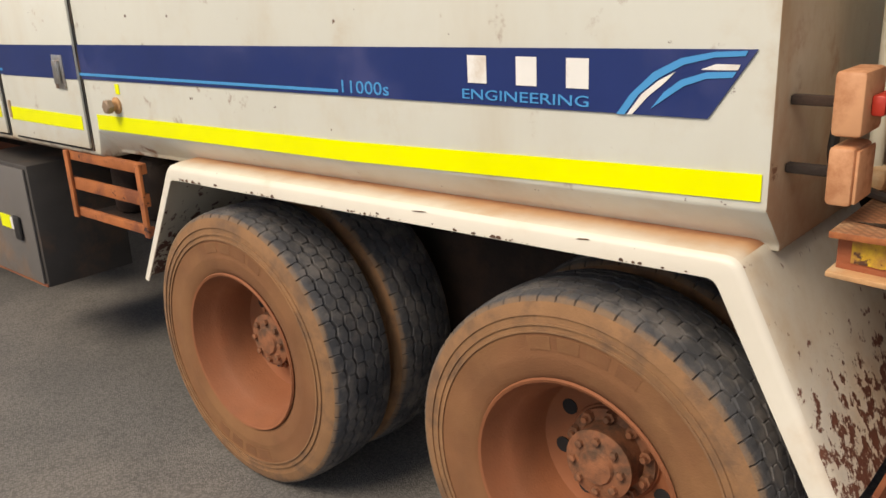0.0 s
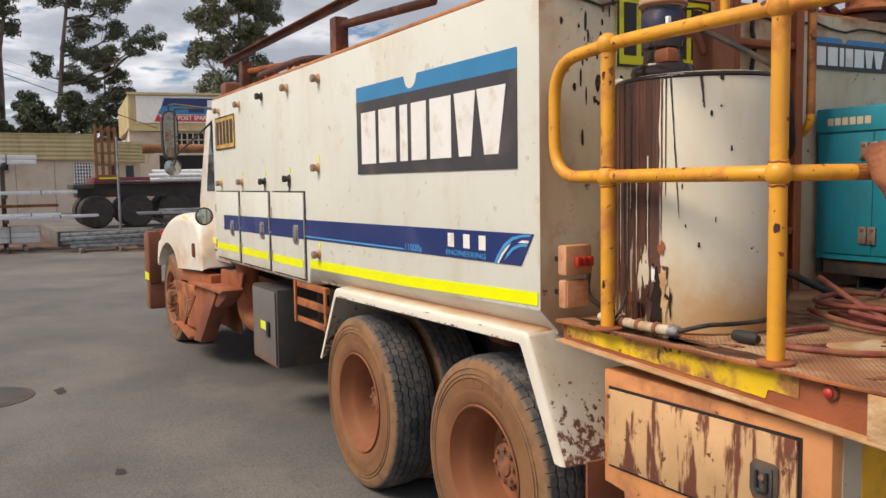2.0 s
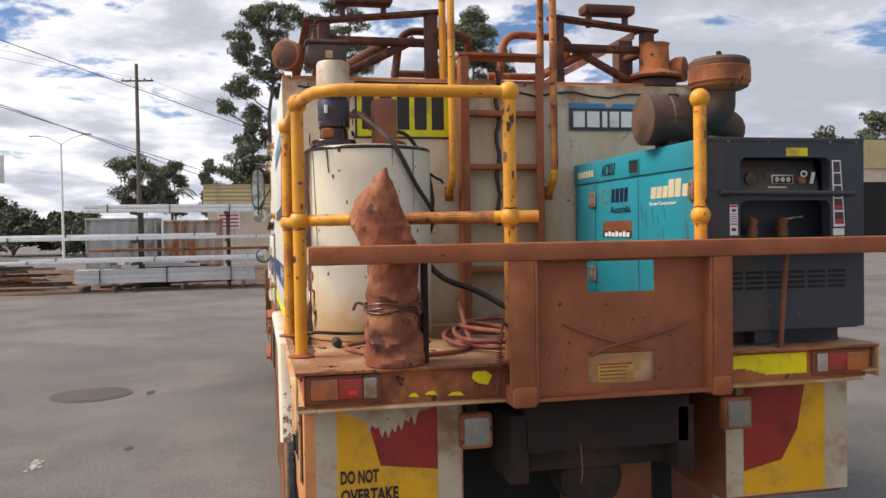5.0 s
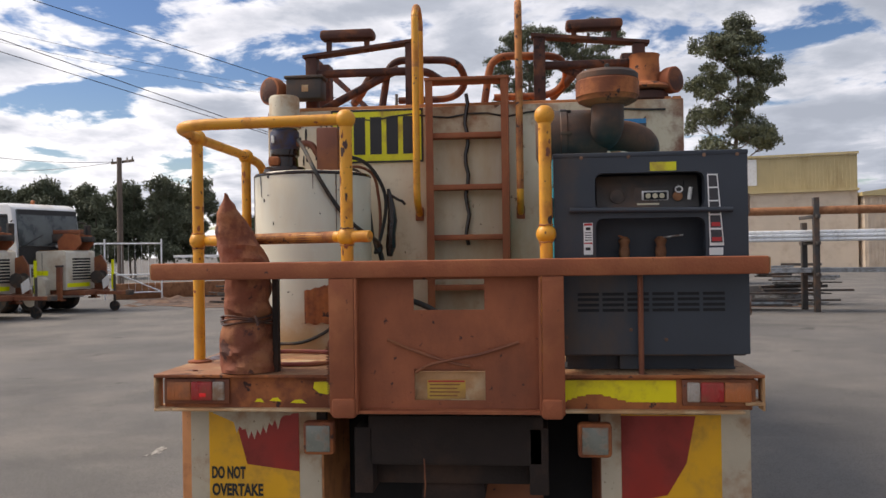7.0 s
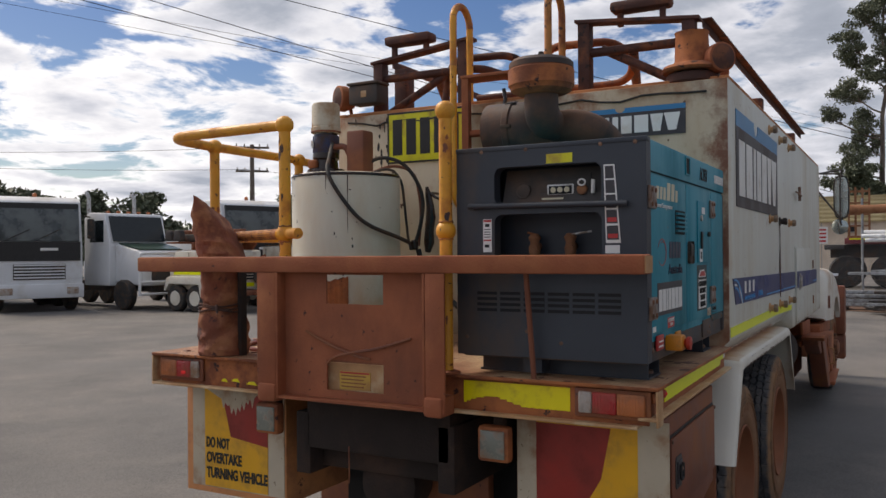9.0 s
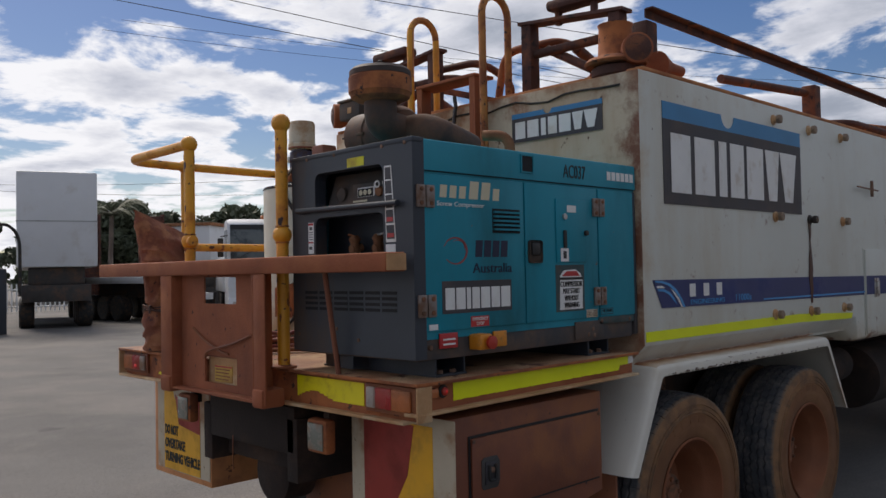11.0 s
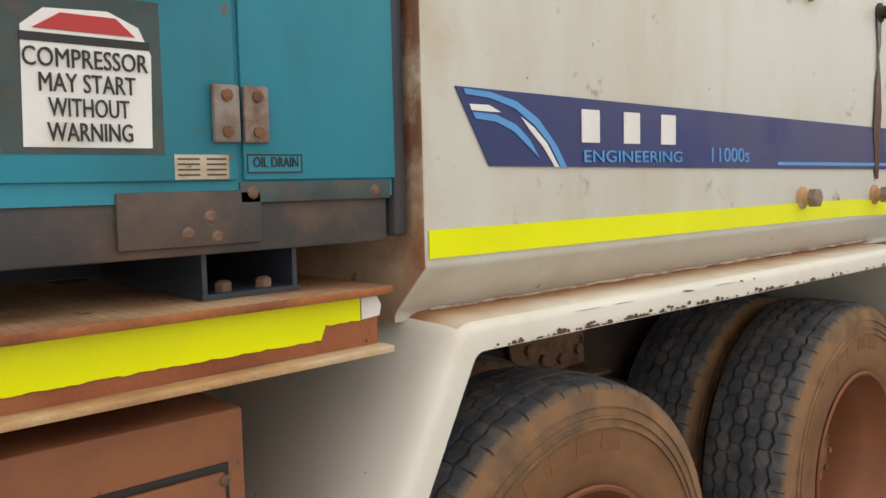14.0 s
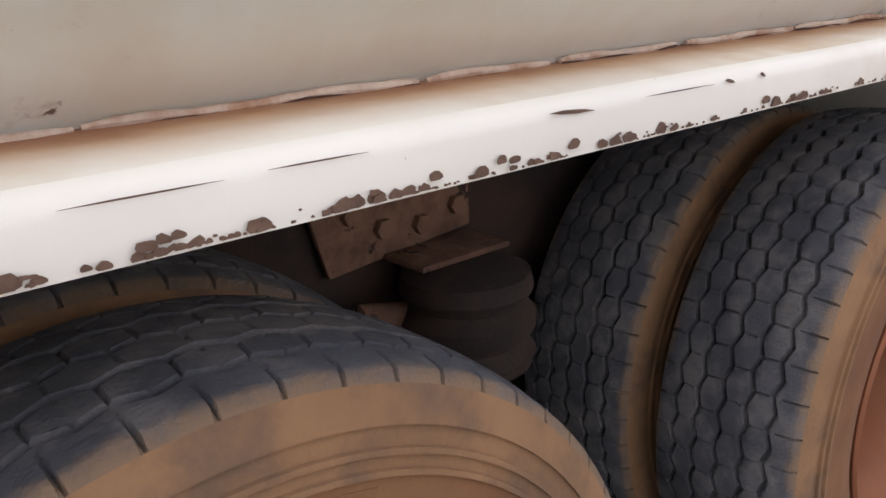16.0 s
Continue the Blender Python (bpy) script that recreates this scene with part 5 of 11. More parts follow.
torn_tape(-0.415, 0.68, 1.222, 1.330, "left", DL + 0.034, "hivis_old", 3, [(0.9, 1.0, 0.03)])
torn_tape(0.775, -0.405, 1.263, 1.334, "right", DR - 0.034, "hivis", 4, [(0.94, 1.0, 0.021)])
part("tape", sheet([(-0.408, 1.334), (-0.440, 1.334), (-0.449, 1.318), (-0.445, 1.300), (-0.408, 1.297)], "right", DR - 0.034, 0.002), M["white"], deck, "bare honeycomb backing where the yellow has gone")
torn_tape(3.385, 3.835, 1.235, 1.325, "rear", DX1 - 0.034, "tape_yellow", 5, [(0.03, 0.55, 0.008), (0.07, 0.48, 0.008), (0.12, 0.42, 0.008), (0.20, 0.35, 0.007)])
part("tape", sheet([(2.335, 1.29), (2.36, 1.27), (2.40, 1.262), (2.418, 1.30), (2.39, 1.318), (2.34, 1.316)], "rear", DX1 - 0.034, 0.002), M["tape_yellow"], deck)
for y, z, w in ((2.10, 1.232, 0.02), (2.17, 1.236, 0.026), (2.27, 1.228, 0.035)):
    part("tape", sheet([(y - w, z), (y + w, z - 0.003), (y + w * 0.4, z + 0.014), (y - w * 0.5, z + 0.012)], "rear", DX1 - 0.034, 0.002), M["tape_yellow"], deck)


def tail_lamp(y0, y1, order):
    body = part("tail_lamp", box(DX1 - 0.034, DX1 - 0.020, y0, y1, 1.224, 1.332, 0.006), M["steel_brown"], truck, "dusty tail lamp with amber, red and clear lenses")
    a = y0 + 0.018
    full = y1 - y0 - 0.036
    for key, share in order:
        w = full * share
        lens = part("lens", box(DX1 - 0.021, DX1 - 0.006, a + 0.0005, a + w - 0.0005, 1.240, 1.320, 0.007, seg=3), M[key], body)
        for k in range(int(w / 0.012)):
            part("flute", box(DX1 - 0.0065, DX1 - 0.0045, a + 0.008 + k * 0.012, a + 0.012 + k * 0.012, 1.248, 1.312, 0.0009), M[key], lens)
        a += w
    return body


tl = tail_lamp(1.682, 1.972, (("lens_amber", 0.42), ("lens_red", 0.37), ("lens_white", 0.21)))
part("glow", box(DX1 - 0.006, DX1 - 0.003, 1.845, 1.875, 1.256, 1.272, 0.001), M["marker_on"], tl, "lit red bulb behind the lens")
tail_lamp(3.856, 4.144, (("lens_white", 0.21), ("lens_red", 0.37), ("lens_amber", 0.42)))
for x, y, o, key in ((0.785, DL + 0.034, -1, "red_plastic"), (0.832, DR - 0.034, 1, "marker_on"), (0.91, DR - 0.034, 1, "lens_amber")):
    if key == "lens_amber":
        part("marker_lamp", box(x - 0.045, x + 0.045, *sorted((y, y + o * 0.018)), 1.288, 1.324, 0.006), M[key], truck, "dusty amber side marker lamp")
        continue
    ml = part("marker_lamp", lathe([(0.024, 0.0), (0.026, o * 0.004), (0.022, o * 0.010), (0.016, o * 0.012)], (x, y, 1.308), "y", 18), M["rubber"] if key == "marker_on" else M["steel_brown"], truck, "small round side marker lamp")
    part("lens", lathe([(0.0165, o * 0.010), (0.015, o * 0.018), (0.009, o * 0.023), (0.0, o * 0.0245)], (x, y, 1.308), "y", 16), M["red_plastic"], ml)
    if key == "marker_on":
        part("glow", lathe([(0.006, o * 0.0235), (0.004, o * 0.0262), (0.0, o * 0.0268)], (x, y, 1.308), "y", 10), M[key], ml, "lit bulb")

# beam and number-plate panel across the rear
beam = part("rear_beam", box(1.020, 1.120, 1.698, 4.165, 1.757, 1.826, 0.008), M["steel_dust"], truck, "red-dusted steel cross beam")
part("end_cap", box(1.025, 1.115, 1.694, 1.698, 1.762, 1.821), M["dust_cream"], beam)
part("end_cap", box(1.025, 1.115, 4.165, 4.169, 1.762, 1.821), M["dust_cream"], beam)
panel = part("rear_panel", cut_plate(1.055, 1.063, (2.56, 2.783, 3.070, 3.285), (1.225, 1.259, 1.386, 1.624, 1.747, 1.757), [(1, 1), (1, 3)]), M["panel_dust"], truck, "red-dusted steel panel with two cut-outs")
for y0, y1 in ((2.445, 2.56), (3.285, 3.385)):
    inner = y1 - 0.012 if y0 < 3 else y0
    part("channel_side", box(1.022, 1.118, inner, inner + 0.012, 1.21, 1.757, 0.003), M["steel_dust"], panel)
    part("channel_face", box(1.106, 1.118, y0 + (0 if y0 < 3 else 0.0125), y1 - (0.0125 if y0 < 3 else 0), 1.21, 1.757, 0.004), M["steel_dust"], panel)
    part("foot", box(1.012, 1.13, y0 + 0.008, y1 - 0.008, 1.195, 1.275, 0.014), M["steel_dust"], panel)
part("bottom_lip", box(1.064, 1.116, 2.562, 3.284, 1.213, 1.224), M["steel_dust"], panel)
np_plate = part("plate_backing", box(1.030, 1.036, 2.770, 3.085, 1.250, 1.372, 0.002), M["dust_cream"], panel, "pale dusty plate behind the lower cut-out")
part("yellow_label", box(1.036, 1.039, 2.832, 2.988, 1.262, 1.338), M["plate_orange"], np_plate)
for k in range(4):
    part("bar", box(1.039, 1.0405, 2.842, 2.955 + 0.01 * (k % 2), 1.272 + k * 0.015, 1.277 + k * 0.015), M["steel_brown"], np_plate)
part("red_bar", box(1.039, 1.0405, 2.836, 2.984, 1.329, 1.336), M["sticker_red"], np_plate)
part("lip_bar", box(1.040, 1.052, 2.775, 3.078, 1.376, 1.386), M["steel_brown"], panel)
for a in ([(1.066, 2.676, 1.505), (1.078, 2.80, 1.455), (1.076, 2.95, 1.408), (1.07, 3.01, 1.398)], [(1.066, 2.79, 1.372), (1.085, 2.84, 1.405), (1.082, 2.93, 1.425), (1.08, 3.05, 1.445), (1.07, 3.206, 1.493)]):
    part("wire", tube(bend(a, 0.05), 0.006, 6), M["steel_brown"], panel, "bent fencing wire")
part("stay_bar", tube([(1.03, 3.69, 1.757), (0.975, 3.697, DZ)], 0.011, 8), M["steel_brown"], truck)
part("spring", tube([(1.012 + 0.0004 * k + 0.0105 * math.cos(k * 1.25), 2.425 + 0.0105 * math.sin(k * 1.25), 1.225 + k * 0.0021) for k in range(120)], 0.0026, 5), M["steel_brown"], truck, "thin rusty coil spring")
part("spring_hook", tube(bend([(1.06, 2.43, 1.475), (1.055, 2.43, 1.50), (1.02, 2.45, 1.51), (0.99, 2.47, 1.50)], 0.015), 0.006, 6), M["steel_brown"], truck)

# yellow handrails
RZ, RM = 2.416, 1.928
corner = (0.955, 1.69)
rail = part("handrail", tube(bend([(0.982, 2.495, RZ + 0.004), (0.97, 1.745, RZ), (0.60, 1.688, RZ), (-0.16, 1.672, RZ), (-0.485, 1.672, RZ - 0.03), (-0.485, 1.672, RM), (-0.155, 1.668, RM), (0.588, 1.688, RM), (0.982, 2.495, RM), (1.02, 2.60, RM)], 0.15, 8), 0.0245, 14), M["rail"], truck, "yellow tubular handrail with rust nicks")


def post(x, y, top, joints, foot=True):
    p = part("post", tube([(x, y, DZ), (x, y, top)], 0.0265, 14), M["rail"], rail)
    for z in joints:
        part("ball_joint", ball((x, y, z), 0.042), M["rail"], rail)
    if foot:
        part("foot_flange", lathe([(0.055, 0), (0.055, 0.008), (0.035, 0.014)], (x, y, DZ), "z", 16), M["steel_dust"], rail)


post(-0.155, 1.668, RZ, (RM, RZ - 0.002))
post(0.588, 1.688, RZ, (RM, RZ))
post(0.982, 2.495, RZ, (RM, RZ + 0.004))
post(0.982, 3.322, 2.41, (RM - 0.003, 2.41))


def nick(p, along, radius, ang, half, length, seed, key="steel_brown"):
    """A chip in the paint of a tube: a ragged skin that follows its round."""
    d = Vector(along).normalized()
    side = d.orthogonal().normalized()
    up = d.cross(side)
    rg = random.Random(seed)
    bm = bmesh.new()
    n = 10
    def at(a, s):
        return Vector(p) + d * s + (side * math.cos(a) + up * math.sin(a)) * (radius + 0.0009)
    ring = []
    for j in range(n):
        t = 2 * math.pi * j / n
        q = rg.uniform(0.55, 1.15)
        ring.append(bm.verts.new(at(ang + half * q * math.cos(t), length / 2 * q * math.sin(t))))
    mid = bm.verts.new(at(ang, 0))
    for j in range(n):
        bm.faces.new((ring[j], ring[(j + 1) % n], mid))
    part("rust_nick", bm, M[key], rail)


rg = random.Random(41)
for x, y, z0, z1, count in ((-0.155, 1.668, DZ + 0.02, RZ, 12), (0.588, 1.688, DZ + 0.02, RZ, 13), (0.982, 2.495, DZ + 0.02, RZ, 26), (0.982, 3.322, DZ + 0.02, 2.4, 26)):
    for k in range(count):
        z = rg.uniform(z0, z1) if rg.random() < 0.6 else (RM if rg.random() < 0.5 else z1) - rg.uniform(0.03, 0.14)
        nick((x, y, z), (0, 0, 1), 0.0265, rg.uniform(0, 6.28), rg.uniform(0.12, 0.5), rg.uniform(0.006, 0.05), k + int(z * 1000), rg.choice(("steel_brown", "oil", "steel_dust")))
for a, b, count in (((-0.155, 1.672, RZ), (0.588, 1.688, RZ), 7), ((0.62, 1.69, RZ), (0.90, 1.733, RZ), 4), ((-0.155, 1.668, RM), (0.588, 1.688, RM), 12), ((0.62, 1.753, RM), (0.93, 2.388, RM), 22), ((0.972, 1.85, RZ), (0.982, 2.49, RZ + 0.004), 5)):
    a, b = Vector(a), Vector(b)
    for k in range(count):
        p = a.lerp(b, rg.random())
        nick(p, b - a, 0.0245, rg.uniform(0, 6.28), rg.uniform(0.12, 0.55), rg.uniform(0.006, 0.05), k + int(p.x * 1000), rg.choice(("steel_brown", "oil", "steel_dust")))
part("worn_section", tube([(0.690, 1.897, RM), (0.955, 2.440, RM)], 0.0249, 14), M["rail_worn"], rail, "bare brown stretch of rail")
part("worn_section", tube([(0.982, 2.495, DZ + 0.014), (0.982, 2.495, RM - 0.12)], 0.0269, 14), M["rail_worn"], rail, "rust-worn foot of the post")
for x, y in ((-0.155, 1.668), (0.588, 1.688), (0.982, 2.495), (0.982, 3.322)):
    for z in (RM - 0.036, RM + 0.034):
        part("weld_bead", tube([(x + 0.0275 * math.cos(a), y + 0.0275 * math.sin(a), z + 0.002 * math.sin(5 * a)) for a in [2 * math.pi * k / 20 for k in range(20)]], 0.0035, 6, closed=True), M["rail_worn"], rail)

# ladder and grab hoops on the tank's rear face
lx = rear_x(3.142) + 0.002
ladder = part("ladder", box(lx, lx + 0.11, 2.655, 2.667, DZ, 2.865, 0.003), M["steel_dust"], truck, "rusty orange steel ladder")
part("stringer", box(lx, lx + 0.11, 3.130, 3.142, DZ, 2.865, 0.003), M["steel_dust"], ladder)
for y in (2.667, 3.098):
    part("stringer_flange", box(lx + 0.098, lx + 0.11, y, y + 0.032, DZ, 2.865), M["steel_dust"], ladder)
for z in (2.545, 2.24, 1.945, 1.65):
    part("rung", box(lx + 0.01, lx + 0.095, 2.668, 3.129, z - 0.016, z + 0.016, 0.004), M["steel_dust"], ladder)
part("top_step", box(lx - 0.05, lx + 0.115, 2.65, 3.147, 2.866, 2.885, 0.004), M["steel_dust"], ladder)
part("hanging_rope", tube([(lx + 0.02, 2.89 + 0.01 * math.sin(k * 1.7), 2.80 - k * 0.06) for k in range(16)], 0.012, 7), M["oil_black"], ladder)
for y, top in ((2.60, 3.33), (3.205, 3.33)):
    pts = [(REAR + 0.02, y, 2.09), (REAR + 0.13, y, 2.16), (REAR + 0.13, y, top - 0.10), (REAR + 0.13, y, top)]
    arch = [(REAR + 0.02 + 0.11 * math.cos(a), y, top - 0.11 + 0.11 * math.sin(a)) for a in [math.pi * k / 10 for k in range(11)]]
    path = bend([pts[0], pts[1], arch[0]], 0.06) + arch[1:] + [(REAR - 0.09, y, 2.757)]
    hoop = part("grab_hoop", tube(path, 0.021, 12), M["rail"], truck, "worn yellow grab hoop beside the ladder")
    worn = [p for p in path if p[2] > (3.1 if y < 3 else 2.2)]
    part("worn_section", tube(([(REAR + 0.13, y, 2.95)] if y < 3 else [(REAR + 0.13, y, 2.62)]) + worn[1:], 0.0214, 12), M["rail_worn"], hoop, "stretch of hoop worn to brown steel")
    part("hoop_foot", box(REAR + 0.003, REAR + 0.03, y - 0.025, y + 0.025, 2.05, 2.13, 0.006), M["steel_dust"], truck)

# roof gear: side bars on posts, folded end frames, hoops, lamps, breather, cabling
for y in (1.86, 3.95):
    bar = part("roof_bar", prism([(-6.2, 3.09), (-0.95, 3.115), (-0.95, 3.165), (-6.2, 3.14)], "y", y - 0.004, y + 0.004), M["roof_rust"], truck, "red dusty angle bar over the roof")
    part("bar_flange", prism([(-6.2, 3.134), (-0.95, 3.159), (-0.95, 3.167), (-6.2, 3.142)], "y", y - (0.05 if y < 3 else -0.005), y - (0.005 if y < 3 else -0.05)), M["roof_rust"], bar)
    for x in (-5.62, -3.30, -1.02):
        part("bar_post", box(x - 0.055, x + 0.055, y - 0.05 + (0.05 if y < 3 else -0.05), y + 0.05 + (0.05 if y < 3 else -0.05), 2.737, 3.08 if x < -2 else 3.11, 0.008), M["roof_rust"], bar)
    s = 1 if y < 3 else -1
    part("stay", tube([(-3.30, y + s * 0.07, 3.03), (-2.15, y + s * 0.18, 2.99)], 0.03, 10), M["roof_rust"], bar)
    part("stay", tube([(-5.62, y + s * 0.07, 2.99), (-4.6, y + s * 0.2, 2.95), (-4.55, y + s * 0.2, 2.76)], 0.026, 10), M["orange_dust"], bar)
    loop = bend([(-5.35, y + s * 0.06, 2.90), (-4.05, y + s * 0.06, 2.90), (-4.05, y + s * 0.50, 2.92), (-5.35, y + s * 0.50, 2.92)], 0.2, 6, closed=True)
    hp = part("roof_hoop", tube(loop, 0.03, 10, closed=True), M["roof_rust"], truck, "rusty tube hoop on the roof")
    for x in (-5.0, -4.4):
        part("hoop_leg", tube([(x, y + s * 0.06, 2.90), (x, y + s * 0.06, 2.737)], 0.02, 8), M["orange_dust"], hp)
    part("hatch", lathe([(0.26, 0), (0.26, 0.10), (0.23, 0.13), (0.05, 0.14)], (-4.7, y + s * 0.45, 2.736), "z", 28), M["orange_dust"], truck, "round dusty roof hatch")

for y0, y1, z0, z1, by in ((1.86, 2.60, 3.085, 3.165, 2.14), (3.28, 3.985, 3.165, 3.095, 3.66)):
    s = 1 if y0 < 2.5 else -1
    x = -0.72
    f = part("end_frame", prism([(y0, z0), (y1, z1), (y1, z1 + 0.018), (y0, z0 + 0.018)], "x", x - 0.05, x + 0.05), M["roof_rust"], truck, "folded rusty steel end frame")
    for y in ((y0 + 0.05), (y1 - 0.06)):
        zt = z0 + (z1 - z0) * (y - y0) / (y1 - y0)
        part("leg", box(x - 0.04, x + 0.04, y - 0.035, y + 0.035, 2.737, zt, 0.005), M["roof_rust"], f)
    part("floodlight", box(x - 0.06, x + 0.06, by - 0.17, by + 0.17, 3.195, 3.255, 0.02), M["roof_rust"], f, "dusty bar-shaped floodlight")
    for y in (by - 0.12, by + 0.12):
        part("bracket", box(x - 0.015, x + 0.015, y - 0.015, y + 0.015, 3.12, 3.20), M["roof_rust"], f)
    part("tube_rail", tube(bend([(x, y0 + 0.03, 2.99), (x - 0.05, y1 + s * 0.02, 3.0), (x - 0.3, y1 + s * 0.1, 2.98)], 0.1), 0.026, 10), M["roof_rust"], f)
    part("tube_rail", tube([(x - 0.02, y0 + s * 0.10 if s > 0 else y1 - 0.10, 2.76), (x - 0.06, (y0 + y1) / 2 + s * 0.22, 3.02)], 0.026, 10), M["roof_rust"], f)
    part("tube_rail", tube([(x - 0.7, (y0 + y1) / 2 - 0.2, 2.93), (x - 0.1, (y0 + y1) / 2 + s * 0.05, 3.0)], 0.03, 10), M["roof_rust"], f)
    # bent tube hoop beside the ladder
    a, b = (2.33, 2.86) if s > 0 else (2.98, 3.52)
    hoop = bend([(x - 0.10, a, 2.76), (x - 0.12, a + 0.05, 3.09), (x - 0.14, b - 0.05, 3.08), (x - 0.36, b, 2.98), (x - 0.5, b - 0.1, 2.90), (x - 0.5, a + 0.05, 2.90)], 0.11, 6)
    part("roof_hoop", tube(hoop, 0.024, 10), M["orange_dust"] if s < 0 else M["roof_rust"], truck, "bent tube hoop on the roof")

cone = part("breather_cap", lathe([(0.155, 0.0), (0.165, 0.012), (0.15, 0.03), (0.10, 0.045), (0.092, 0.06), (0.086, 0.20), (0.092, 0.215), (0.07, 0.22), (0.06, 0.15)], (-0.66, 3.95, 2.80), "z", 28), M["orange_dust"], truck, "rusty orange breather stack")
part("breather_base", lathe([(0.13, 0.0), (0.14, 0.01), (0.14, 0.05), (0.12, 0.062)], (-0.68, 3.95, 2.737), "z", 24), M["roof_rust"], cone)


def work_lamp(x, y, z, r, nx, ny):
    turn = math.degrees(math.atan2(ny, nx))
    m = pose(x, y, z, 0, 0, turn)
    bm = lathe([(0.02, -0.09), (r * 0.7, -0.08), (r, -0.02), (r, 0.03), (r * 0.9, 0.035)], (0, 0, 0), "x", 20)
    bmesh.ops.transform(bm, matrix=m, verts=bm.verts[:])
    b = part("work_lamp", bm, M["steel_dust"], truck, "dusty round work lamp")
    bm = lathe([(r * 0.9, 0.034), (r * 0.5, 0.046), (0.0, 0.05)], (0, 0, 0), "x", 20, cap=False)
    bmesh.ops.transform(bm, matrix=m, verts=bm.verts[:])
    part("lens", bm, M["roof_rust"], b)
    part("yoke", tube([(x - 0.05 * nx, y - 0.05 * ny, z), (x - 0.07 * nx, y - 0.07 * ny, 2.757)], 0.012, 8), M["steel_dust"], b)


work_lamp(-0.62, 4.10, 2.855, 0.078, 0.7, 0.7)
work_lamp(-0.57, 1.70, 2.86, 0.085, 0.85, -0.5)
jb = part("junction_box", box(-0.63, -0.50, 1.80, 2.02, 2.80, 2.92, 0.012), M["mesh_dark"], truck, "dusty black junction box")
part("lid", box(-0.64, -0.49, 1.79, 2.03, 2.921, 2.94, 0.008), M["mesh_dark"], jb)
part("tag", box(-0.499, -0.496, 1.90, 1.94, 2.84, 2.88), M["dust_cream"], jb)
part("horn", lathe([(0.03, -0.14), (0.035, -0.02), (0.07, 0.10), (0.075, 0.11)], (-1.05, 4.02, 2.84), "x", 18), M["steel_dust"], truck)
rg = random.Random(8)
part("cable_run", tube([(rear_x(1.75 + k * 0.115) + 0.008, 1.75 + k * 0.115, 2.70 - 0.035 * abs(math.sin(k * 0.9)) + rg.uniform(-0.01, 0.01)) for k in range(21)], 0.006, 6), M["rubber"], truck, "drooping cable along the tank's top edge")

# switch boxes and pipe at the left of the rear face
sw = part("switch_box", box(REAR + 0.100, REAR + 0.158, 1.676, 1.812, 1.528, 1.652, 0.010), M["orange_plastic"], truck, "dusty orange switch box with red toggles")
for k in range(3):
    part("toggle", box(REAR + 0.158, REAR + 0.184, 1.716 + k * 0.03, 1.742 + k * 0.03, 1.565, 1.605, 0.006), M["red_plastic"], sw)
sw2 = part("switch_box", box(REAR + 0.100, REAR + 0.150, 1.679, 1.800, 1.392, 1.508, 0.010), M["orange_plastic"], truck, "dusty orange switch box")
part("lid", box(REAR + 0.150, REAR + 0.157, 1.685, 1.794, 1.398, 1.502, 0.003), M["orange_plastic"], sw2)
for z in (1.445, 1.585):
    part("box_spacer", box(rear_x(1.8) + 0.001, REAR + 0.102, 1.735, 1.760, z - 0.010, z + 0.010, 0.003), M["chassis"], truck)
part("cable", tube(bend([(REAR + 0.10, 1.812, 1.60), (REAR + 0.06, 1.88, 1.57), (REAR + 0.05, 1.87, 1.42), (-0.42, 1.90, 1.36), (-0.30, 1.98, 1.365)], 0.05), 0.011, 8), M["rubber"], truck)
part("drain_pipe", tube(bend([(REAR + 0.03, 2.05, 2.33), (REAR + 0.105, 2.02, 2.33), (REAR + 0.105, 2.015, 1.38)], 0.04), 0.017, 12), M["drum"], truck, "cream upright drain pipe")
part("pipe_elbow", box(REAR + 0.07, REAR + 0.14, 1.98, 2.05, 1.353, 1.41, 0.02), M["dust_cream"], truck)
rag = part("hanging_rag", tube([(REAR + 0.17, 2.436, 2.235), (REAR + 0.165, 2.443, 2.18), (REAR + 0.16, 2.452, 2.12), (REAR + 0.16, 2.456, 2.05), (REAR + 0.165, 2.448, 1.97), (REAR + 0.16, 2.444, 1.90), (REAR + 0.17, 2.438, 1.84)], [0.009, 0.020, 0.024, 0.030, 0.027, 0.032, 0.016], 9), M["oil_black"], truck, "oil-black rag hanging from a hook")
part("hook", tube(bend([(rear_x(2.45) + 0.002, 2.44, 2.20), (REAR + 0.17, 2.45, 2.20), (REAR + 0.17, 2.50, 2.165), (REAR + 0.17, 2.515, 2.165), (REAR + 0.17, 2.535, 2.14)], 0.02), 0.008, 8), M["oil_black"], rag)
part("lube_hose", tube(bend([(REAR + 0.20, 2.39, 1.86), (REAR + 0.18, 2.417, 1.707), (REAR + 0.23, 2.522, 1.60), (REAR + 0.28, 2.688, 1.548), (REAR + 0.40, 2.85, 1.44), (REAR + 0.55, 2.92, 1.372)], 0.12), 0.016, 10), M["rubber"], truck, "black rubber hose")
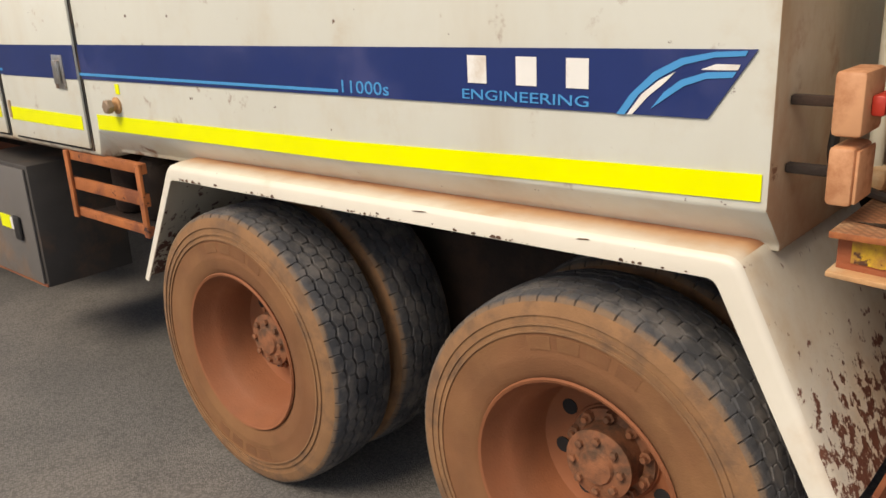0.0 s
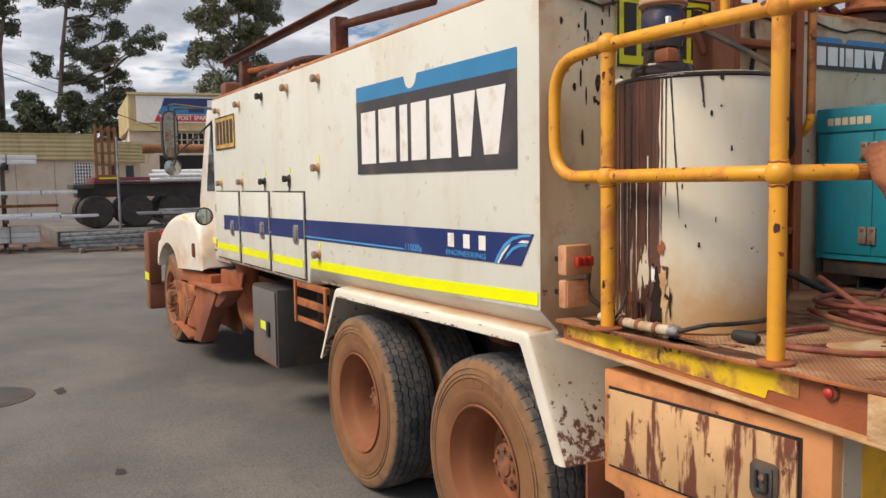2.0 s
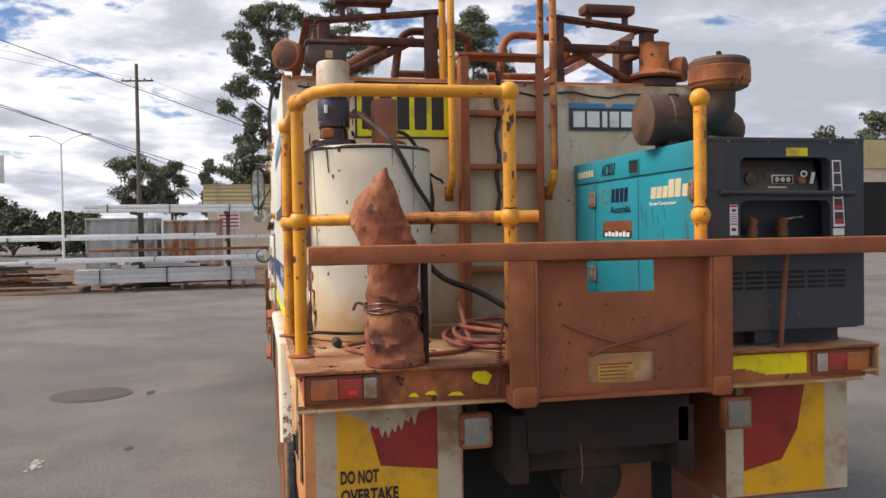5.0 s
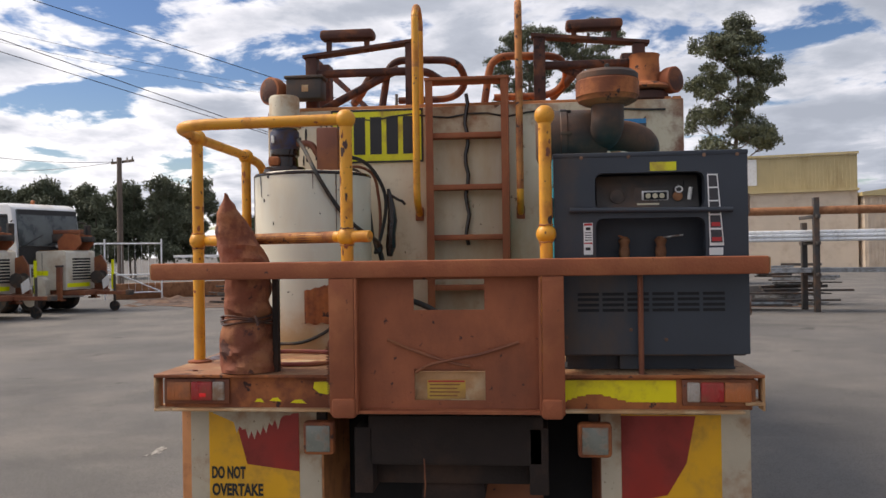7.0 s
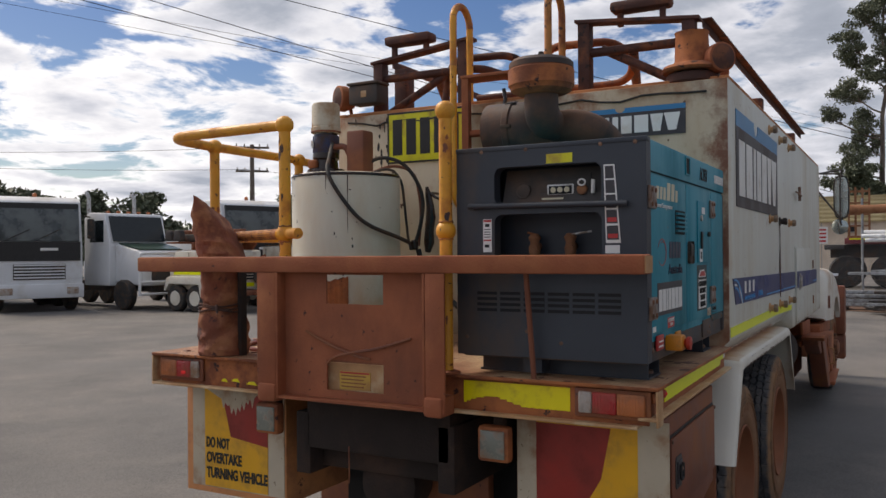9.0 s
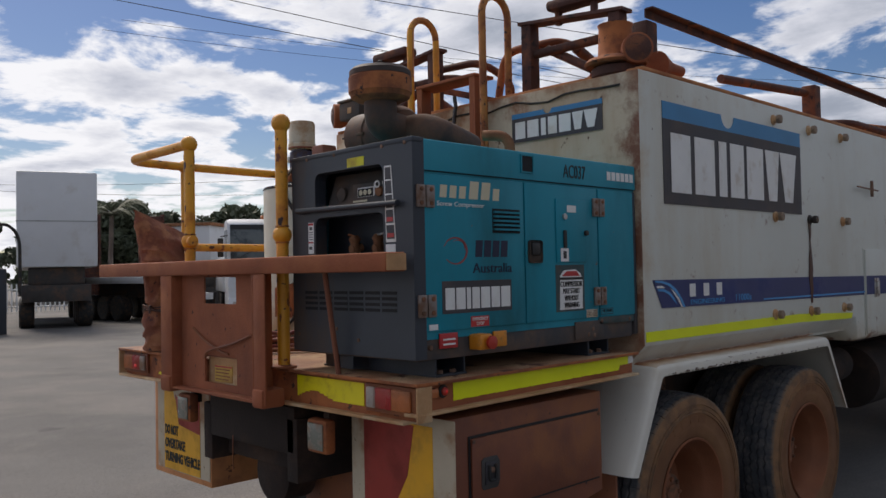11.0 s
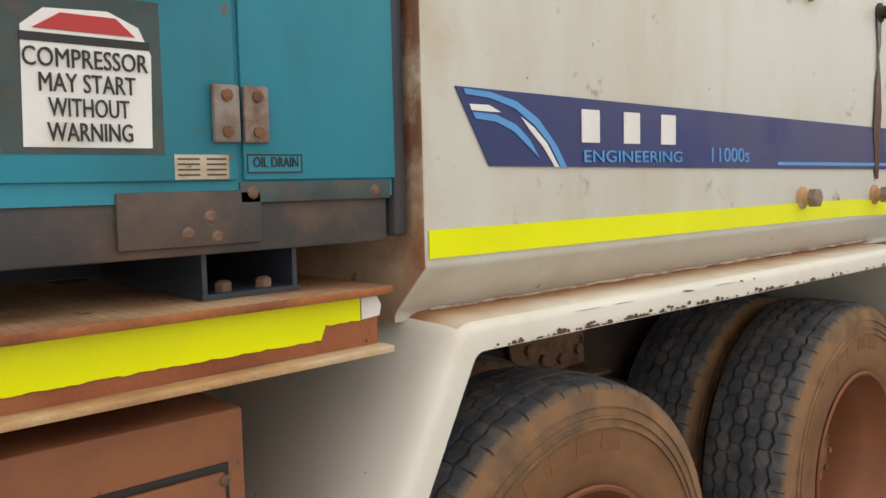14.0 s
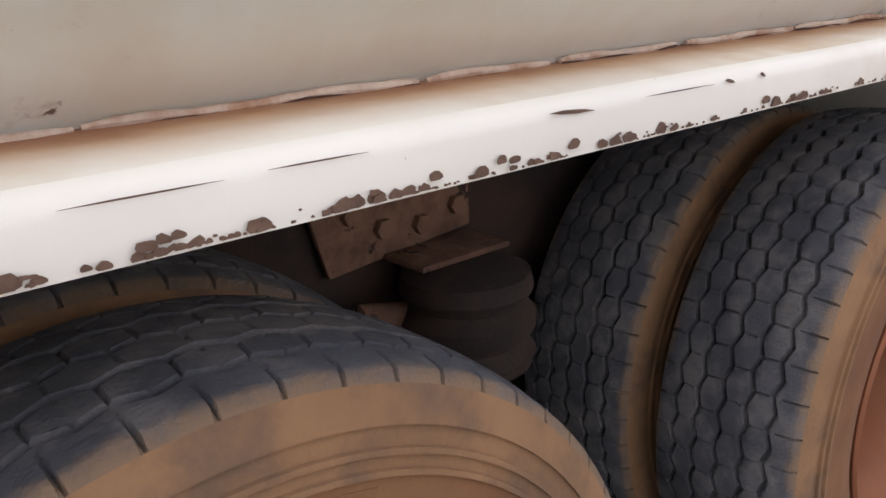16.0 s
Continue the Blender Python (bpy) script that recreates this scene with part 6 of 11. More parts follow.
# oil splashes on the tank's rear face by the drum
rg = random.Random(21)
for k in range(46):
    y, z = rg.gauss(1.95, 0.13), rg.gauss(2.45, 0.18)
    if not (1.70 < y < 2.45 and 2.0 < z < 2.71):
        continue
    w, h = rg.uniform(0.003, 0.012), rg.uniform(0.008, 0.05)
    o = [(y + w * math.cos(t) * rg.uniform(0.6, 1.2), z + h * math.sin(t) * rg.uniform(0.7, 1.1)) for t in [2 * math.pi * j / 8 for j in range(8)]]
    part("oil_splash", sheet(o, "rear", rear_x(y) + 0.0015, 0.0012), M["oil_black"], tank)

# ---- tool boxes below the deck ----


def tool_box(y_face, o, door_key, side_key, door, outline, latch):
    """A deep box hung under the deck, its door on the truck's side, its back panel to the rear."""
    y_in = 2.335 if o < 0 else 3.54
    ya, yb = sorted((y_face, y_in))
    b = part("tool_box", prism(outline, "y", ya, yb, bevel=0.006), M[side_key], truck, "dusty steel tool box under the deck")
    f = y_face + o * 0.002
    part("door_seal", sheet([(x + (0.010 if x > 0 else -0.010), z + (0.010 if z > 1 else -0.010)) for x, z in door], "left" if o < 0 else "right", f, 0.003), M["black"], b)
    f += o * 0.003
    part("tool_box_door", prism(door, "y", *sorted((f, f + o * 0.010)), bevel=0.003), M[door_key], b, "mud-streaked steel door")
    f += o * 0.010
    lx0, lz0 = latch
    plate = [(lx0 + u * 0.105, lz0 + v * 0.125) for u, v in ((0.12, 0.0), (0.9, 0.0), (1.0, 0.1), (1.0, 0.92), (0.85, 1.0), (0.15, 1.0), (0.0, 0.82), (0.0, 0.2))]
    lp = part("latch_plate", prism(plate, "y", *sorted((f, f + o * 0.004)), bevel=0.0012), M["mesh_dark"], b, "worn dark latch plate")
    part("latch_frame", prism([(lx0 + 0.02, lz0 + 0.02), (lx0 + 0.088, lz0 + 0.02), (lx0 + 0.088, lz0 + 0.108), (lx0 + 0.02, lz0 + 0.108)], "y", *sorted((f + o * 0.004, f + o * 0.010)), bevel=0.002), M["sign_grey"], lp)
    part("latch_handle", tube(bend([(lx0 + 0.035, f + o * 0.016, lz0 + 0.095), (lx0 + 0.035, f + o * 0.016, lz0 + 0.035), (lx0 + 0.072, f + o * 0.016, lz0 + 0.035), (lx0 + 0.072, f + o * 0.016, lz0 + 0.095)], 0.012), 0.006, 8), M["rubber"], lp)
    part("key_barrel", lathe([(0.011, 0.0), (0.011, o * 0.008), (0.006, o * 0.010)], (lx0 + 0.054, f + o * 0.010, lz0 + 0.075), "y", 10), M["bolt"], lp)
    for x in (-0.148, 0.675):
        part("rivet", lathe([(0.008, 0), (0.008, o * 0.004), (0.0, o * 0.006)], (x, f, 1.095), "y", 8), M["bolt"], b)
    return b


lb = tool_box(1.682, -1, "box_door", "box_cream", [(-0.150, 0.830), (0.683, 0.848), (0.683, 1.142), (-0.150, 1.122)],
              [(-0.19, 1.193), (0.79, 1.193), (0.79, 0.628), (-0.07, 0.628), (-0.07, 0.748), (-0.19, 0.748)], (0.518, 0.925))
rb = tool_box(4.133, 1, "steel_brown", "steel_brown", [(-0.150, 0.812), (0.683, 0.812), (0.683, 1.106), (-0.150, 1.106)],
              [(-0.19, 1.193), (0.79, 1.193), (0.79, 0.645), (0.10, 0.645), (0.02, 0.72), (-0.19, 0.74)], (0.53, 0.90))
BX = 0.794


def warning_sign(y0, y1, parent, flip):
    """The rear marker: an amber panel with a dark red field, torn along its top, and a three-line warning."""
    back = part("rear_panel_sheet", box(0.7905, BX, y0 - 0.085, y1 + 0.10 if not flip else y1 + 0.12, 0.66, 1.19), M["box_rear"], parent, "weathered back panel")
    s = part("warning_sign", sheet(rect(y0, y1, 0.665, 1.155), "rear", BX, 0.002), M["sign_yellow"], parent, "amber and red marker sign with black warning words" if not flip else "scuffed amber and red marker sign")
    rg = random.Random(5)
    top = []
    if not flip:
        n = 22
        for k in range(n + 1):
            u = k / n
            top.append((y0 + 0.115 + (y1 - y0 - 0.115) * u, 1.155 - 0.085 * max(0, 1 - abs(u - 0.3) * 2.0) - (0.045 if k % 2 and u < 0.75 else 0.0) * rg.uniform(0.3, 1.0) - rg.uniform(0, 0.012)))
        o = [(y0 + 0.115, 1.154), (y1, 1.154), (y1, 0.895), (y0 + 0.175, 0.925)]
        top = [(y0 + 0.02, 1.152)] + top
        part("torn_edge", strip(top, [(a, 1.157) for a, _ in top], "rear", BX + 0.0035, 0.001), M["box_rear"], s)
    else:
        o = [(y0, 1.15), (y0 + 0.31, 1.15), (y0 + 0.27, 0.95), (y0 + 0.19, 0.815), (y0, 0.775)]
    part("red_field", sheet(o, "rear", BX + 0.002, 0.0012), M["sign_red"], s)
    for k, (text, width) in enumerate(() if flip else (("DO NOT", 0.155), ("OVERTAKE", 0.235), ("TURNING VEHICLE", 0.40))):
        m = Matrix.Translation((BX + 0.004, y0 + 0.012, 0.862 - k * 0.076)) @ facing("rear")
        words("warning_text", text, 0.072, M["black"], s, m, width, "black words " + text, 0.0026)
    return s


warning_sign(1.812, 2.225, lb, False)
warning_sign(3.63, 4.045, rb, True)


def reverse_lamp(y0, y1, z0, z1):
    b = part("reverse_lamp", box(0.90, 0.955, y0, y1, z0, z1, 0.016), M["orange_dust"], truck, "square reversing lamp in a dusty orange housing")
    part("lens", box(0.955, 0.962, y0 + 0.016, y1 - 0.016, z0 + 0.016, z1 - 0.016, 0.004), M["lamp_glass"], b)
    part("stalk", box(0.86, 0.90, (y0 + y1) / 2 - 0.02, (y0 + y1) / 2 + 0.02, z1 - 0.05, 1.20), M["chassis"], b)


reverse_lamp(2.285, 2.42, 1.005, 1.148)
reverse_lamp(3.44, 3.578, 1.005, 1.148)
part("tow_bar", box(0.60, 0.92, 2.56, 3.30, 0.96, 1.17, 0.01), M["chassis"], truck, "dark rear cross member")
part("rear_flap", prism([(2.86, 1.05), (3.30, 1.05), (3.30, 0.60), (3.24, 0.53), (2.92, 0.53), (2.86, 0.58)], "x", 0.50, 0.56, bevel=0.01), M["steel_brown"], truck, "dusty brown hanging flap")
part("tow_hitch", lathe([(0.10, -0.10), (0.14, -0.08), (0.14, 0.08), (0.10, 0.10)], (0.70, MID, 0.80), "x", 20), M["chassis"], truck)
part("hanging_wire", tube([(0.93, 2.80, 0.99), (0.935, 2.805, 0.88), (0.93, 2.80, 0.83)], 0.003, 6), M["steel_brown"], truck)

# ---- cab and nose ----
cab_bm = prism([(-6.02, 1.12), (-6.02, 2.70), (-6.3, 2.78), (-6.75, 2.74), (-7.12, 1.78), (-7.2, 1.70), (-7.2, 1.12)], "y", 1.80, 4.02, bevel=0.05)
cab = part("cab", cab_bm, M["hood"], truck, "white dusty day cab")
for o, y in ((-1, 1.80), (1, 4.02)):
    s = "left" if o < 0 else "right"
    part("side_window", sheet([(-6.14, 1.86), (-6.14, 2.55), (-6.55, 2.57), (-6.78, 1.98), (-6.80, 1.86)], s, y + o * 0.002, 0.004), M["glass"], cab, "dark cab window")
    part("door_line", sheet(rect(-6.95, -6.06, 1.23, 1.25), s, y + o * 0.001, 0.003), M["rubber"], cab)
    part("cab_handle", box(-6.22, -6.10, *sorted((y, y + o * 0.03)), 1.48, 1.70, 0.01), M["rubber"], cab)
    part("tape_strip", sheet(rect(-6.95, -6.05, 1.31, 1.37), s, y + o * 0.002, 0.002), M["hivis"], cab)
    part("cab_corner_post", box(-6.02, -5.962, *sorted((y - o * 0.02, y + o * 0.12)), 1.20, 2.70, 0.01), M["rim_edge"], cab)
part("windscreen", prism([(-6.78, 2.68), (-7.10, 1.83), (-7.108, 1.83), (-6.79, 2.68)], "y", 1.95, 3.87), M["glass"], cab)
part("roof_hump", prism([(-6.02, 2.70), (-6.02, 2.90), (-6.25, 2.92), (-6.7, 2.76), (-6.7, 2.70)], "y", 2.2, 3.6, bevel=0.03), M["rim_edge"], cab)
part("cab_lamp", box(-6.45, -6.25, 1.88, 2.06, 2.80, 2.96, 0.03), M["steel_brown"], cab, "dusty roof lamp")


def hood():
    bm = bmesh.new()
    rows = []
    for x, zt, half in ((-7.18, 1.66, 0.98), (-7.8, 1.60, 0.92), (-8.4, 1.52, 0.85), (-8.85, 1.42, 0.80), (-9.0, 1.25, 0.78)):
        ring = []
        for k in range(9):
            a = math.pi * k / 8
            ring.append(bm.verts.new((x, MID - half * math.cos(a) * 1.0, 1.15 + (zt - 1.15) * min(1, math.sin(a) * 1.7))))
        ring += [bm.verts.new((x, MID + half, 0.95)), bm.verts.new((x, MID - half, 0.95))]
        rows.append(ring)
    for a, b in zip(rows, rows[1:]):
        for k in range(11):
            bm.faces.new((a[k], a[(k + 1) % 11], b[(k + 1) % 11], b[k]))
    bm.faces.new(rows[0]); bm.faces.new(rows[-1][::-1])
    return part("bonnet", bm, M["hood"], truck, "white dusty bonnet")


bon = hood()


def fender(o, y_out, y_in):
    """A front guard: a shell that rounds over the wheel, open below."""
    bm = bmesh.new()
    path = [(-6.50, 1.06), (-6.62, 1.36), (-6.85, 1.58), (-7.5, 1.61), (-8.10, 1.55), (-8.58, 1.40), (-8.86, 1.20), (-8.95, 0.98)]
    arch = [(-7.72, 0.96), (-7.78, 1.04), (-7.90, 1.14), (-8.15, 1.22), (-8.42, 1.21), (-8.66, 1.12), (-8.84, 1.0), (-8.88, 0.90)]
    def sweep(pts, n=5):
        """A smooth curve through the points."""
        out = []
        for k in range(len(pts) - 1):
            p0, p1, p2, p3 = (Vector(pts[max(0, min(len(pts) - 1, k + j))]) for j in (-1, 0, 1, 2))
            for j in range(n):
                u = j / n
                out.append(0.5 * (2 * p1 + (p2 - p0) * u + (2 * p0 - 5 * p1 + 4 * p2 - p3) * u * u + (3 * p1 - p0 - 3 * p2 + p3) * u ** 3))
        return out + [Vector(pts[-1])]
    path, arch = sweep(path), sweep(arch)
    last = len(path) - 1
    shoulder = [[bm.verts.new((x, y_out - o * (0.13 * (1 - math.sin(a))), z - (0.10 if z > 1.25 else 0.03) * (1 - math.cos(a)))) for x, z in path] for a in [math.pi / 2 * j / 5 for j in range(6)]]
    o_t = shoulder[0]
    o_s = shoulder[-1]
    o_a = [bm.verts.new((x, y_out, z)) for x, z in arch]
    i_t = [bm.verts.new((x, y_in, z + 0.01)) for x, z in path]
    i_a = [bm.verts.new((x, y_in, z)) for x, z in arch]
    for k in range(last):
        bm.faces.new((i_t[k], i_t[k + 1], o_t[k + 1], o_t[k]))
        for ra, rb in zip(shoulder, shoulder[1:]):
            bm.faces.new((ra[k], ra[k + 1], rb[k + 1], rb[k]))
        bm.faces.new((o_s[k], o_s[k + 1], o_a[k + 1], o_a[k]))
        bm.faces.new((o_a[k], o_a[k + 1], i_a[k + 1], i_a[k]))
    for k in (0, last):
        bm.faces.new([i_t[k]] + [row[k] for row in shoulder] + [o_a[k], i_a[k]])
    f = part("front_fender", bm, M["hood"], truck, "white front fender stained with red dust")
    part("side_marker", box(-6.89, -6.81, *sorted((y_out - o * 0.01, y_out + o * 0.018)), 1.15, 1.30, 0.03), M["steel_brown"], f, "dusty oval side marker")
    part("head_lamp_side", box(-8.86, -8.78, *sorted((y_out - o * 0.10, y_out - o * 0.02)), 1.28, 1.36, 0.015), M["lens_red"], f)


fender(-1, 1.645, 2.15)
fender(1, 4.171, 3.67)
# steps
for o, y0 in ((-1, 1.64), (1, 4.175)):
    def wide(d0, d1):
        return sorted((y0 - o * d0, y0 - o * d1))
    st = part("cab_step", prism([(-8.06, 0.80), (-8.06, 0.95), (-6.40, 0.99), (-6.40, 0.86)], "y", *wide(0.06, 0.42), bevel=0.012), M["steel_dust"], truck, "red dusty folded-plate cab step")
    part("fairing", prism([(-7.98, 0.80), (-7.05, 0.82), (-6.95, 0.72), (-7.60, 0.30), (-7.76, 0.28)], "y", *wide(0.02, 0.05), bevel=0.006), M["orange_dust"], st, "orange dusty step fairing")
    part("upper_tread", prism([(-7.02, 0.855), (-7.02, 0.875), (-5.66, 0.935), (-5.60, 0.915), (-5.66, 0.880)], "y", *wide(-0.04, 0.18), bevel=0.008), M["steel_dust"], st)
    part("tread_riser", prism([(-6.40, 0.90), (-5.64, 0.935), (-5.57, 1.075), (-6.38, 1.055)], "y", *wide(0.16, 0.19), bevel=0.008), M["steel_dust"], st)
    part("tread_end", prism([(-6.05, 0.90), (-5.62, 0.92), (-5.70, 0.83), (-6.02, 0.70), (-6.20, 0.72)], "y", *wide(0.02, 0.17), bevel=0.010), M["steel_brown"], st)
    part("riser_panel", prism([(-6.88, 0.860), (-6.20, 0.880), (-6.98, 0.34), (-7.50, 0.33)], "y", *wide(0.03, 0.06), bevel=0.006), M["steel_dust"], st)
    part("side_web", prism([(-6.22, 0.875), (-5.98, 0.84), (-6.72, 0.24), (-7.05, 0.22)], "y", *wide(0.0, 0.16), bevel=0.008), M["steel_brown"], st)
    part("foot_tread", prism([(-7.75, 0.315), (-7.75, 0.335), (-7.02, 0.265), (-7.02, 0.225)], "y", *wide(-0.05, 0.17), bevel=0.008), M["steel_dust"], st)
    part("grab_handle", tube(bend([(-7.12, y0 - o * 0.02, 0.66), (-7.12, y0 + o * 0.03, 0.65), (-7.24, y0 + o * 0.03, 0.46), (-7.24, y0 - o * 0.02, 0.45)], 0.02), 0.008, 8), M["dust_cream"], st)
    part("back_plate", box(-7.6, -6.5, *wide(0.37, 0.40), 0.33, 0.845), M["steel_brown"], st)
    part("amber_strip", box(-6.20, -5.82, *wide(0.20, 0.22), 0.79, 0.845, 0.006), M["lens_amber"], st)
    part("strip_bracket", box(-6.30, -5.95, *wide(0.22, 0.40), 0.80, 0.835, 0.004), M["steel_brown"], st)
bull = part("bull_bar", box(-9.62, -9.40, 1.60, 4.21, 0.26, 0.62, 0.03), M["steel_brown"], truck, "brown dusty steel bull bar")
for y in (1.60, 4.05):
    part("bull_bar_end", prism([(-9.64, 0.62), (-9.64, 1.28), (-9.5, 1.32), (-9.30, 1.32), (-9.34, 0.62)], "y", y, y + 0.16, bevel=0.02), M["steel_brown"], bull)
part("bull_bar_tube", tube([(-9.5, 1.70, 1.24), (-9.5, 4.11, 1.24)], 0.045, 12), M["steel_brown"], bull)
part("bull_bar_tube", tube([(-9.5, 1.70, 0.92), (-9.5, 4.11, 0.92)], 0.045, 12), M["steel_brown"], bull)
part("tape_strip", box(-9.62, -9.34, 1.594, 1.599, 0.66, 0.76), M["hivis"], bull)
part("radiator_grille", box(-9.06, -9.0, 2.3, 3.5, 0.80, 1.30, 0.01), M["dark"], truck)
for y, o in ((1.52, -1), (4.30, 1)):
    def oval(hw, hh, zc, n=28):
        o2 = []
        for k in range(n):
            q = 2 * math.pi * k / n
            ca, sa = math.cos(q), math.sin(q)
            o2.append((y + hw * math.copysign(abs(ca) ** 0.55, ca), zc + hh * math.copysign(abs(sa) ** 0.55, sa)))
        return o2
    mr = part("door_mirror", prism(oval(0.088, 0.265, 2.475), "x", -7.30, -7.22, bevel=0.012), M["rubber"], truck, "tall rounded door mirror on tube arms")
    part("glass", prism(oval(0.074, 0.245, 2.475), "x", -7.219, -7.215), M["mirror"], mr)
    part("round_mirror", lathe([(0.0, 0.02), (0.07, 0.012), (0.095, 0.0), (0.09, -0.03), (0.03, -0.05)][::-1], (-7.25, y + o * -0.02, 2.12), "x", 20), M["mirror"], mr)
    yi = 1.80 if o < 0 else 4.02
    part("arm", tube(bend([(-6.10, yi, 2.66), (-6.9, y + o * 0.02, 2.78), (-7.28, y, 2.80), (-7.28, y, 2.74)], 0.06), 0.011, 8), M["mesh_dark"], mr)
    part("arm", tube([(-6.10, yi, 2.64), (-7.27, y, 2.20)], 0.011, 8), M["mesh_dark"], mr)
    part("arm", tube(bend([(-6.3, yi, 2.70), (-7.0, y, 2.74), (-7.0, y, 2.16), (-7.27, y, 2.14)], 0.06), 0.010, 8), M["mesh_dark"], mr)
part("fender_mirror", lathe([(0.02, -0.06), (0.075, -0.035), (0.09, 0.015), (0.082, 0.022), (0.0, 0.024)], (-6.05, 1.57, 1.615), "x", 20), M["black"], truck, "round black spot mirror")
part("spot_mirror_glass", lathe([(0.076, 0.022), (0.05, 0.028), (0.0, 0.030)], (-6.05, 1.57, 1.615), "x", 20, cap=False), M["mirror"], truck)
part("bonnet_tape", sheet([(-7.4, 1.50), (-7.15, 1.48), (-7.15, 1.56), (-7.4, 1.58)], "left", 1.658, 0.002), M["hivis"], truck)

# ---- things that stand on the deck ----


def compressor():
    x0, x1, y0, y1 = -0.519, 0.952, 3.357, 4.130
    c = thing("air_compressor", (0.2, 3.74, DZ), "teal and charcoal screw compressor in a steel canopy on the deck", "compressor")
    part("base_frame", box(x0 + 0.03, x1 - 0.015, y0 + 0.02, y1 - 0.012, 1.422, 1.528, 0.006), M["charcoal_dusty"], c)
    for x in (0.74, -0.235):
        ft = part("skid_foot", box(x - 0.085, x + 0.085, y0 + 0.04, y1 - 0.03, DZ + 0.001, DZ + 0.009), M["charcoal"], c)
        for xx in (x - 0.082, x + 0.074):
            part("foot_web", box(xx, xx + 0.008, y0 + 0.05, y1 - 0.035, DZ + 0.009, 1.422), M["charcoal"], ft)
        for xx in (x - 0.035, x + 0.035):
            part("bolt", lathe([(0.014, 0), (0.014, 0.012), (0.008, 0.016)], (xx, y1 - 0.06, DZ + 0.009), "z", 6), M["bolt"], ft)
    # the canopy's shell runs on past its inner wall to the rear end
    shell = box(x0, x1 - 0.18, y0 + 0.004, y1 - 0.008, 1.50, 2.130)
    for a, b in ((y0 + 0.004, y0 + 0.03), (y1 - 0.034, y1 - 0.008)):
        add_box(shell, x1 - 0.18, x1 - 0.058, a, b, 1.50, 2.130)
    bmesh.ops.remove_doubles(shell, verts=shell.verts[:], dist=0.0005)
    part("canopy", shell, M["teal"], c, "teal canopy")
    lid = part("lid", prism([(y0 - 0.002, 2.134), (y0 + 0.028, 2.134), (y0 + 0.028, 2.216), (y1 - 0.030, 2.216), (y1 - 0.030, 2.134), (y1, 2.134), (y1, 2.242), (y1 - 0.004, 2.249), (y1 - 0.012, 2.252), (y0 + 0.010, 2.252), (y0 + 0.002, 2.249), (y0 - 0.002, 2.242)], "x", x0 - 0.004, x1 - 0.0585), M["teal"], c, "teal lid with a dark seam below")
    part("lid_lining", box(x0 + 0.002, x1 - 0.19, y0 + 0.03, y1 - 0.032, 2.131, 2.215), M["dark"], lid)
    part("lid_seam", box(x0, x1 - 0.182, y0, y1 - 0.004, 2.130, 2.1335), M["dark"], c)
    for a, b in ((y0, y0 + 0.028), (y1 - 0.032, y1 - 0.004)):
        part("lid_seam", box(x1 - 0.1815, x1 - 0.059, a, b, 2.1302, 2.1337), M["dark"], c)
    part("sill_strip", box(x0 + 0.03, -0.205, y1 - 0.010, y1 - 0.003, 1.496, 1.527, 0.001), M["glue"], c, "dull teal strip below the door")
    part("front_corner", box(x0 - 0.006, x0 + 0.022, y0 + 0.01, y1 - 0.002, 1.43, 2.124, 0.006), M["charcoal"], c)
    for o, y in ((1, y1 - 0.008), (-1, y0 + 0.004)):
        side = "right" if o > 0 else "left"
        for a, b in ((0.326, 0.893), (-0.201, 0.316), (-0.500, -0.211)) if o > 0 else ((0.333, 0.925), (-0.205, 0.325), (-0.500, -0.215)):
            part("door", prism(rect(a, b, 1.530, 2.120), "y", *sorted((y, y + o * 0.007)), bevel=0.002), M["teal"], c)
        f = y + o * 0.007
        for x in (0.893, -0.206) if o > 0 else (0.885, -0.232):
            for z in (2.035, 1.626):
                hg = part("hinge", box(x - 0.045, x - 0.003, *sorted((f, f + o * 0.012)), z - 0.042, z + 0.042, 0.004), M["hinge"], c, "dull grey door hinge")
                part("leaf", box(x + 0.003, x + 0.045, *sorted((f, f + o * 0.012)), z - 0.042, z + 0.042, 0.004), M["hinge"], hg)
                for dx in (-0.025, 0.025):
                    for dz in (-0.026, 0.026):
                        part("screw", lathe([(0.009, 0), (0.009, o * 0.004), (0, o * 0.006)], (x + dx, f + o * 0.012, z + dz), "y", 8), M["hub"], hg)
        if o < 0:
            continue
        # louvre
        lv = part("louvre", sheet(rect(0.352, 0.520, 1.905, 2.003), side, f, 0.002), M["dark"], c)
        for k in range(5):
            z = 1.915 + k * 0.0175
            part("slat", box(0.355, 0.517, *sorted((f + o * 0.002, f + o * 0.012)), z, z + 0.008), M["teal"], lv)
        # door handle
        h = part("handle_recess", box(0.215, 0.302, *sorted((f, f + o * 0.006)), 1.782, 1.878, 0.012), M["rubber"], c)
        part("paddle", box(0.232, 0.286, *sorted((f + o * 0.006, f + o * 0.013)), 1.815, 1.868, 0.006), M["black"], h)
        # control hatch with its labels
        hatch = part("hatch", prism(rect(-0.108, 0.112, 1.783, 2.062), "y", f, f + 0.006, bevel=0.002), M["teal"], c)
        part("grip", box(0.045, 0.068, f + 0.006, f + 0.016, 1.845, 1.925, 0.006), M["black"], hatch)
        part("key_lock", lathe([(0.014, 0), (0.014, 0.008), (0.0, 0.01)], (0.055, f + 0.006, 1.985), "y", 14), M["chrome"], hatch)
        part("knob", lathe([(0.012, 0), (0.012, 0.012), (0.0, 0.014)], (-0.10, f + 0.006, 1.915), "y", 10), M["rubber"], hatch)
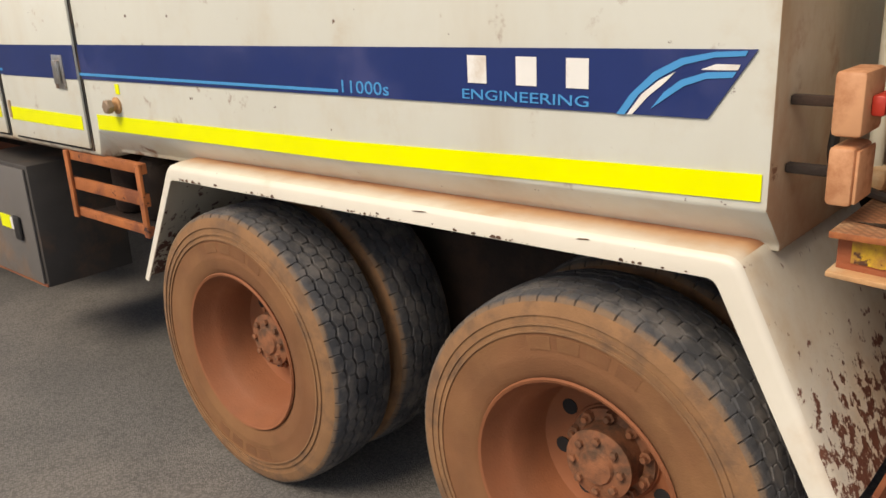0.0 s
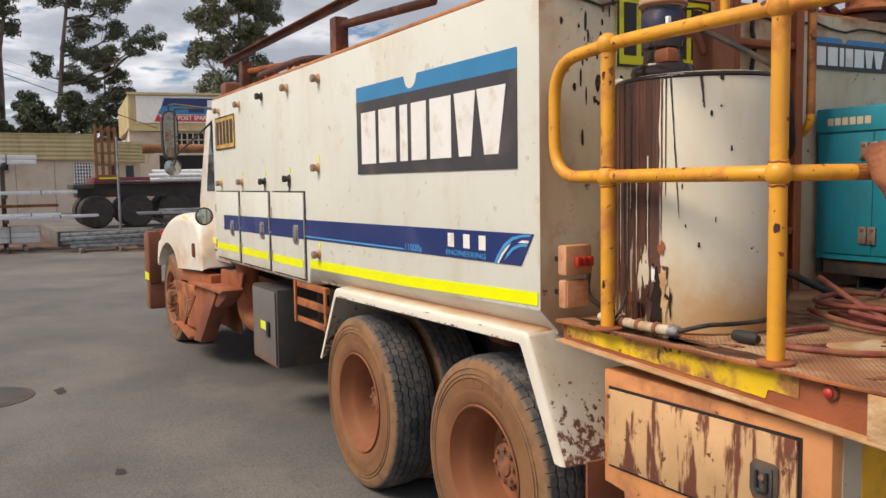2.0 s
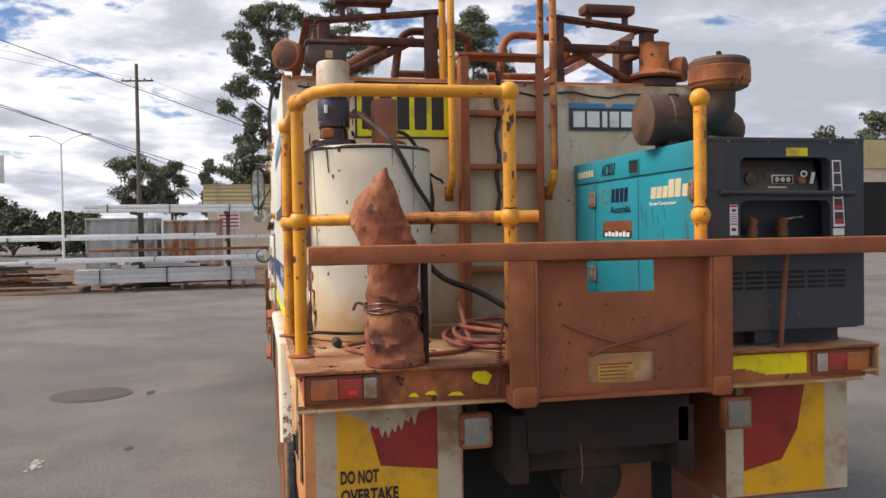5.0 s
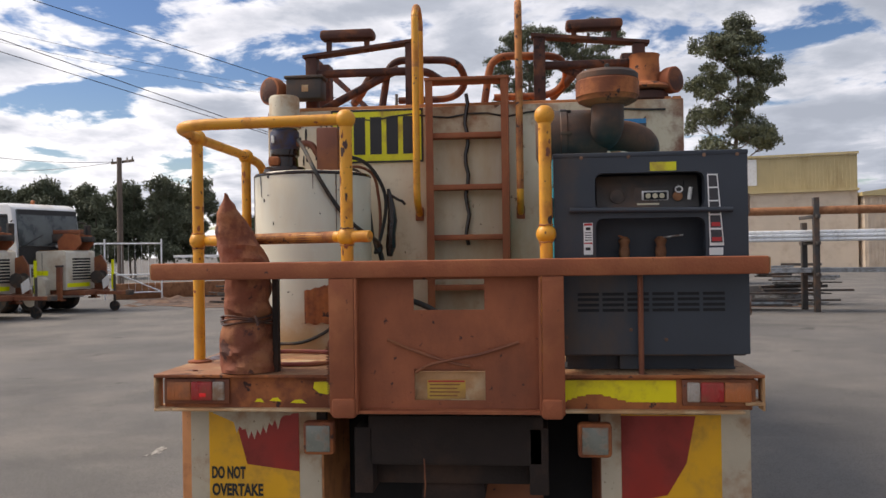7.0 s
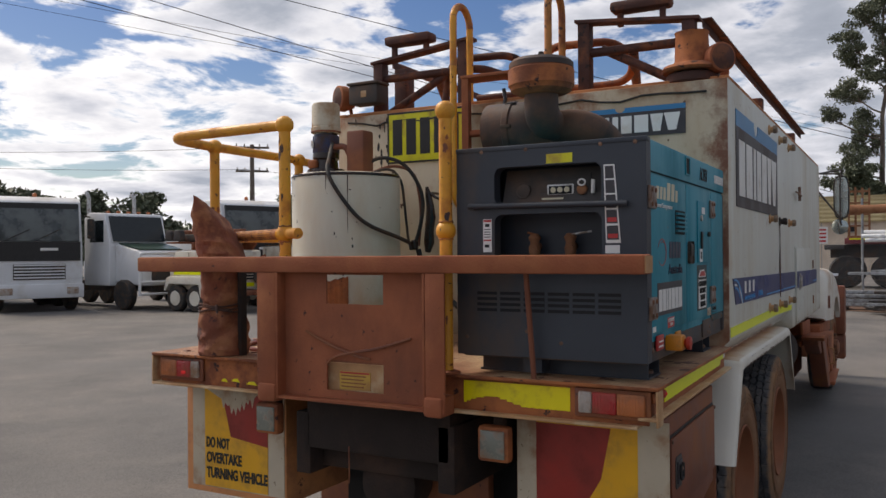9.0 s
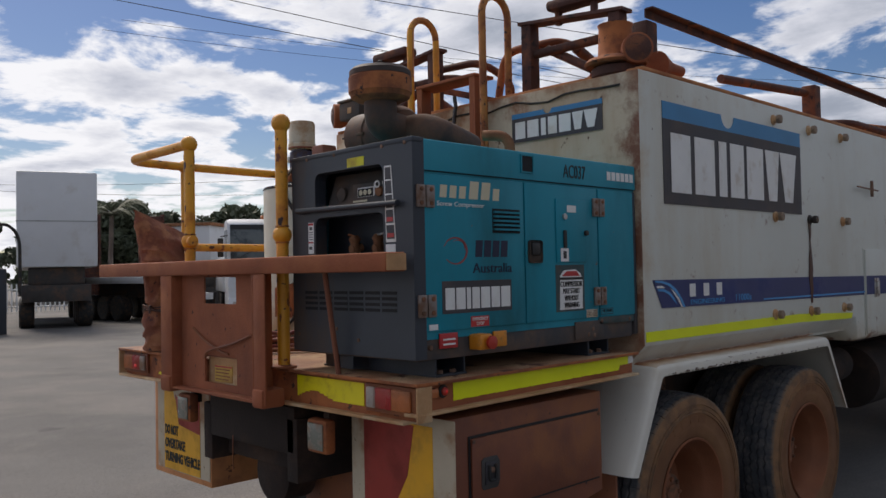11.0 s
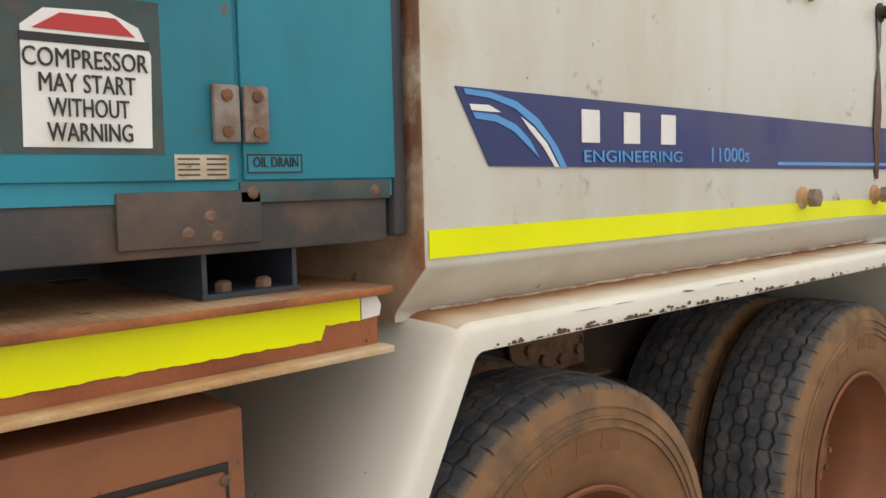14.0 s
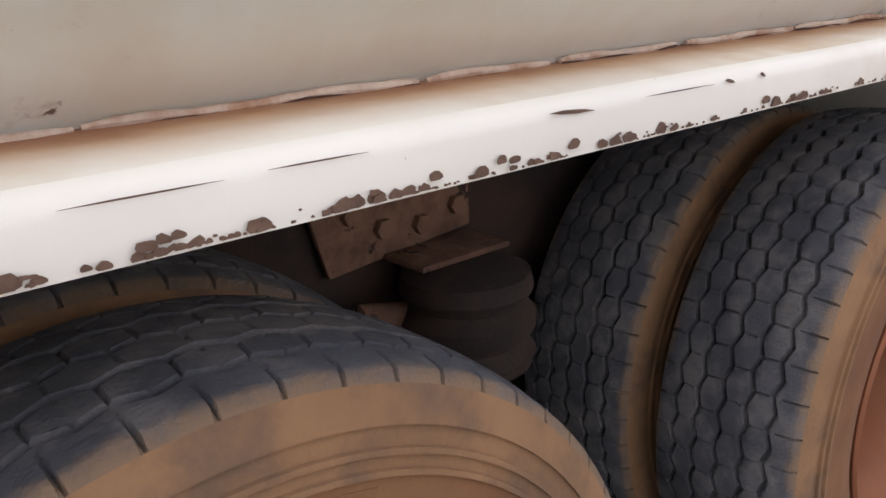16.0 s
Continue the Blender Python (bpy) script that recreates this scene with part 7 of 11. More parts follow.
        part("white_label", sheet(rect(-0.03, 0.035, 2.005, 2.036), "right", f + 0.0065, 0.001), M["white"], hatch)
        fl = part("pump_label", sheet(rect(0.03, 0.085, 1.787, 1.845), "right", f + 0.0065, 0.001), M["white"], hatch)
        part("pump_mark", sheet(rect(0.046, 0.068, 1.80, 1.833), "right", f + 0.0077, 0.001), M["black"], fl)
        st = part("warning_label", sheet([(0.092, 1.575), (-0.072, 1.575), (-0.076, 1.70), (-0.06, 1.735), (-0.02, 1.752), (0.06, 1.748), (0.088, 1.725)], "right", f + 0.001, 0.001), M["white"], c, "white sticker with black warning words")
        part("old_glue", sheet(rect(-0.09, 0.118, 1.566, 1.772), "right", f, 0.0008), M["glue"], st)
        part("danger_flash", sheet([(0.075, 1.722), (-0.055, 1.722), (-0.03, 1.744), (0.04, 1.744)], "right", f + 0.0021, 0.001), M["sticker_red"], st)
        part("heading_bar", sheet(rect(-0.074, 0.09, 1.706, 1.717), "right", f + 0.0021, 0.001), M["black"], st)
        for k, (text, width) in enumerate((("COMPRESSOR", 0.158), ("MAY START", 0.122), ("WITHOUT", 0.102), ("WARNING", 0.108))):
            m = Matrix.Translation((0.009 + width / 2, f + 0.0035, 1.676 - k * 0.031)) @ facing("right")
            words("warning_text", text, 0.034, M["black"], st, m, width, "black words " + text)
        # markings: blocks in place of makers' names, plain words where they can be read
        for k in range(3):
            a = 0.815 - k * 0.052
            part("letter_block", sheet([(a, 2.035), (a - 0.036, 2.035), (a - 0.042, 2.083), (a - 0.006, 2.083)], "right", f, 0.001), M["gold"], c)
        for k in range(2):
            a = 0.655 - k * 0.068
            part("letter_block", sheet([(a, 2.035), (a - 0.05, 2.035), (a - 0.06, 2.105), (a - 0.01, 2.105)], "right", f, 0.001), M["gold"], c)
        part("letter_block", sheet([(0.517, 2.035), (0.48, 2.035), (0.474, 2.083), (0.511, 2.083)], "right", f, 0.001), M["gold"], c)
        m = Matrix.Translation((0.83, f + 0.0015, 2.003)) @ facing("right")
        words("lettering", "Screw Compressor", 0.026, M["white"], c, m, 0.262, "white words Screw Compressor")
        ring = arc_band(0.735, 1.832, 0.058, 0.068, 20, 320, 20, 0.8)
        part("ring_mark", sheet(ring, "right", f, 0.001), M["mark_red"], c, "faded red ring mark")
        part("ring_mark", sheet(arc_band(0.722, 1.846, 0.036, 0.042, 50, 200, 14, 0.7), "right", f, 0.001), M["mark_red"], c)
        for k in range(4):
            a = 0.625 - k * 0.05
            part("letter_block", sheet([(a, 1.808), (a - 0.04, 1.808), (a - 0.046, 1.874), (a - 0.006, 1.874)], "right", f, 0.001), M["ink_navy"], c)
        m = Matrix.Translation((0.64, f + 0.0015, 1.746)) @ facing("right")
        words("lettering", "Australia", 0.056, M["ink_navy"], c, m, 0.232, "dark blue word Australia")
        bp = part("name_plate", sheet(rect(0.413, 0.81, 1.592, 1.716), "right", f, 0.0015), M["sign_grey"], c, "charcoal name plate with white blocks")
        u = 0.795
        for width in (0.05, 0.05, 0.022, 0.042, 0.052, 0.05, 0.055):
            part("block", sheet(rect(u - width, u, 1.607, 1.690), "right", f + 0.002, 0.001), M["white"], bp)
            u -= width + 0.0085
        m = Matrix.Translation((0.05, y1 + 0.0015, 2.160)) @ facing("right")
        words("lettering", "AC037", 0.085, M["black"], c, m, 0.165, "black stencilled number AC037")
        for k in range(6):
            a = -0.285 - k * 0.038
            part("letter_block", sheet(rect(a - 0.030, a, 2.168, 2.208), "right", y1 + 0.001, 0.001), M["white"], c)
        vt = part("lid_vent", box(0.262, 0.333, y1 - 0.004, y1 + 0.001, 2.167, 2.233), M["dark"], c)
        for a, b, z0, z1 in ((0.254, 0.341, 2.233, 2.239), (0.254, 0.341, 2.161, 2.167), (0.254, 0.262, 2.167, 2.233), (0.333, 0.341, 2.167, 2.233)):
            part("vent_rim", box(a, b, y1 - 0.002, y1 + 0.005, z0, z1), M["teal"], vt)
        m = Matrix.Translation((-0.226, f + 0.0015, 1.549)) @ facing("right")
        od = part("drain_label", sheet(rect(-0.315, -0.212, 1.538, 1.570), "right", f, 0.001), M["teal"], c)
        for a, b, z0, z1 in ((-0.312, -0.215, 1.5660, 1.5685), (-0.312, -0.215, 1.5395, 1.5420), (-0.312, -0.3095, 1.542, 1.566), (-0.2175, -0.215, 1.542, 1.566)):
            part("label_border", sheet(rect(a, b, z0, z1), "right", f + 0.0011, 0.0006), M["black"], od)
        words("lettering", "OIL DRAIN", 0.022, M["black"], od, m, 0.078, "small words OIL DRAIN")
        for a, b, z0, z1, key in ((-0.103, -0.186, 1.532, 1.567, "filter_can"), (0.88, 0.835, 1.535, 1.556, "white")):
            lb = part("label", sheet(rect(b, a, z0, z1), "right", f, 0.001), M[key], c)
            if key == "filter_can":
                for k in range(4):
                    for u0, u1 in ((0.05, 0.42), (0.55, 0.95)):
                        part("text_bar", sheet(rect(b + (a - b) * u0, b + (a - b) * u1, z0 + 0.005 + k * 0.0075, z0 + 0.0075 + k * 0.0075), "right", f + 0.0011, 0.0005), M["sign_grey"], lb)
        es = part("stop_label", sheet(rect(0.552, 0.656, 1.535, 1.576), "right", f, 0.001), M["sticker_red"], c, "red label EMERGENCY STOP")
        for k, (t, w) in enumerate((("EMERGENCY", 0.088), ("STOP", 0.042))):
            m = Matrix.Translation((0.604 + w / 2, f + 0.002, 1.559 - k * 0.018)) @ facing("right")
            words("lettering", t, 0.018, M["white"], es, m, w)
        eb = part("stop_box", box(0.592, 0.662, y1 - 0.012, y1 + 0.055, 1.447, 1.508, 0.008), M["sticker_orange"], c, "yellow emergency stop box with a red button")
        part("button", lathe([(0.014, 0), (0.026, 0.012), (0.026, 0.024), (0.0, 0.03)], (0.617, y1 + 0.055, 1.476), "y", 18), M["red_plastic"], eb)
        part("yellow_tag", box(0.452, 0.530, y1 - 0.004, y1 + 0.004, 1.448, 1.510, 0.002), M["sticker_orange"], c)
        part("red_tag", box(0.735, 0.83, y1 - 0.004, y1 + 0.004, 1.463, 1.520, 0.002), M["sticker_red"], c)
        for k in range(2):
            part("tag_bar", sheet(rect(0.75, 0.815, 1.475 + 0.018 * k, 1.482 + 0.018 * k), "right", y1 + 0.005, 0.001), M["white"], c)
        for x, z in ((-0.155, 1.478), (-0.12, 1.455), (-0.165, 1.448), (0.87, 1.47), (-0.226, 1.511), (-0.456, 1.509)):
            part("drain_plug", lathe([(0.010, 0), (0.010, 0.009), (0.006, 0.012)], (x, y1 - 0.012, z), "y", 8), M["bolt"], c)
        part("foot_plate", box(-0.24, -0.02, y1 - 0.011, y1 - 0.003, 1.436, 1.515, 0.003), M["charcoal_dusty"], c)
    # markings on the other long side: a scraped plate, blocks in place of makers' names, plain words
    f = y0 - 0.0032
    np2 = part("name_plate", sheet([(-0.10, 1.832), (0.255, 1.826), (0.258, 1.915), (-0.095, 1.912)], "left", f, 0.0015), M["steel_brown"], c, "scraped rusty name plate")
    part("dark_strip", sheet(rect(-0.095, 0.252, 1.829, 1.862), "left", f - 0.0016, 0.001), M["black"], np2)
    for k in range(7):
        a = -0.07 + k * 0.045
        part("block", sheet(rect(a, a + 0.034, 1.832, 1.853 + 0.006 * (k % 2)), "left", f - 0.0027, 0.001), M["white"], np2)
    for k in range(4):
        a = 0.008 + k * 0.053
        part("letter_block", sheet([(a, 2.010), (a + 0.042, 2.010), (a + 0.050, 2.082), (a + 0.008, 2.082)], "left", f, 0.001), M["ink_navy"], c)
    m = Matrix.Translation((0.0, f - 0.0015, 1.955)) @ facing("left")
    words("lettering", "Australia", 0.056, M["ink_navy"], c, m, 0.245, "dark blue word Australia")
    part("ring_mark", sheet(arc_band(-0.07, 2.045, 0.040, 0.050, 40, 330, 20, 0.8), "left", f, 0.001), M["mark_red"], c, "faded red ring mark")
    for k, (a, w, h) in enumerate(((0.465, 0.05, 0.055), (0.525, 0.05, 0.055), (0.585, 0.045, 0.055), (0.640, 0.052, 0.082), (0.702, 0.052, 0.082), (0.768, 0.046, 0.055))):
        part("letter_block", sheet([(a, 2.012), (a + w, 2.012), (a + w + 0.010, 2.012 + h), (a + 0.010, 2.012 + h)], "left", f, 0.001), M["gold"], c)
    m = Matrix.Translation((0.455, f - 0.0015, 1.980)) @ facing("left")
    words("lettering", "Screw Compressor", 0.026, M["white"], c, m, 0.265, "white words Screw Compressor")
    for k in range(6):
        a = -0.46 + k * 0.04
        part("letter_block", sheet(rect(a, a + 0.031, 2.165, 2.202), "left", y0 - 0.003, 0.001), M["gold"], c)
    m = Matrix.Translation((-0.112, y0 - 0.0045, 2.158)) @ facing("left")
    words("lettering", "AC037", 0.090, M["black"], c, m, 0.178, "black stencilled number AC037")
    vt = part("lid_vent", box(0.238, 0.338, y0 - 0.003, y0 + 0.002, 2.148, 2.212), M["dark"], c)
    for a, b, z0, z1 in ((0.230, 0.346, 2.212, 2.218), (0.230, 0.346, 2.142, 2.148), (0.230, 0.238, 2.148, 2.212), (0.338, 0.346, 2.148, 2.212)):
        part("vent_rim", box(a, b, y0 - 0.007, y0, z0, z1), M["teal"], vt)
    rg = random.Random(17)
    for k in range(9):
        # scrapes and rust runs on the paint
        a, z, h = rg.uniform(0.35, 0.85), rg.uniform(1.72, 1.95), rg.uniform(0.02, 0.10)
        part("scrape", sheet([(a, z), (a + 0.004, z), (a + 0.008 - h * 0.3, z + h), (a + 0.003 - h * 0.3, z + h)], "left", f, 0.0008), M["sign_grey"], c)
    # charcoal rear end: a frame round two openings
    xa, xb = x1 - 0.058, x1
    end = part("rear_end", cut_plate(xa, xb, (y0, 3.524, 3.962, y1), (1.43, 1.775, 1.985, 2.018, 2.170, 2.254), [(1, 1), (1, 3)]), M["charcoal"], c, "charcoal rear end with a control opening")
    part("inner_wall", box(xa - 0.115, xa - 0.105, 3.40, 4.09, 1.60, 2.21), M["charcoal"], end)
    for y, o in ((3.524, 1), (3.962, -1)):
        for z, u in ((2.170, -1), (1.985, -1), (2.018, 1)):
            part("corner_fillet", prism([(y - o * 0.001, z + u * -0.001), (y + o * 0.034, z - u * 0.001), (y + o * 0.015, z + u * 0.005), (y + o * 0.005, z + u * 0.015), (y - o * 0.001, z + u * 0.034)], "x", xa + 0.001, xb - 0.001), M["charcoal"], end)
    part("skid_rail", box(x0 + 0.05, x1 - 0.05, 3.62, 3.70, DZ + 0.012, 1.42), M["charcoal"], c)
    part("corner_cap", box(xb - 0.05, xb + 0.003, y0 - 0.003, y1 + 0.003, 2.235, 2.2545, 0.004), M["charcoal"], end)
    xq = xa + 0.030
    cp = part("control_panel", prism([(xq - 0.085, 2.03), (xq - 0.03, 2.03), (xq - 0.075, 2.165), (xq - 0.085, 2.165)], "y", 3.535, 3.95), M["mesh_dark"], end)
    part("gauge_plate", box(xq - 0.052, xq - 0.04, 3.72, 3.83, 2.055, 2.10, 0.004), M["chrome"], cp)
    part("dial", lathe([(0.03, 0), (0.03, 0.02), (0.02, 0.024)], (xq - 0.055, 3.62, 2.08), "x", 18), M["mesh_dark"], cp)
    part("dial_ring", tube([(xq - 0.034, 3.62 + 0.029 * math.cos(a), 2.08 + 0.029 * math.sin(a)) for a in [2 * math.pi * k / 20 for k in range(20)]], 0.003, 6, closed=True), M["mesh_dark"], cp)
    part("gauge_field", box(xq - 0.0402, xq - 0.0385, 3.728, 3.822, 2.062, 2.093, 0.0006), M["dark"], cp)
    for k in range(3):
        part("gauge", lathe([(0.011, 0.0), (0.011, 0.0015), (0.0, 0.002)], (xq - 0.0385, 3.746 + k * 0.028, 2.078), "x", 12), M["gold"], cp)
    part("name_bar", box(xq - 0.0352, xq - 0.0335, 3.70, 3.79, 2.038, 2.048), M["gold"], cp)
    part("switch_panel", box(xq - 0.046, xq - 0.043, 3.69, 3.845, 2.05, 2.115, 0.001), M["mesh_dark"], cp)
    part("key_switch", lathe([(0.02, 0), (0.02, 0.02), (0.012, 0.024)], (xq - 0.05, 3.865, 2.075), "x", 12), M["rust_pipe"], cp)
    part("key_ring", tube([(xq - 0.022, 3.868 + 0.014 * math.cos(a), 2.102 + 0.012 * math.sin(a)) for a in [2 * math.pi * k / 14 for k in range(14)]], 0.0035, 6, closed=True), M["white"], cp)
    part("seam_line", box(xq - 0.060, xq - 0.0585, 3.892, 3.896, 2.04, 2.14), M["dark"], cp)
    part("lever", tube([(xq - 0.03, 3.91, 2.06), (xq - 0.02, 3.915, 2.11)], 0.008, 8), M["white"], cp)
    for y in (3.65, 3.80):
        v = part("valve", tube([(xa - 0.085, y, 1.86), (xa - 0.03, y, 1.85)], 0.018, 10), M["rust_pipe"], end, "rusty outlet valve")
        part("valve_body", lathe([(0.020, -0.05), (0.024, -0.03), (0.018, 0.0), (0.026, 0.02), (0.014, 0.035)], (xa - 0.05, y, 1.875), "z", 12), M["rust_pipe"], v)
        part("valve_handle", tube([(xa - 0.04, y + 0.01, 1.905), (xa - 0.035, y + (0.09 if y > 3.7 else -0.025), 1.915)], 0.0045, 6), M["rail_worn"] if y < 3.7 else M["chrome"], v)
    part("guard_bar", tube([(xb + 0.02, 3.42, 2.02), (xb + 0.02, 4.065, 2.012)], 0.011, 10), M["charcoal"], end, "round guard bar")
    for y in (3.44, 4.04):
        part("bar_bracket", tube([(xb - 0.002, y, 2.016), (xb + 0.02, y, 2.016)], 0.010, 8), M["charcoal"], end)
    for r in range(4):
        for k in range(6):
            a = 3.447 + k * 0.1
            part("slot", box(xb, xb + 0.0018, a, a + 0.086, 1.604 + r * 0.022, 1.616 + r * 0.022), M["dark"], end)
    part("yellow_label", box(xb, xb + 0.0015, 3.745, 3.85, 2.175, 2.211), M["plate_yellow"], end)
    for y0_, y1_, z0, z1, key in ((3.475, 3.512, 1.838, 1.968, "white"), (3.975, 4.03, 1.83, 1.86, "white")):
        lb = part("label", box(xb, xb + 0.0015, y0_, y1_, z0, z1), M[key], end)
        if z1 > 1.9:
            part("red_bar", box(xb + 0.0016, xb + 0.0022, y0_ + 0.002, y1_ - 0.002, 1.957, 1.966), M["sticker_red"], lb)
            part("red_bar", box(xb + 0.0016, xb + 0.0022, y0_ + 0.002, y1_ - 0.002, 1.882, 1.888), M["sticker_red"], lb)
            for k in range(4):
                part("text_bar", box(xb + 0.0016, xb + 0.0022, y0_ + 0.005, y1_ - 0.005, 1.896 + k * 0.010, 1.8995 + k * 0.010), M["sign_grey"], lb)
            part("symbol", box(xb + 0.0016, xb + 0.0022, y0_ + 0.009, y1_ - 0.009, 1.938, 1.950), M["black"], lb)
            part("symbol", box(xb + 0.0016, xb + 0.0022, y0_ + 0.007, y1_ - 0.010, 1.856, 1.868), M["black"], lb)
    # a strip of warning fields that leans a little outwards towards its foot
    lean = [(3.971, 2.158), (4.012, 2.158), (4.034, 1.868), (3.978, 1.868)]
    lab = part("label_strip", sheet(lean, "rear", xb, 0.0016), M["white"], end, "narrow white warning strip with dark fields")
    for k, (z, h) in enumerate(((2.106, 0.046), (2.052, 0.048), (1.997, 0.049), (1.940, 0.050), (1.880, 0.052))):
        def edge(zz, inset):
            u = (2.158 - zz) / 0.29
            return 3.971 + 0.007 * u + inset, 4.012 + 0.022 * u - inset
        a0, b0 = edge(z, 0.005)
        a1, b1 = edge(z + h, 0.005)
        fld = part("label_field", sheet([(a0, z), (b0, z), (b1, z + h), (a1, z + h)], "rear", xb + 0.0016, 0.0009), M["sign_grey"], lab)
        if k > 2:
            part("red_bar", sheet([(a0 + 0.004, z + 0.006), (b0 - 0.004, z + 0.006), (b0 - 0.004, z + 0.022), (a0 + 0.004, z + 0.022)], "rear", xb + 0.0026, 0.0008), M["sticker_red"], fld)
    for y, z in ((3.40, 1.50), (3.47, 2.235), (3.66, 2.235), (3.96, 2.235), (4.09, 2.235), (3.66, 1.53), (3.80, 1.49)):
        part("screw", lathe([(0.008, 0), (0.008, 0.003), (0, 0.004)], (xb, y, z), "x", 8), M["bolt"], end)
    # air cleaner on the lid: mushroom cap, neck, canister and hose
    ac = part("air_cleaner", lathe([(0.10, -0.17), (0.122, -0.16), (0.122, -0.06), (0.128, -0.055), (0.128, -0.03), (0.122, -0.025), (0.122, 0.12), (0.10, 0.15), (0.07, 0.155)], (0.50, 3.46, 2.385), "y", 28), M["cleaner"], c, "dusty black air cleaner canister")
    part("cap", lathe([(0.05, 0.0), (0.105, 0.008), (0.128, 0.02), (0.134, 0.036), (0.139, 0.040), (0.139, 0.105), (0.133, 0.112), (0.134, 0.128), (0.12, 0.142), (0.0, 0.148)], (0.655, 3.607, 2.495), "z", 32), M["orange_dust"], ac, "brown mushroom-shaped intake cap")
    part("cap_top", lathe([(0.1355, 0.0), (0.1355, 0.022), (0.120, 0.036), (0.0, 0.043)], (0.655, 3.607, 2.608), "z", 32), M["cleaner"], ac)
    part("cap_nut", lathe([(0.012, 0.0), (0.012, 0.03), (0.006, 0.034)], (0.655, 3.607, 2.650), "z", 6), M["rubber"], ac)
    part("neck", tube(bend([(0.655, 3.607, 2.50), (0.655, 3.607, 2.40), (0.52, 3.60, 2.385)], 0.1), 0.072, 20), M["cleaner"], ac)
    part("elbow", tube(bend([(0.50, 3.60, 2.385), (0.50, 3.72, 2.385), (0.46, 3.80, 2.345), (0.30, 3.80, 2.30)], 0.1), 0.07, 18), M["cleaner"], ac)
    part("saddle", box(0.42, 0.58, 3.40, 3.52, 2.253, 2.275, 0.004), M["cleaner"], ac)
    for k in range(6):
        a = 2 * math.pi * k / 6
        part("clip", box(0.50 + 0.123 * math.cos(a) - 0.008, 0.50 + 0.123 * math.cos(a) + 0.008, 3.40, 3.45, 2.385 + 0.123 * math.sin(a) - 0.008, 2.385 + 0.123 * math.sin(a) + 0.008, 0.003), M["rubber"], ac)
    part("exhaust_stub", tube(bend([(-0.07, 3.72, 2.25), (-0.07, 3.72, 2.41), (-0.01, 3.60, 2.42)], 0.07), 0.026, 12), M["rust_pipe"], c, "bent rusty exhaust stub")
    return c


compressor()


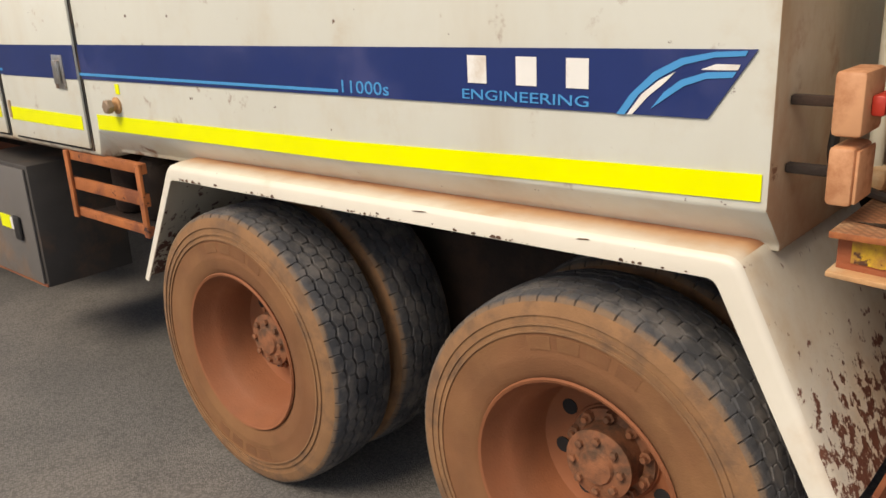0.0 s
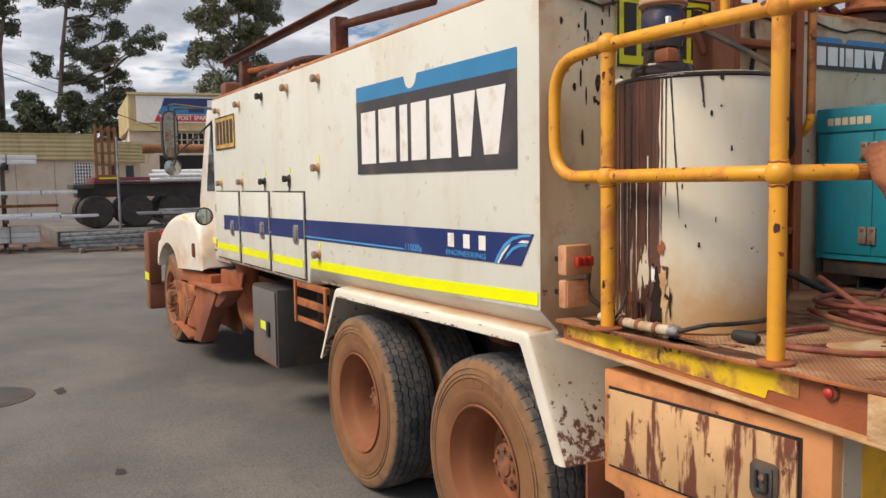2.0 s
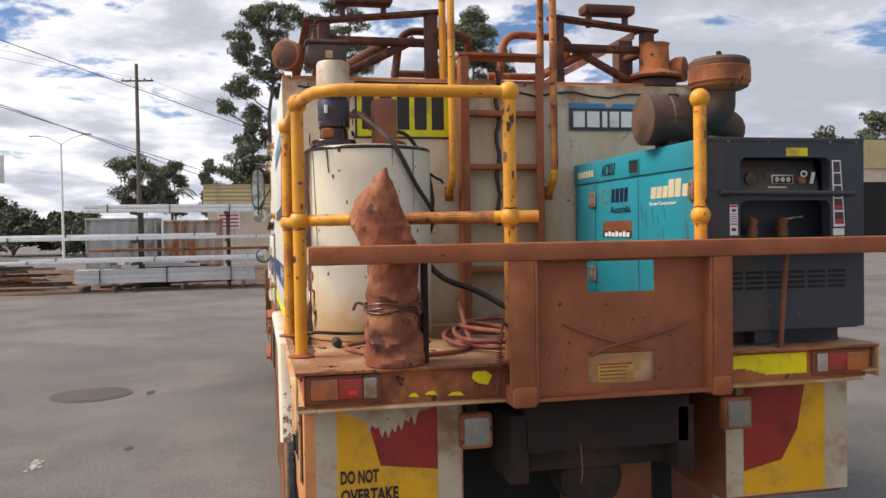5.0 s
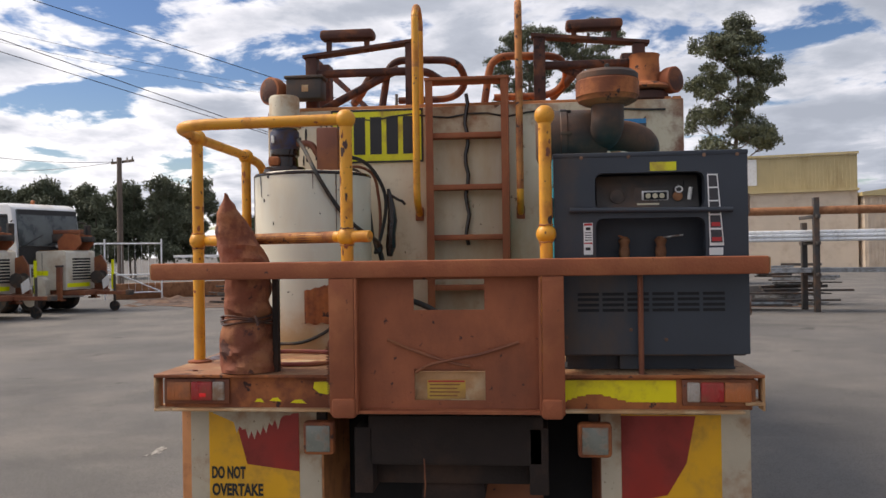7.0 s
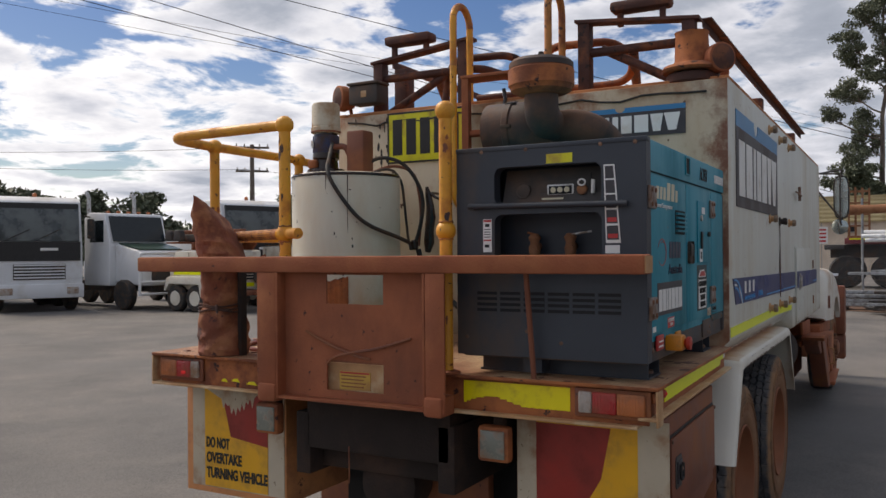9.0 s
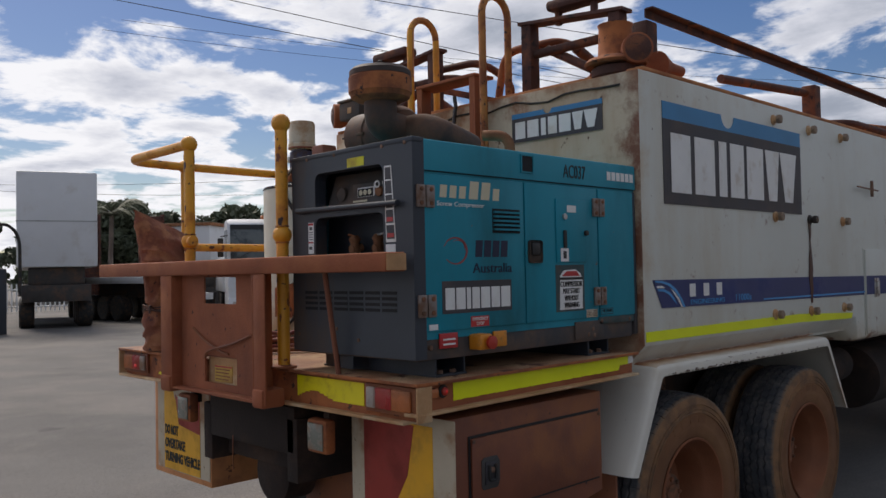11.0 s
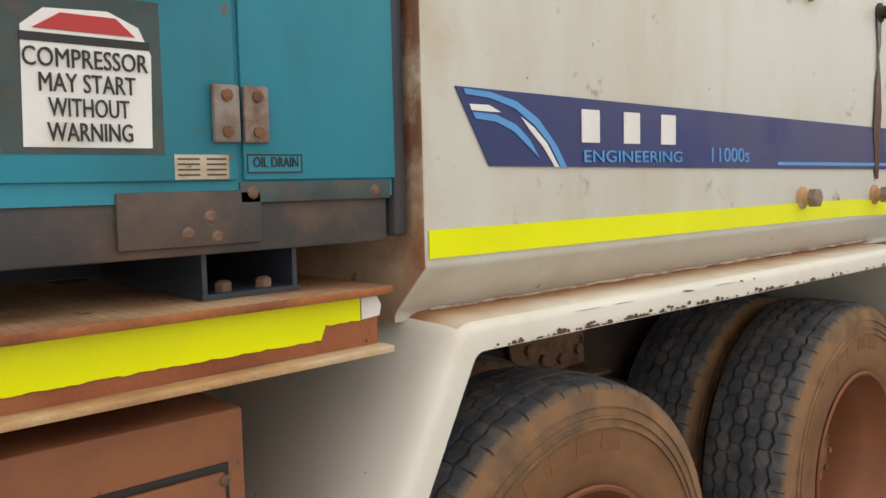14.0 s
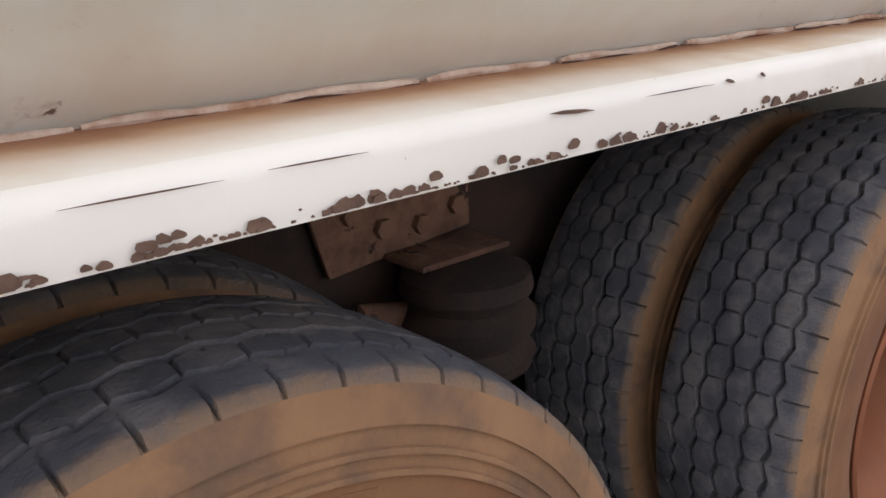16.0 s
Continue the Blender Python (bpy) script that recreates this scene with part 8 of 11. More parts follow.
def oil_drum():
    cx, cy, r = -0.092, 2.07, 0.316
    d = thing("oil_drum", (cx, cy, DZ), "tall cream steel oil drum with dark oil runs on the deck", "drum")
    part("shell", lathe([(r - 0.01, 0.0), (r, 0.008), (r, 0.925), (r - 0.006, 0.938), (r - 0.03, 0.944), (0.0, 0.948)], (cx, cy, DZ), "z", 64), M["drum"], d)
    part("top_ring", lathe([(r + 0.0006, 0.921), (r + 0.0035, 0.925), (r + 0.0035, 0.930), (r - 0.003, 0.9385)], (cx, cy, DZ), "z", 64, cap=False), M["oil_black"], d, "oily rolled rim")

    def at(a, z, lift):
        return (cx + (r + lift) * math.cos(radians(a)), cy + (r + lift) * math.sin(radians(a)), DZ + z)

    def run(a0, w, z1, z0, key, seed, lift=0.0018, lean=0.0, taper=0.45):
        """One run of oil on the shell: uneven edges, drawn out to a drop at its lower end."""
        rg = random.Random(seed)
        bm = bmesh.new()
        n = 14
        left, right = [], []
        for k in range(n + 1):
            u = k / n
            wide = w * (1.0 - taper * u + rg.uniform(-0.16, 0.16)) * (1 if k < n else 0.35)
            mid = a0 + w / 2 + lean * u + rg.uniform(-0.12, 0.12) * w
            z = z1 + (z0 - z1) * u
            left.append(bm.verts.new(at(mid - wide / 2, z, lift)))
            right.append(bm.verts.new(at(mid + wide / 2, z, lift)))
        for k in range(n):
            bm.faces.new((left[k], right[k], right[k + 1], left[k + 1]))
        part("oil_run", bm, M[key], d, "dark dried oil run")

    def blot(a, z, wa, h, key, lift, seed):
        """A flake or wet patch with a ragged outline that follows the shell."""
        rg = random.Random(seed)
        bm = bmesh.new()
        n = 16
        vs = []
        for j in range(n):
            t = 2 * math.pi * j / n
            q = rg.uniform(0.5, 1.2)
            vs.append(bm.verts.new(at(a + wa * q * math.cos(t), max(z + h * q * math.sin(t), 0.003), lift)))
        mid = bm.verts.new(at(a, z, lift + 0.0015))
        for j in range(n):
            bm.faces.new((vs[j], vs[(j + 1) % n], mid))
        part("oil_spot", bm, M[key], d)

    # angles run from the rear of the truck; the broad band of runs faces its left side
    rg = random.Random(4)
    a = -150.0
    while a < -78:
        w = rg.uniform(2.2, 5.5)
        run(a, w * 1.25, 0.922, rg.choice((0.02, 0.03, 0.05, 0.12, 0.30)), rg.choice(("oil_brown", "oil_brown", "oil_brown", "oil")), int(a * 7) + 4000, 0.0014 + 0.0005 * rg.random(), 0.0, 0.1)
        a += w
    for a, w, z, key in ((-139, 2, 0.1, "oil_black"), (-128, 1.6, 0.2, "oil_black"), (-113, 2.0, 0.05, "oil_black"), (-104, 1.2, 0.25, "oil_black"), (-96, 1.5, 0.42, "oil_black"), (-88.5, 1.0, 0.30, "oil"), (-83, 1.6, 0.20, "oil"), (-79.5, 2.2, 0.48, "oil_brown"),
                         (-76, 1.3, 0.33, "oil_brown"), (-73.2, 1.0, 0.55, "oil"), (-70.6, 1.2, 0.34, "oil"), (-67.6, 0.9, 0.50, "oil_brown"), (14, 0.8, 0.84, "oil"), (36, 1.0, 0.6, "oil")):
        run(a, w, 0.922, z, key, int(a * 3) + 900, 0.0022 + 0.0004 * rg.random())
    run(-64.6, 1.1, 0.922, 0.42, "oil_black", 11, 0.0022, 6.0)
    run(-46, 2.0, 0.922, 0.81, "oil_black", 12, 0.0022, 2.0)
    blot(-32.5, 0.915, 1.8, 0.012, "oil_black", 0.0022, 13)
    for k in range(6):
        # pale gaps where clean paint shows between the runs
        run(rg.uniform(-112, -80), 1.0, rg.uniform(0.5, 0.85), rg.uniform(0.2, 0.45), "drum", 60 + k, 0.0028)
    # flaked paint and wet oil low on the shell
    for a, z, wa, h, key, lift in ((-76, 0.19, 11.5, 0.135, "oil", 0.0024), (-72.5, 0.13, 8.0, 0.12, "oil_black", 0.0030), (-82, 0.23, 3.4, 0.085, "filter_can", 0.0036), (-86.5, 0.20, 2.2, 0.07, "filter_can", 0.0036),
                                   (-68.5, 0.19, 3.0, 0.060, "dust_cream", 0.0042), (-67.5, 0.10, 2.8, 0.055, "dust_cream", 0.0042), (-75.5, 0.215, 1.6, 0.035, "white", 0.0048), (-70, 0.312, 2.8, 0.026, "steel_dust", 0.0048), (-63.5, 0.12, 1.0, 0.06, "oil_black", 0.0046), (-88, 0.06, 3.2, 0.05, "filter_can", 0.0042), (-97, 0.10, 3.0, 0.09, "steel_dust", 0.004)):
        blot(a, z, wa, h, key, lift, int(-a * 10 + z * 100))
    for k in range(16):
        blot(rg.uniform(-60, 42), rg.uniform(0.30, 0.86), rg.uniform(0.3, 1.0), rg.uniform(0.004, 0.016), "oil_black", 0.0022, 300 + k)
    # peeling rusty plate bent round the shell
    bm = bmesh.new()
    cols = []
    for k in range(13):
        a = 5.5 + 2.6 * k
        j = 0.004 * math.sin(k * 2.1)
        lo, hi = 0.148 + 0.006 * math.sin(k * 1.3) + 0.012 * (k > 8), 0.318 + 0.0035 * k + j
        cols.append([bm.verts.new(at(a, z, l + 0.003 * (k % 2))) for z, l in ((lo, 0.001), (lo, 0.010), (hi, 0.010), (hi, 0.001))])
    for p, q in zip(cols, cols[1:]):
        for j in range(4):
            bm.faces.new((p[j], p[(j + 1) % 4], q[(j + 1) % 4], q[j]))
    bm.faces.new(cols[0]); bm.faces.new(cols[-1][::-1])
    part("bracket_plate", bm, M["orange_dust"], d, "rusty plate bent round the drum", smooth=False)
    a = radians(-86)
    px, py = cx + (r + 0.03) * math.cos(a), cy + (r + 0.03) * math.sin(a)
    part("tap_body", tube([(px, py + 0.004, DZ + 0.11), (px, py + 0.004, DZ + 0.03)], 0.015, 12), M["oil"], d, "oil-wet drain fitting")
    part("tap_pipe", tube(bend([(px - 0.20, py + 0.006, DZ + 0.026), (px + 0.06, py - 0.008, DZ + 0.026), (px + 0.19, py - 0.004, DZ + 0.028)], 0.04), 0.019, 12), M["filter_can"], d, "stained drain pipe")
    for dx in (-0.06, 0.03, 0.12):
        part("pipe_collar", lathe([(0.0195, -0.012), (0.024, -0.008), (0.024, 0.008), (0.0195, 0.012)], (px + dx, py - 0.004, DZ + 0.027), "x", 14), M["steel_brown"], d)
    part("tap_coupling", lathe([(0.017, -0.02), (0.024, -0.012), (0.024, 0.018), (0.014, 0.026)], (px + 0.20, py - 0.004, DZ + 0.028), "x", 14), M["chrome"], d)
    part("thin_hose", tube(bend([(px - 0.03, py - 0.01, DZ + 0.15), (px - 0.05, py - 0.03, DZ + 0.06), (px - 0.12, py - 0.03, DZ + 0.012)], 0.04), 0.006, 6), M["rubber"], d)
    part("thin_hose", tube(bend([(px + 0.22, py - 0.002, DZ + 0.03), (px + 0.34, py + 0.02, DZ + 0.07), at(-30, 0.045, 0.03), at(5, 0.05, 0.03), at(30, 0.12, 0.02), at(33, 0.18, 0.016)], 0.08), 0.008, 8), M["rubber"], d, "thin black hose")
    # pump head: dark base, blue body, white filter can, brown box
    pump = part("pump", lathe([(0.115, 0.0), (0.12, 0.02), (0.11, 0.045), (0.075, 0.05), (0.07, 0.10), (0.08, 0.11), (0.08, 0.19), (0.07, 0.22), (0.07, 0.262)], (-0.118, 1.905, DZ + 0.944), "z", 24), M["oil_black"], d, "oily transfer pump with a white filter can")
    part("blue_body", lathe([(0.076, 0.0), (0.0805, 0.01), (0.0805, 0.105), (0.074, 0.115)], (-0.118, 1.905, DZ + 1.078), "z", 24), M["pump_navy"], pump)
    part("blue_mark", box(-0.052, -0.036, 1.852, 1.868, DZ + 1.12, DZ + 1.16, 0.003), M["white"], pump)
    part("filter_can", lathe([(0.078, 0.0), (0.089, 0.008), (0.089, 0.034), (0.084, 0.040), (0.086, 0.046), (0.084, 0.052), (0.084, 0.165), (0.076, 0.180), (0.0, 0.184)], (-0.118, 1.905, DZ + 1.205), "z", 28), M["filter_can"], pump, "stained cream filter can with a rolled lip")
    part("filter_lip", lathe([(0.0875, 0.0), (0.091, 0.003), (0.091, 0.009), (0.0875, 0.012)], (-0.118, 1.905, DZ + 1.208), "z", 28, cap=False), M["steel_brown"], pump)
    part("motor_box", box(-0.16, -0.05, 2.10, 2.22, DZ + 0.945, DZ + 1.20, 0.012), M["steel_brown"], pump, "brown motor box")
    part("valve_block", box(-0.10, -0.02, 1.835, 1.90, DZ + 0.99, DZ + 1.045, 0.016), M["orange_dust"], pump)
    part("pump_pipe", tube(bend([(-0.10, 1.98, DZ + 1.12), (-0.10, 2.06, DZ + 1.12), (-0.10, 2.10, DZ + 1.05)], 0.03), 0.018, 10), M["steel_brown"], pump)
    part("hose", tube(bend([(-0.05, 2.00, 2.485), (0.08, 2.08, 2.40), (0.240, 2.165, 2.285), (0.180, 2.265, 2.10), (0.125, 2.350, 1.995), (-0.10, 2.430, 1.925), (-0.25, 2.40, 1.90)], 0.12), 0.011, 8), M["rubber"], pump, "black hose draped across the drum")
    part("hose", tube(bend([(-0.10, 2.19, 2.33), (-0.18, 2.23, 2.41), (-0.30, 2.335, 2.385), (-0.35, 2.418, 2.247), (-0.38, 2.432, 2.125), (-0.38, 2.387, 1.925), (-0.32, 2.37, 1.86)], 0.10), 0.011, 8), M["rubber"], pump, "looped oil-stained hose")
    part("hose", tube(bend([(-0.16, 2.20, 2.31), (-0.24, 2.28, 2.345), (-0.30, 2.325, 2.277), (-0.30, 2.368, 1.909), (-0.28, 2.40, 1.86)], 0.06), 0.008, 8), M["rubber"], pump)
    part("hose", tube(bend([(-0.20, 2.16, 2.31), (-0.30, 2.26, 2.37), (-0.40, 2.36, 2.33), (-0.43, 2.385, 2.10), (-0.40, 2.38, 1.88)], 0.08), 0.009, 8), M["steel_brown"], pump)
    part("hose_joint", lathe([(0.014, -0.03), (0.024, -0.02), (0.024, 0.02), (0.014, 0.03)], (-0.34, 2.385, 1.885), "z", 12), M["oil_black"], pump, "oily hose coupling")
    return d


oil_drum()


def wrapped_bundle():
    """A canvas sleeve tied upright to a post; its top is folded flat into a slanting fan with one high corner."""
    cx, cy = 0.898, 2.030
    b = thing("canvas_sleeve", (cx, cy, DZ), "red-dusted canvas sleeve tied round a standing bundle", "bag")
    ridge = Vector((0.31, 0.08, 0)).normalized()
    cross = Vector((-ridge.y, ridge.x, 0))
    top = Vector((0.878, 1.952, 0))
    bm = bmesh.new()
    rings = []
    n = 72
    levels = 46
    for i in range(levels + 1):
        u = i / levels
        h = 0.70 * u
        f = min(1.0, max(0.0, (h - 0.36) / 0.34))
        f2 = f * f * (3 - 2 * f)
        centre = Vector((cx, cy, 0)).lerp(top, f2)
        low = 0.106 + 0.006 * math.cos(h * 9) - 0.016 * math.exp(-((h - 0.228) / 0.022) ** 2) - 0.012 * max(0, 1 - abs(h - 0.33) / 0.1)
        half = low + (0.168 - low) * f2
        thick = low + (0.010 - low) * f ** 2.6
        ring = []
        for k in range(n):
            a = 2 * math.pi * k / n
            c, s = math.cos(a), math.sin(a)
            # the fan's corners pull out sharper than an ellipse
            e = abs(c) ** (1 - 0.35 * f) * (1 if c > 0 else -1)
            p = centre + ridge * (half * e) + cross * (thick * s * (1.0 if s < 0 else 1.14))
            z = DZ + 0.004 + h + f2 * 0.062 * e * (1.0 if e > 0 else 0.9)
            q = Vector((p.x, p.y, z))
            out = (ridge * c + cross * s)
            big = noise.noise(Vector((q.x * 7, q.y * 7, z * 5.5)))
            fold = 0.26 - abs(noise.noise(Vector((q.x * 9 + 4, q.y * 9, z * 16))))
            fine = noise.noise(q * 44)
            amp = 1.0 - 0.55 * f
            q += out * (big * 0.016 + fold * 0.034 + fine * 0.0035) * amp * (0.35 if h < 0.02 else 1.0)
            ring.append(bm.verts.new(q))
        rings.append(ring)
    for p, q in zip(rings, rings[1:]):
        for k in range(n):
            bm.faces.new((p[k], p[(k + 1) % n], q[(k + 1) % n], q[k]))
    bm.faces.new(rings[0][::-1]); bm.faces.new(rings[-1])
    part("sleeve", bm, M["bag"], b)
    for h, w in ((0.217, 0.0045), (0.230, 0.005), (0.243, 0.004)):
        part("tie_wire", tube([(cx + 0.109 * math.cos(a), cy + 0.006 + 0.116 * math.sin(a), DZ + h + 0.007 * math.sin(3 * a + h * 90)) for a in [2 * math.pi * k / 24 for k in range(24)]], w, 6, closed=True), M["oil"], b, "dark twisted tie wire")
    part("wire_tail", tube(bend([(cx - 0.06, cy - 0.09, DZ + 0.23), (cx - 0.09, cy - 0.13, DZ + 0.245), (cx - 0.12, cy - 0.14, DZ + 0.21)], 0.02), 0.006, 6), M["oil"], b)
    part("wire_tail", tube(bend([(cx + 0.09, cy + 0.05, DZ + 0.235), (cx + 0.12, cy + 0.08, DZ + 0.25), (cx + 0.125, cy + 0.09, DZ + 0.21)], 0.02), 0.006, 6), M["oil"], b)
    part("support_bar", box(cx - 0.02, cx + 0.02, cy + 0.118, cy + 0.142, DZ + 0.001, DZ + 0.46, 0.003), M["chassis"], b, "dark flat steel bar beside the sleeve")
    return b


wrapped_bundle()


def hose_heap():
    h = thing("hose_heap", (0.45, 2.60, DZ), "loose heap of red air hose on the chequer deck", "hose")
    rg = random.Random(12)
    for k in range(5):
        cx, cy = 0.42 + rg.uniform(-0.10, 0.12), 2.62 + rg.uniform(-0.08, 0.10)
        rx, ry = rg.uniform(0.20, 0.36), rg.uniform(0.16, 0.27)
        ph = rg.uniform(0, 6)
        pts = [(cx + rx * math.cos(a + ph) + 0.02 * math.sin(3 * a), cy + ry * math.sin(a + ph), DZ + 0.012 + 0.016 * k + 0.01 * math.sin(2 * a + k)) for a in [2 * math.pi * j / 36 * 0.92 for j in range(37)]]
        part("hose_turn", tube(pts, 0.011, 8), M["hose"] if k != 2 else M["rubber"], h)
    part("hose_end", tube(bend([(0.62, 2.42, DZ + 0.012), (0.78, 2.24, DZ + 0.012), (0.72, 1.98, DZ + 0.012), (0.42, 1.86, DZ + 0.012), (0.30, 2.02, DZ + 0.02), (0.32, 2.30, DZ + 0.012)], 0.14), 0.011, 8), M["hose"], h)
    part("hose_end", tube(bend([(0.15, 2.48, DZ + 0.17), (0.34, 2.46, DZ + 0.08), (0.55, 2.44, DZ + 0.014)], 0.1), 0.011, 8), M["hose"], h)
    part("coupling", lathe([(0.018, -0.05), (0.022, -0.03), (0.022, 0.03), (0.014, 0.05)], (0.33, 1.86, DZ + 0.024), "x", 12), M["rubber"], h)
    return h


hose_heap()
rg = random.Random(30)
for k in range(20):
    # flakes of mud and rust lying on the deck
    x, y = rg.uniform(-0.2, 0.96), rg.uniform(1.72, 2.5)
    if math.hypot(x + 0.087, y - 2.07) < 0.34 or math.hypot(x - 0.895, y - 2.02) < 0.13:
        continue
    r = rg.uniform(0.008, 0.024)
    bm = bmesh.new()
    add_prism(bm, [(x + r * math.cos(t) * rg.uniform(0.5, 1.2), y + r * math.sin(t) * rg.uniform(0.5, 1.2)) for t in [2 * math.pi * j / 7 for j in range(7)]], "z", DZ + 0.0005, DZ + 0.005)
    solid("mud_flake", bm, M["steel_brown"], "dry brown flake of mud on the deck", "mud flake", group="mud flakes on the deck")



def deck_stain(cx, cy, rx, ry, key, seed, label):
    """A thin uneven skin on the deck: spilt oil or trodden mud."""
    rg = random.Random(seed)
    o = [(cx + rx * math.cos(t) * rg.uniform(0.65, 1.1), cy + ry * math.sin(t) * rg.uniform(0.65, 1.1)) for t in [2 * math.pi * j / 18 for j in range(18)]]
    part("deck_stain", prism(o, "z", DZ + 0.0006, DZ + 0.0016), M[key], deck, label)


deck_stain(-0.06, 1.712, 0.36, 0.062, "oil_black", 2, "wet black oil stain")
deck_stain(0.34, 1.715, 0.26, 0.05, "oil", 3, "dried oil stain")
deck_stain(0.62, 2.15, 0.16, 0.22, "dust_cream", 5, "pale dust patch")
deck_stain(0.80, 2.75, 0.10, 0.25, "steel_brown", 6, "trodden brown mud")
# ---- the yard round the truck ----
# a manhole cover and pale scuffs in the asphalt
mh = thing("manhole_cover", (-6.35, -0.45, 0), "round dark iron manhole cover in the asphalt", "manhole cover")
part("frame", lathe([(0.46, 0.0), (0.46, 0.006), (0.40, 0.008)], (-6.35, -0.45, 0), "z", 40), M["mesh_dark"], mh)
part("lid", lathe([(0.395, 0.0), (0.395, 0.007), (0.0, 0.009)], (-6.35, -0.45, 0.003), "z", 40), M["mesh_dark"], mh)


def length(name, a, b, w, h, material, parent, bevel=0.0):
    """A straight length of steel of section w by h between two points at its lower middle."""
    a, b = Vector(a), Vector(b)
    d = b - a
    turn = math.degrees(math.atan2(d.y, d.x))
    tilt = math.degrees(math.atan2(d.z, math.hypot(d.x, d.y)))
    m = Matrix.Translation(a) @ pose(0, 0, 0, 0, 0, turn) @ pose(0, 0, 0, 0, -tilt, 0)
    return part(name, box(0, d.length, -w / 2, w / 2, 0, h, bevel, m), material, parent)


def along(p, s, dz=0.0):
    """A place in the steel racks: s metres along them from their right end."""
    return (-26.86 + 0.0985 * s + p[0], 1.32 - 0.995 * s, p[1] + dz)


def steel_rack():
    r = thing("steel_rack", (-26.3, -3.0, 0), "dark steel stacking rack holding long galvanised lengths", "rack")
    for s in (0.9, 3.9):
        for dx in (-0.75, -0.2):
            x, y, z = along((dx, 0), s)
            part("post", box(x - 0.06, x + 0.06, y - 0.06, y + 0.06, 0, 2.80, 0.006), M["mesh_dark"], r)
        for z in (0.16, 0.98, 1.72, 2.66):
            x, y, _ = along((0.7, 0), s)
            part("arm", box(x - 1.0, x + 1.0, y - 0.05, y + 0.05, z - 0.09, z, 0.004), M["mesh_dark"], r)
    return r


steel_rack()


def bundle(name, label, dx, z, s0, s1, rows, cols, w, h, key, jitter=0.0, category="steel lengths"):
    b = thing(name, along((dx, z), (s0 + s1) / 2), label, category, group="steel lengths in the racks")
    rg = random.Random(int(z * 100 + s0 * 10))
    for i in range(rows):
        for k in range(cols):
            j0, j1 = rg.uniform(-jitter, jitter), rg.uniform(-jitter, jitter)
            a = along((dx + k * (w + 0.01), z + i * (h + 0.008)), s0 + j0)
            c = along((dx + k * (w + 0.01), z + i * (h + 0.008)), s1 + j1)
            length("length", a, c, w, h, M[key], b, 0.006)
    for s in (s0 + 0.8, (s0 + s1) / 2, s1 - 0.8):
        a = along((dx - w, z), s)
        part("strap", box(a[0], a[0] + cols * (w + 0.01) + w * 0.9, a[1] - 0.012, a[1] + 0.012, z - 0.004, z + rows * (h + 0.009)), M["mesh_dark"], b)
    return b


bundle("white_channel_bundle", "bundle of white steel channels strapped on dunnage", 0.0, 0.26, 0.0, 5.9, 3, 3, 0.22, 0.15, "white_profile")
bundle("galvanised_bundle", "strapped bundle of galvanised steel lengths", 0.15, 2.66, 0.0, 5.6, 2, 4, 0.14, 0.13, "white_profile", 0.05)
bundle("galvanised_bundle", "long galvanised purlins on a rack", 0.25, 1.73, -0.9, 8.6, 1, 4, 0.16, 0.10, "mesh_galv", 0.35)
bundle("galvanised_bundle", "long galvanised purlins on a rack", 0.45, 1.84, 1.2, 11.0, 1, 2, 0.18, 0.09, "white_profile", 0.3)
bundle("galvanised_bundle", "rusty steel lengths on a rack", -0.35, 1.32, -0.6, 5.4, 1, 3, 0.16, 0.09, "rust_pipe", 0.5)
bundle("galvanised_bundle", "long galvanised purlins on a rack", 0.30, 0.98, -1.4, 8.0, 1, 5, 0.15, 0.08, "mesh_galv", 0.4)
bundle("galvanised_bundle", "long galvanised purlins on a rack", 0.40, 1.07, -0.6, 7.2, 1, 3, 0.15, 0.07, "white_profile", 0.4)
for s in (0.4, 2.4, 4.6, 5.6):
    x, y, _ = along((0.35, 0), s)
    solid("timber_dunnage", box(x - 0.7, x + 0.9, y - 0.05, y + 0.05, 0.0, 0.165, 0.006), M["pole_wood"], "weathered timber bearer under steel", "timber", group="timber bearers")

# grey steel lying by the end of the racks
low_stack = thing("grey_beam_stack", (-24.4, 3.1, 0), "low stack of grey steel beams on a pallet", "steel beams", group="steel lengths in the racks")
rg = random.Random(17)
for k in range(7):
    z = 0.13 + 0.11 * (k // 2)
    a = (-24.9 + 0.22 * (k % 2) + rg.uniform(-0.05, 0.05), 1.9 + rg.uniform(-0.2, 0.3), z)
    b = (-24.6 + 0.22 * (k % 2) + rg.uniform(-0.05, 0.3), 4.6 + rg.uniform(-0.3, 0.3), z + (0.0 if k < 5 else 0.05))
    length("beam", a, b, 0.16, 0.10, M["dull_galv"] if k % 4 else M["mesh_dark"], low_stack, 0.006)
for y in (2.3, 3.4, 4.2):
    part("pallet_board", box(-25.3, -24.0, y - 0.06, y + 0.06, 0.0, 0.125, 0.005), M["pole_wood"], low_stack)

# the right-hand racks: heavy pipe on tall posts, tubes and plates below
def right_rack():
    r = thing("pipe_rack", (-22.3, 9.0, 0), "steel rack carrying a rusty pipe and galvanised tubes", "rack")
    for y in (6.95, 8.1, 11.5, 14.5):
        x = -22.85 + (y - 5) * 0.16
        for dx in (0.0, 1.1):
            part("post", box(x + dx - 0.08, x + dx + 0.08, y - 0.08, y + 0.08, 0, 3.32 if dx else 2.62, 0.006), M["mesh_dark"], r)
        for z in (1.14, 2.05, 2.82):
            part("arm", box(x - 0.3, x + 1.35, y - 0.05, y + 0.05, z - 0.1, z, 0.004), M["mesh_dark"], r)
    return r


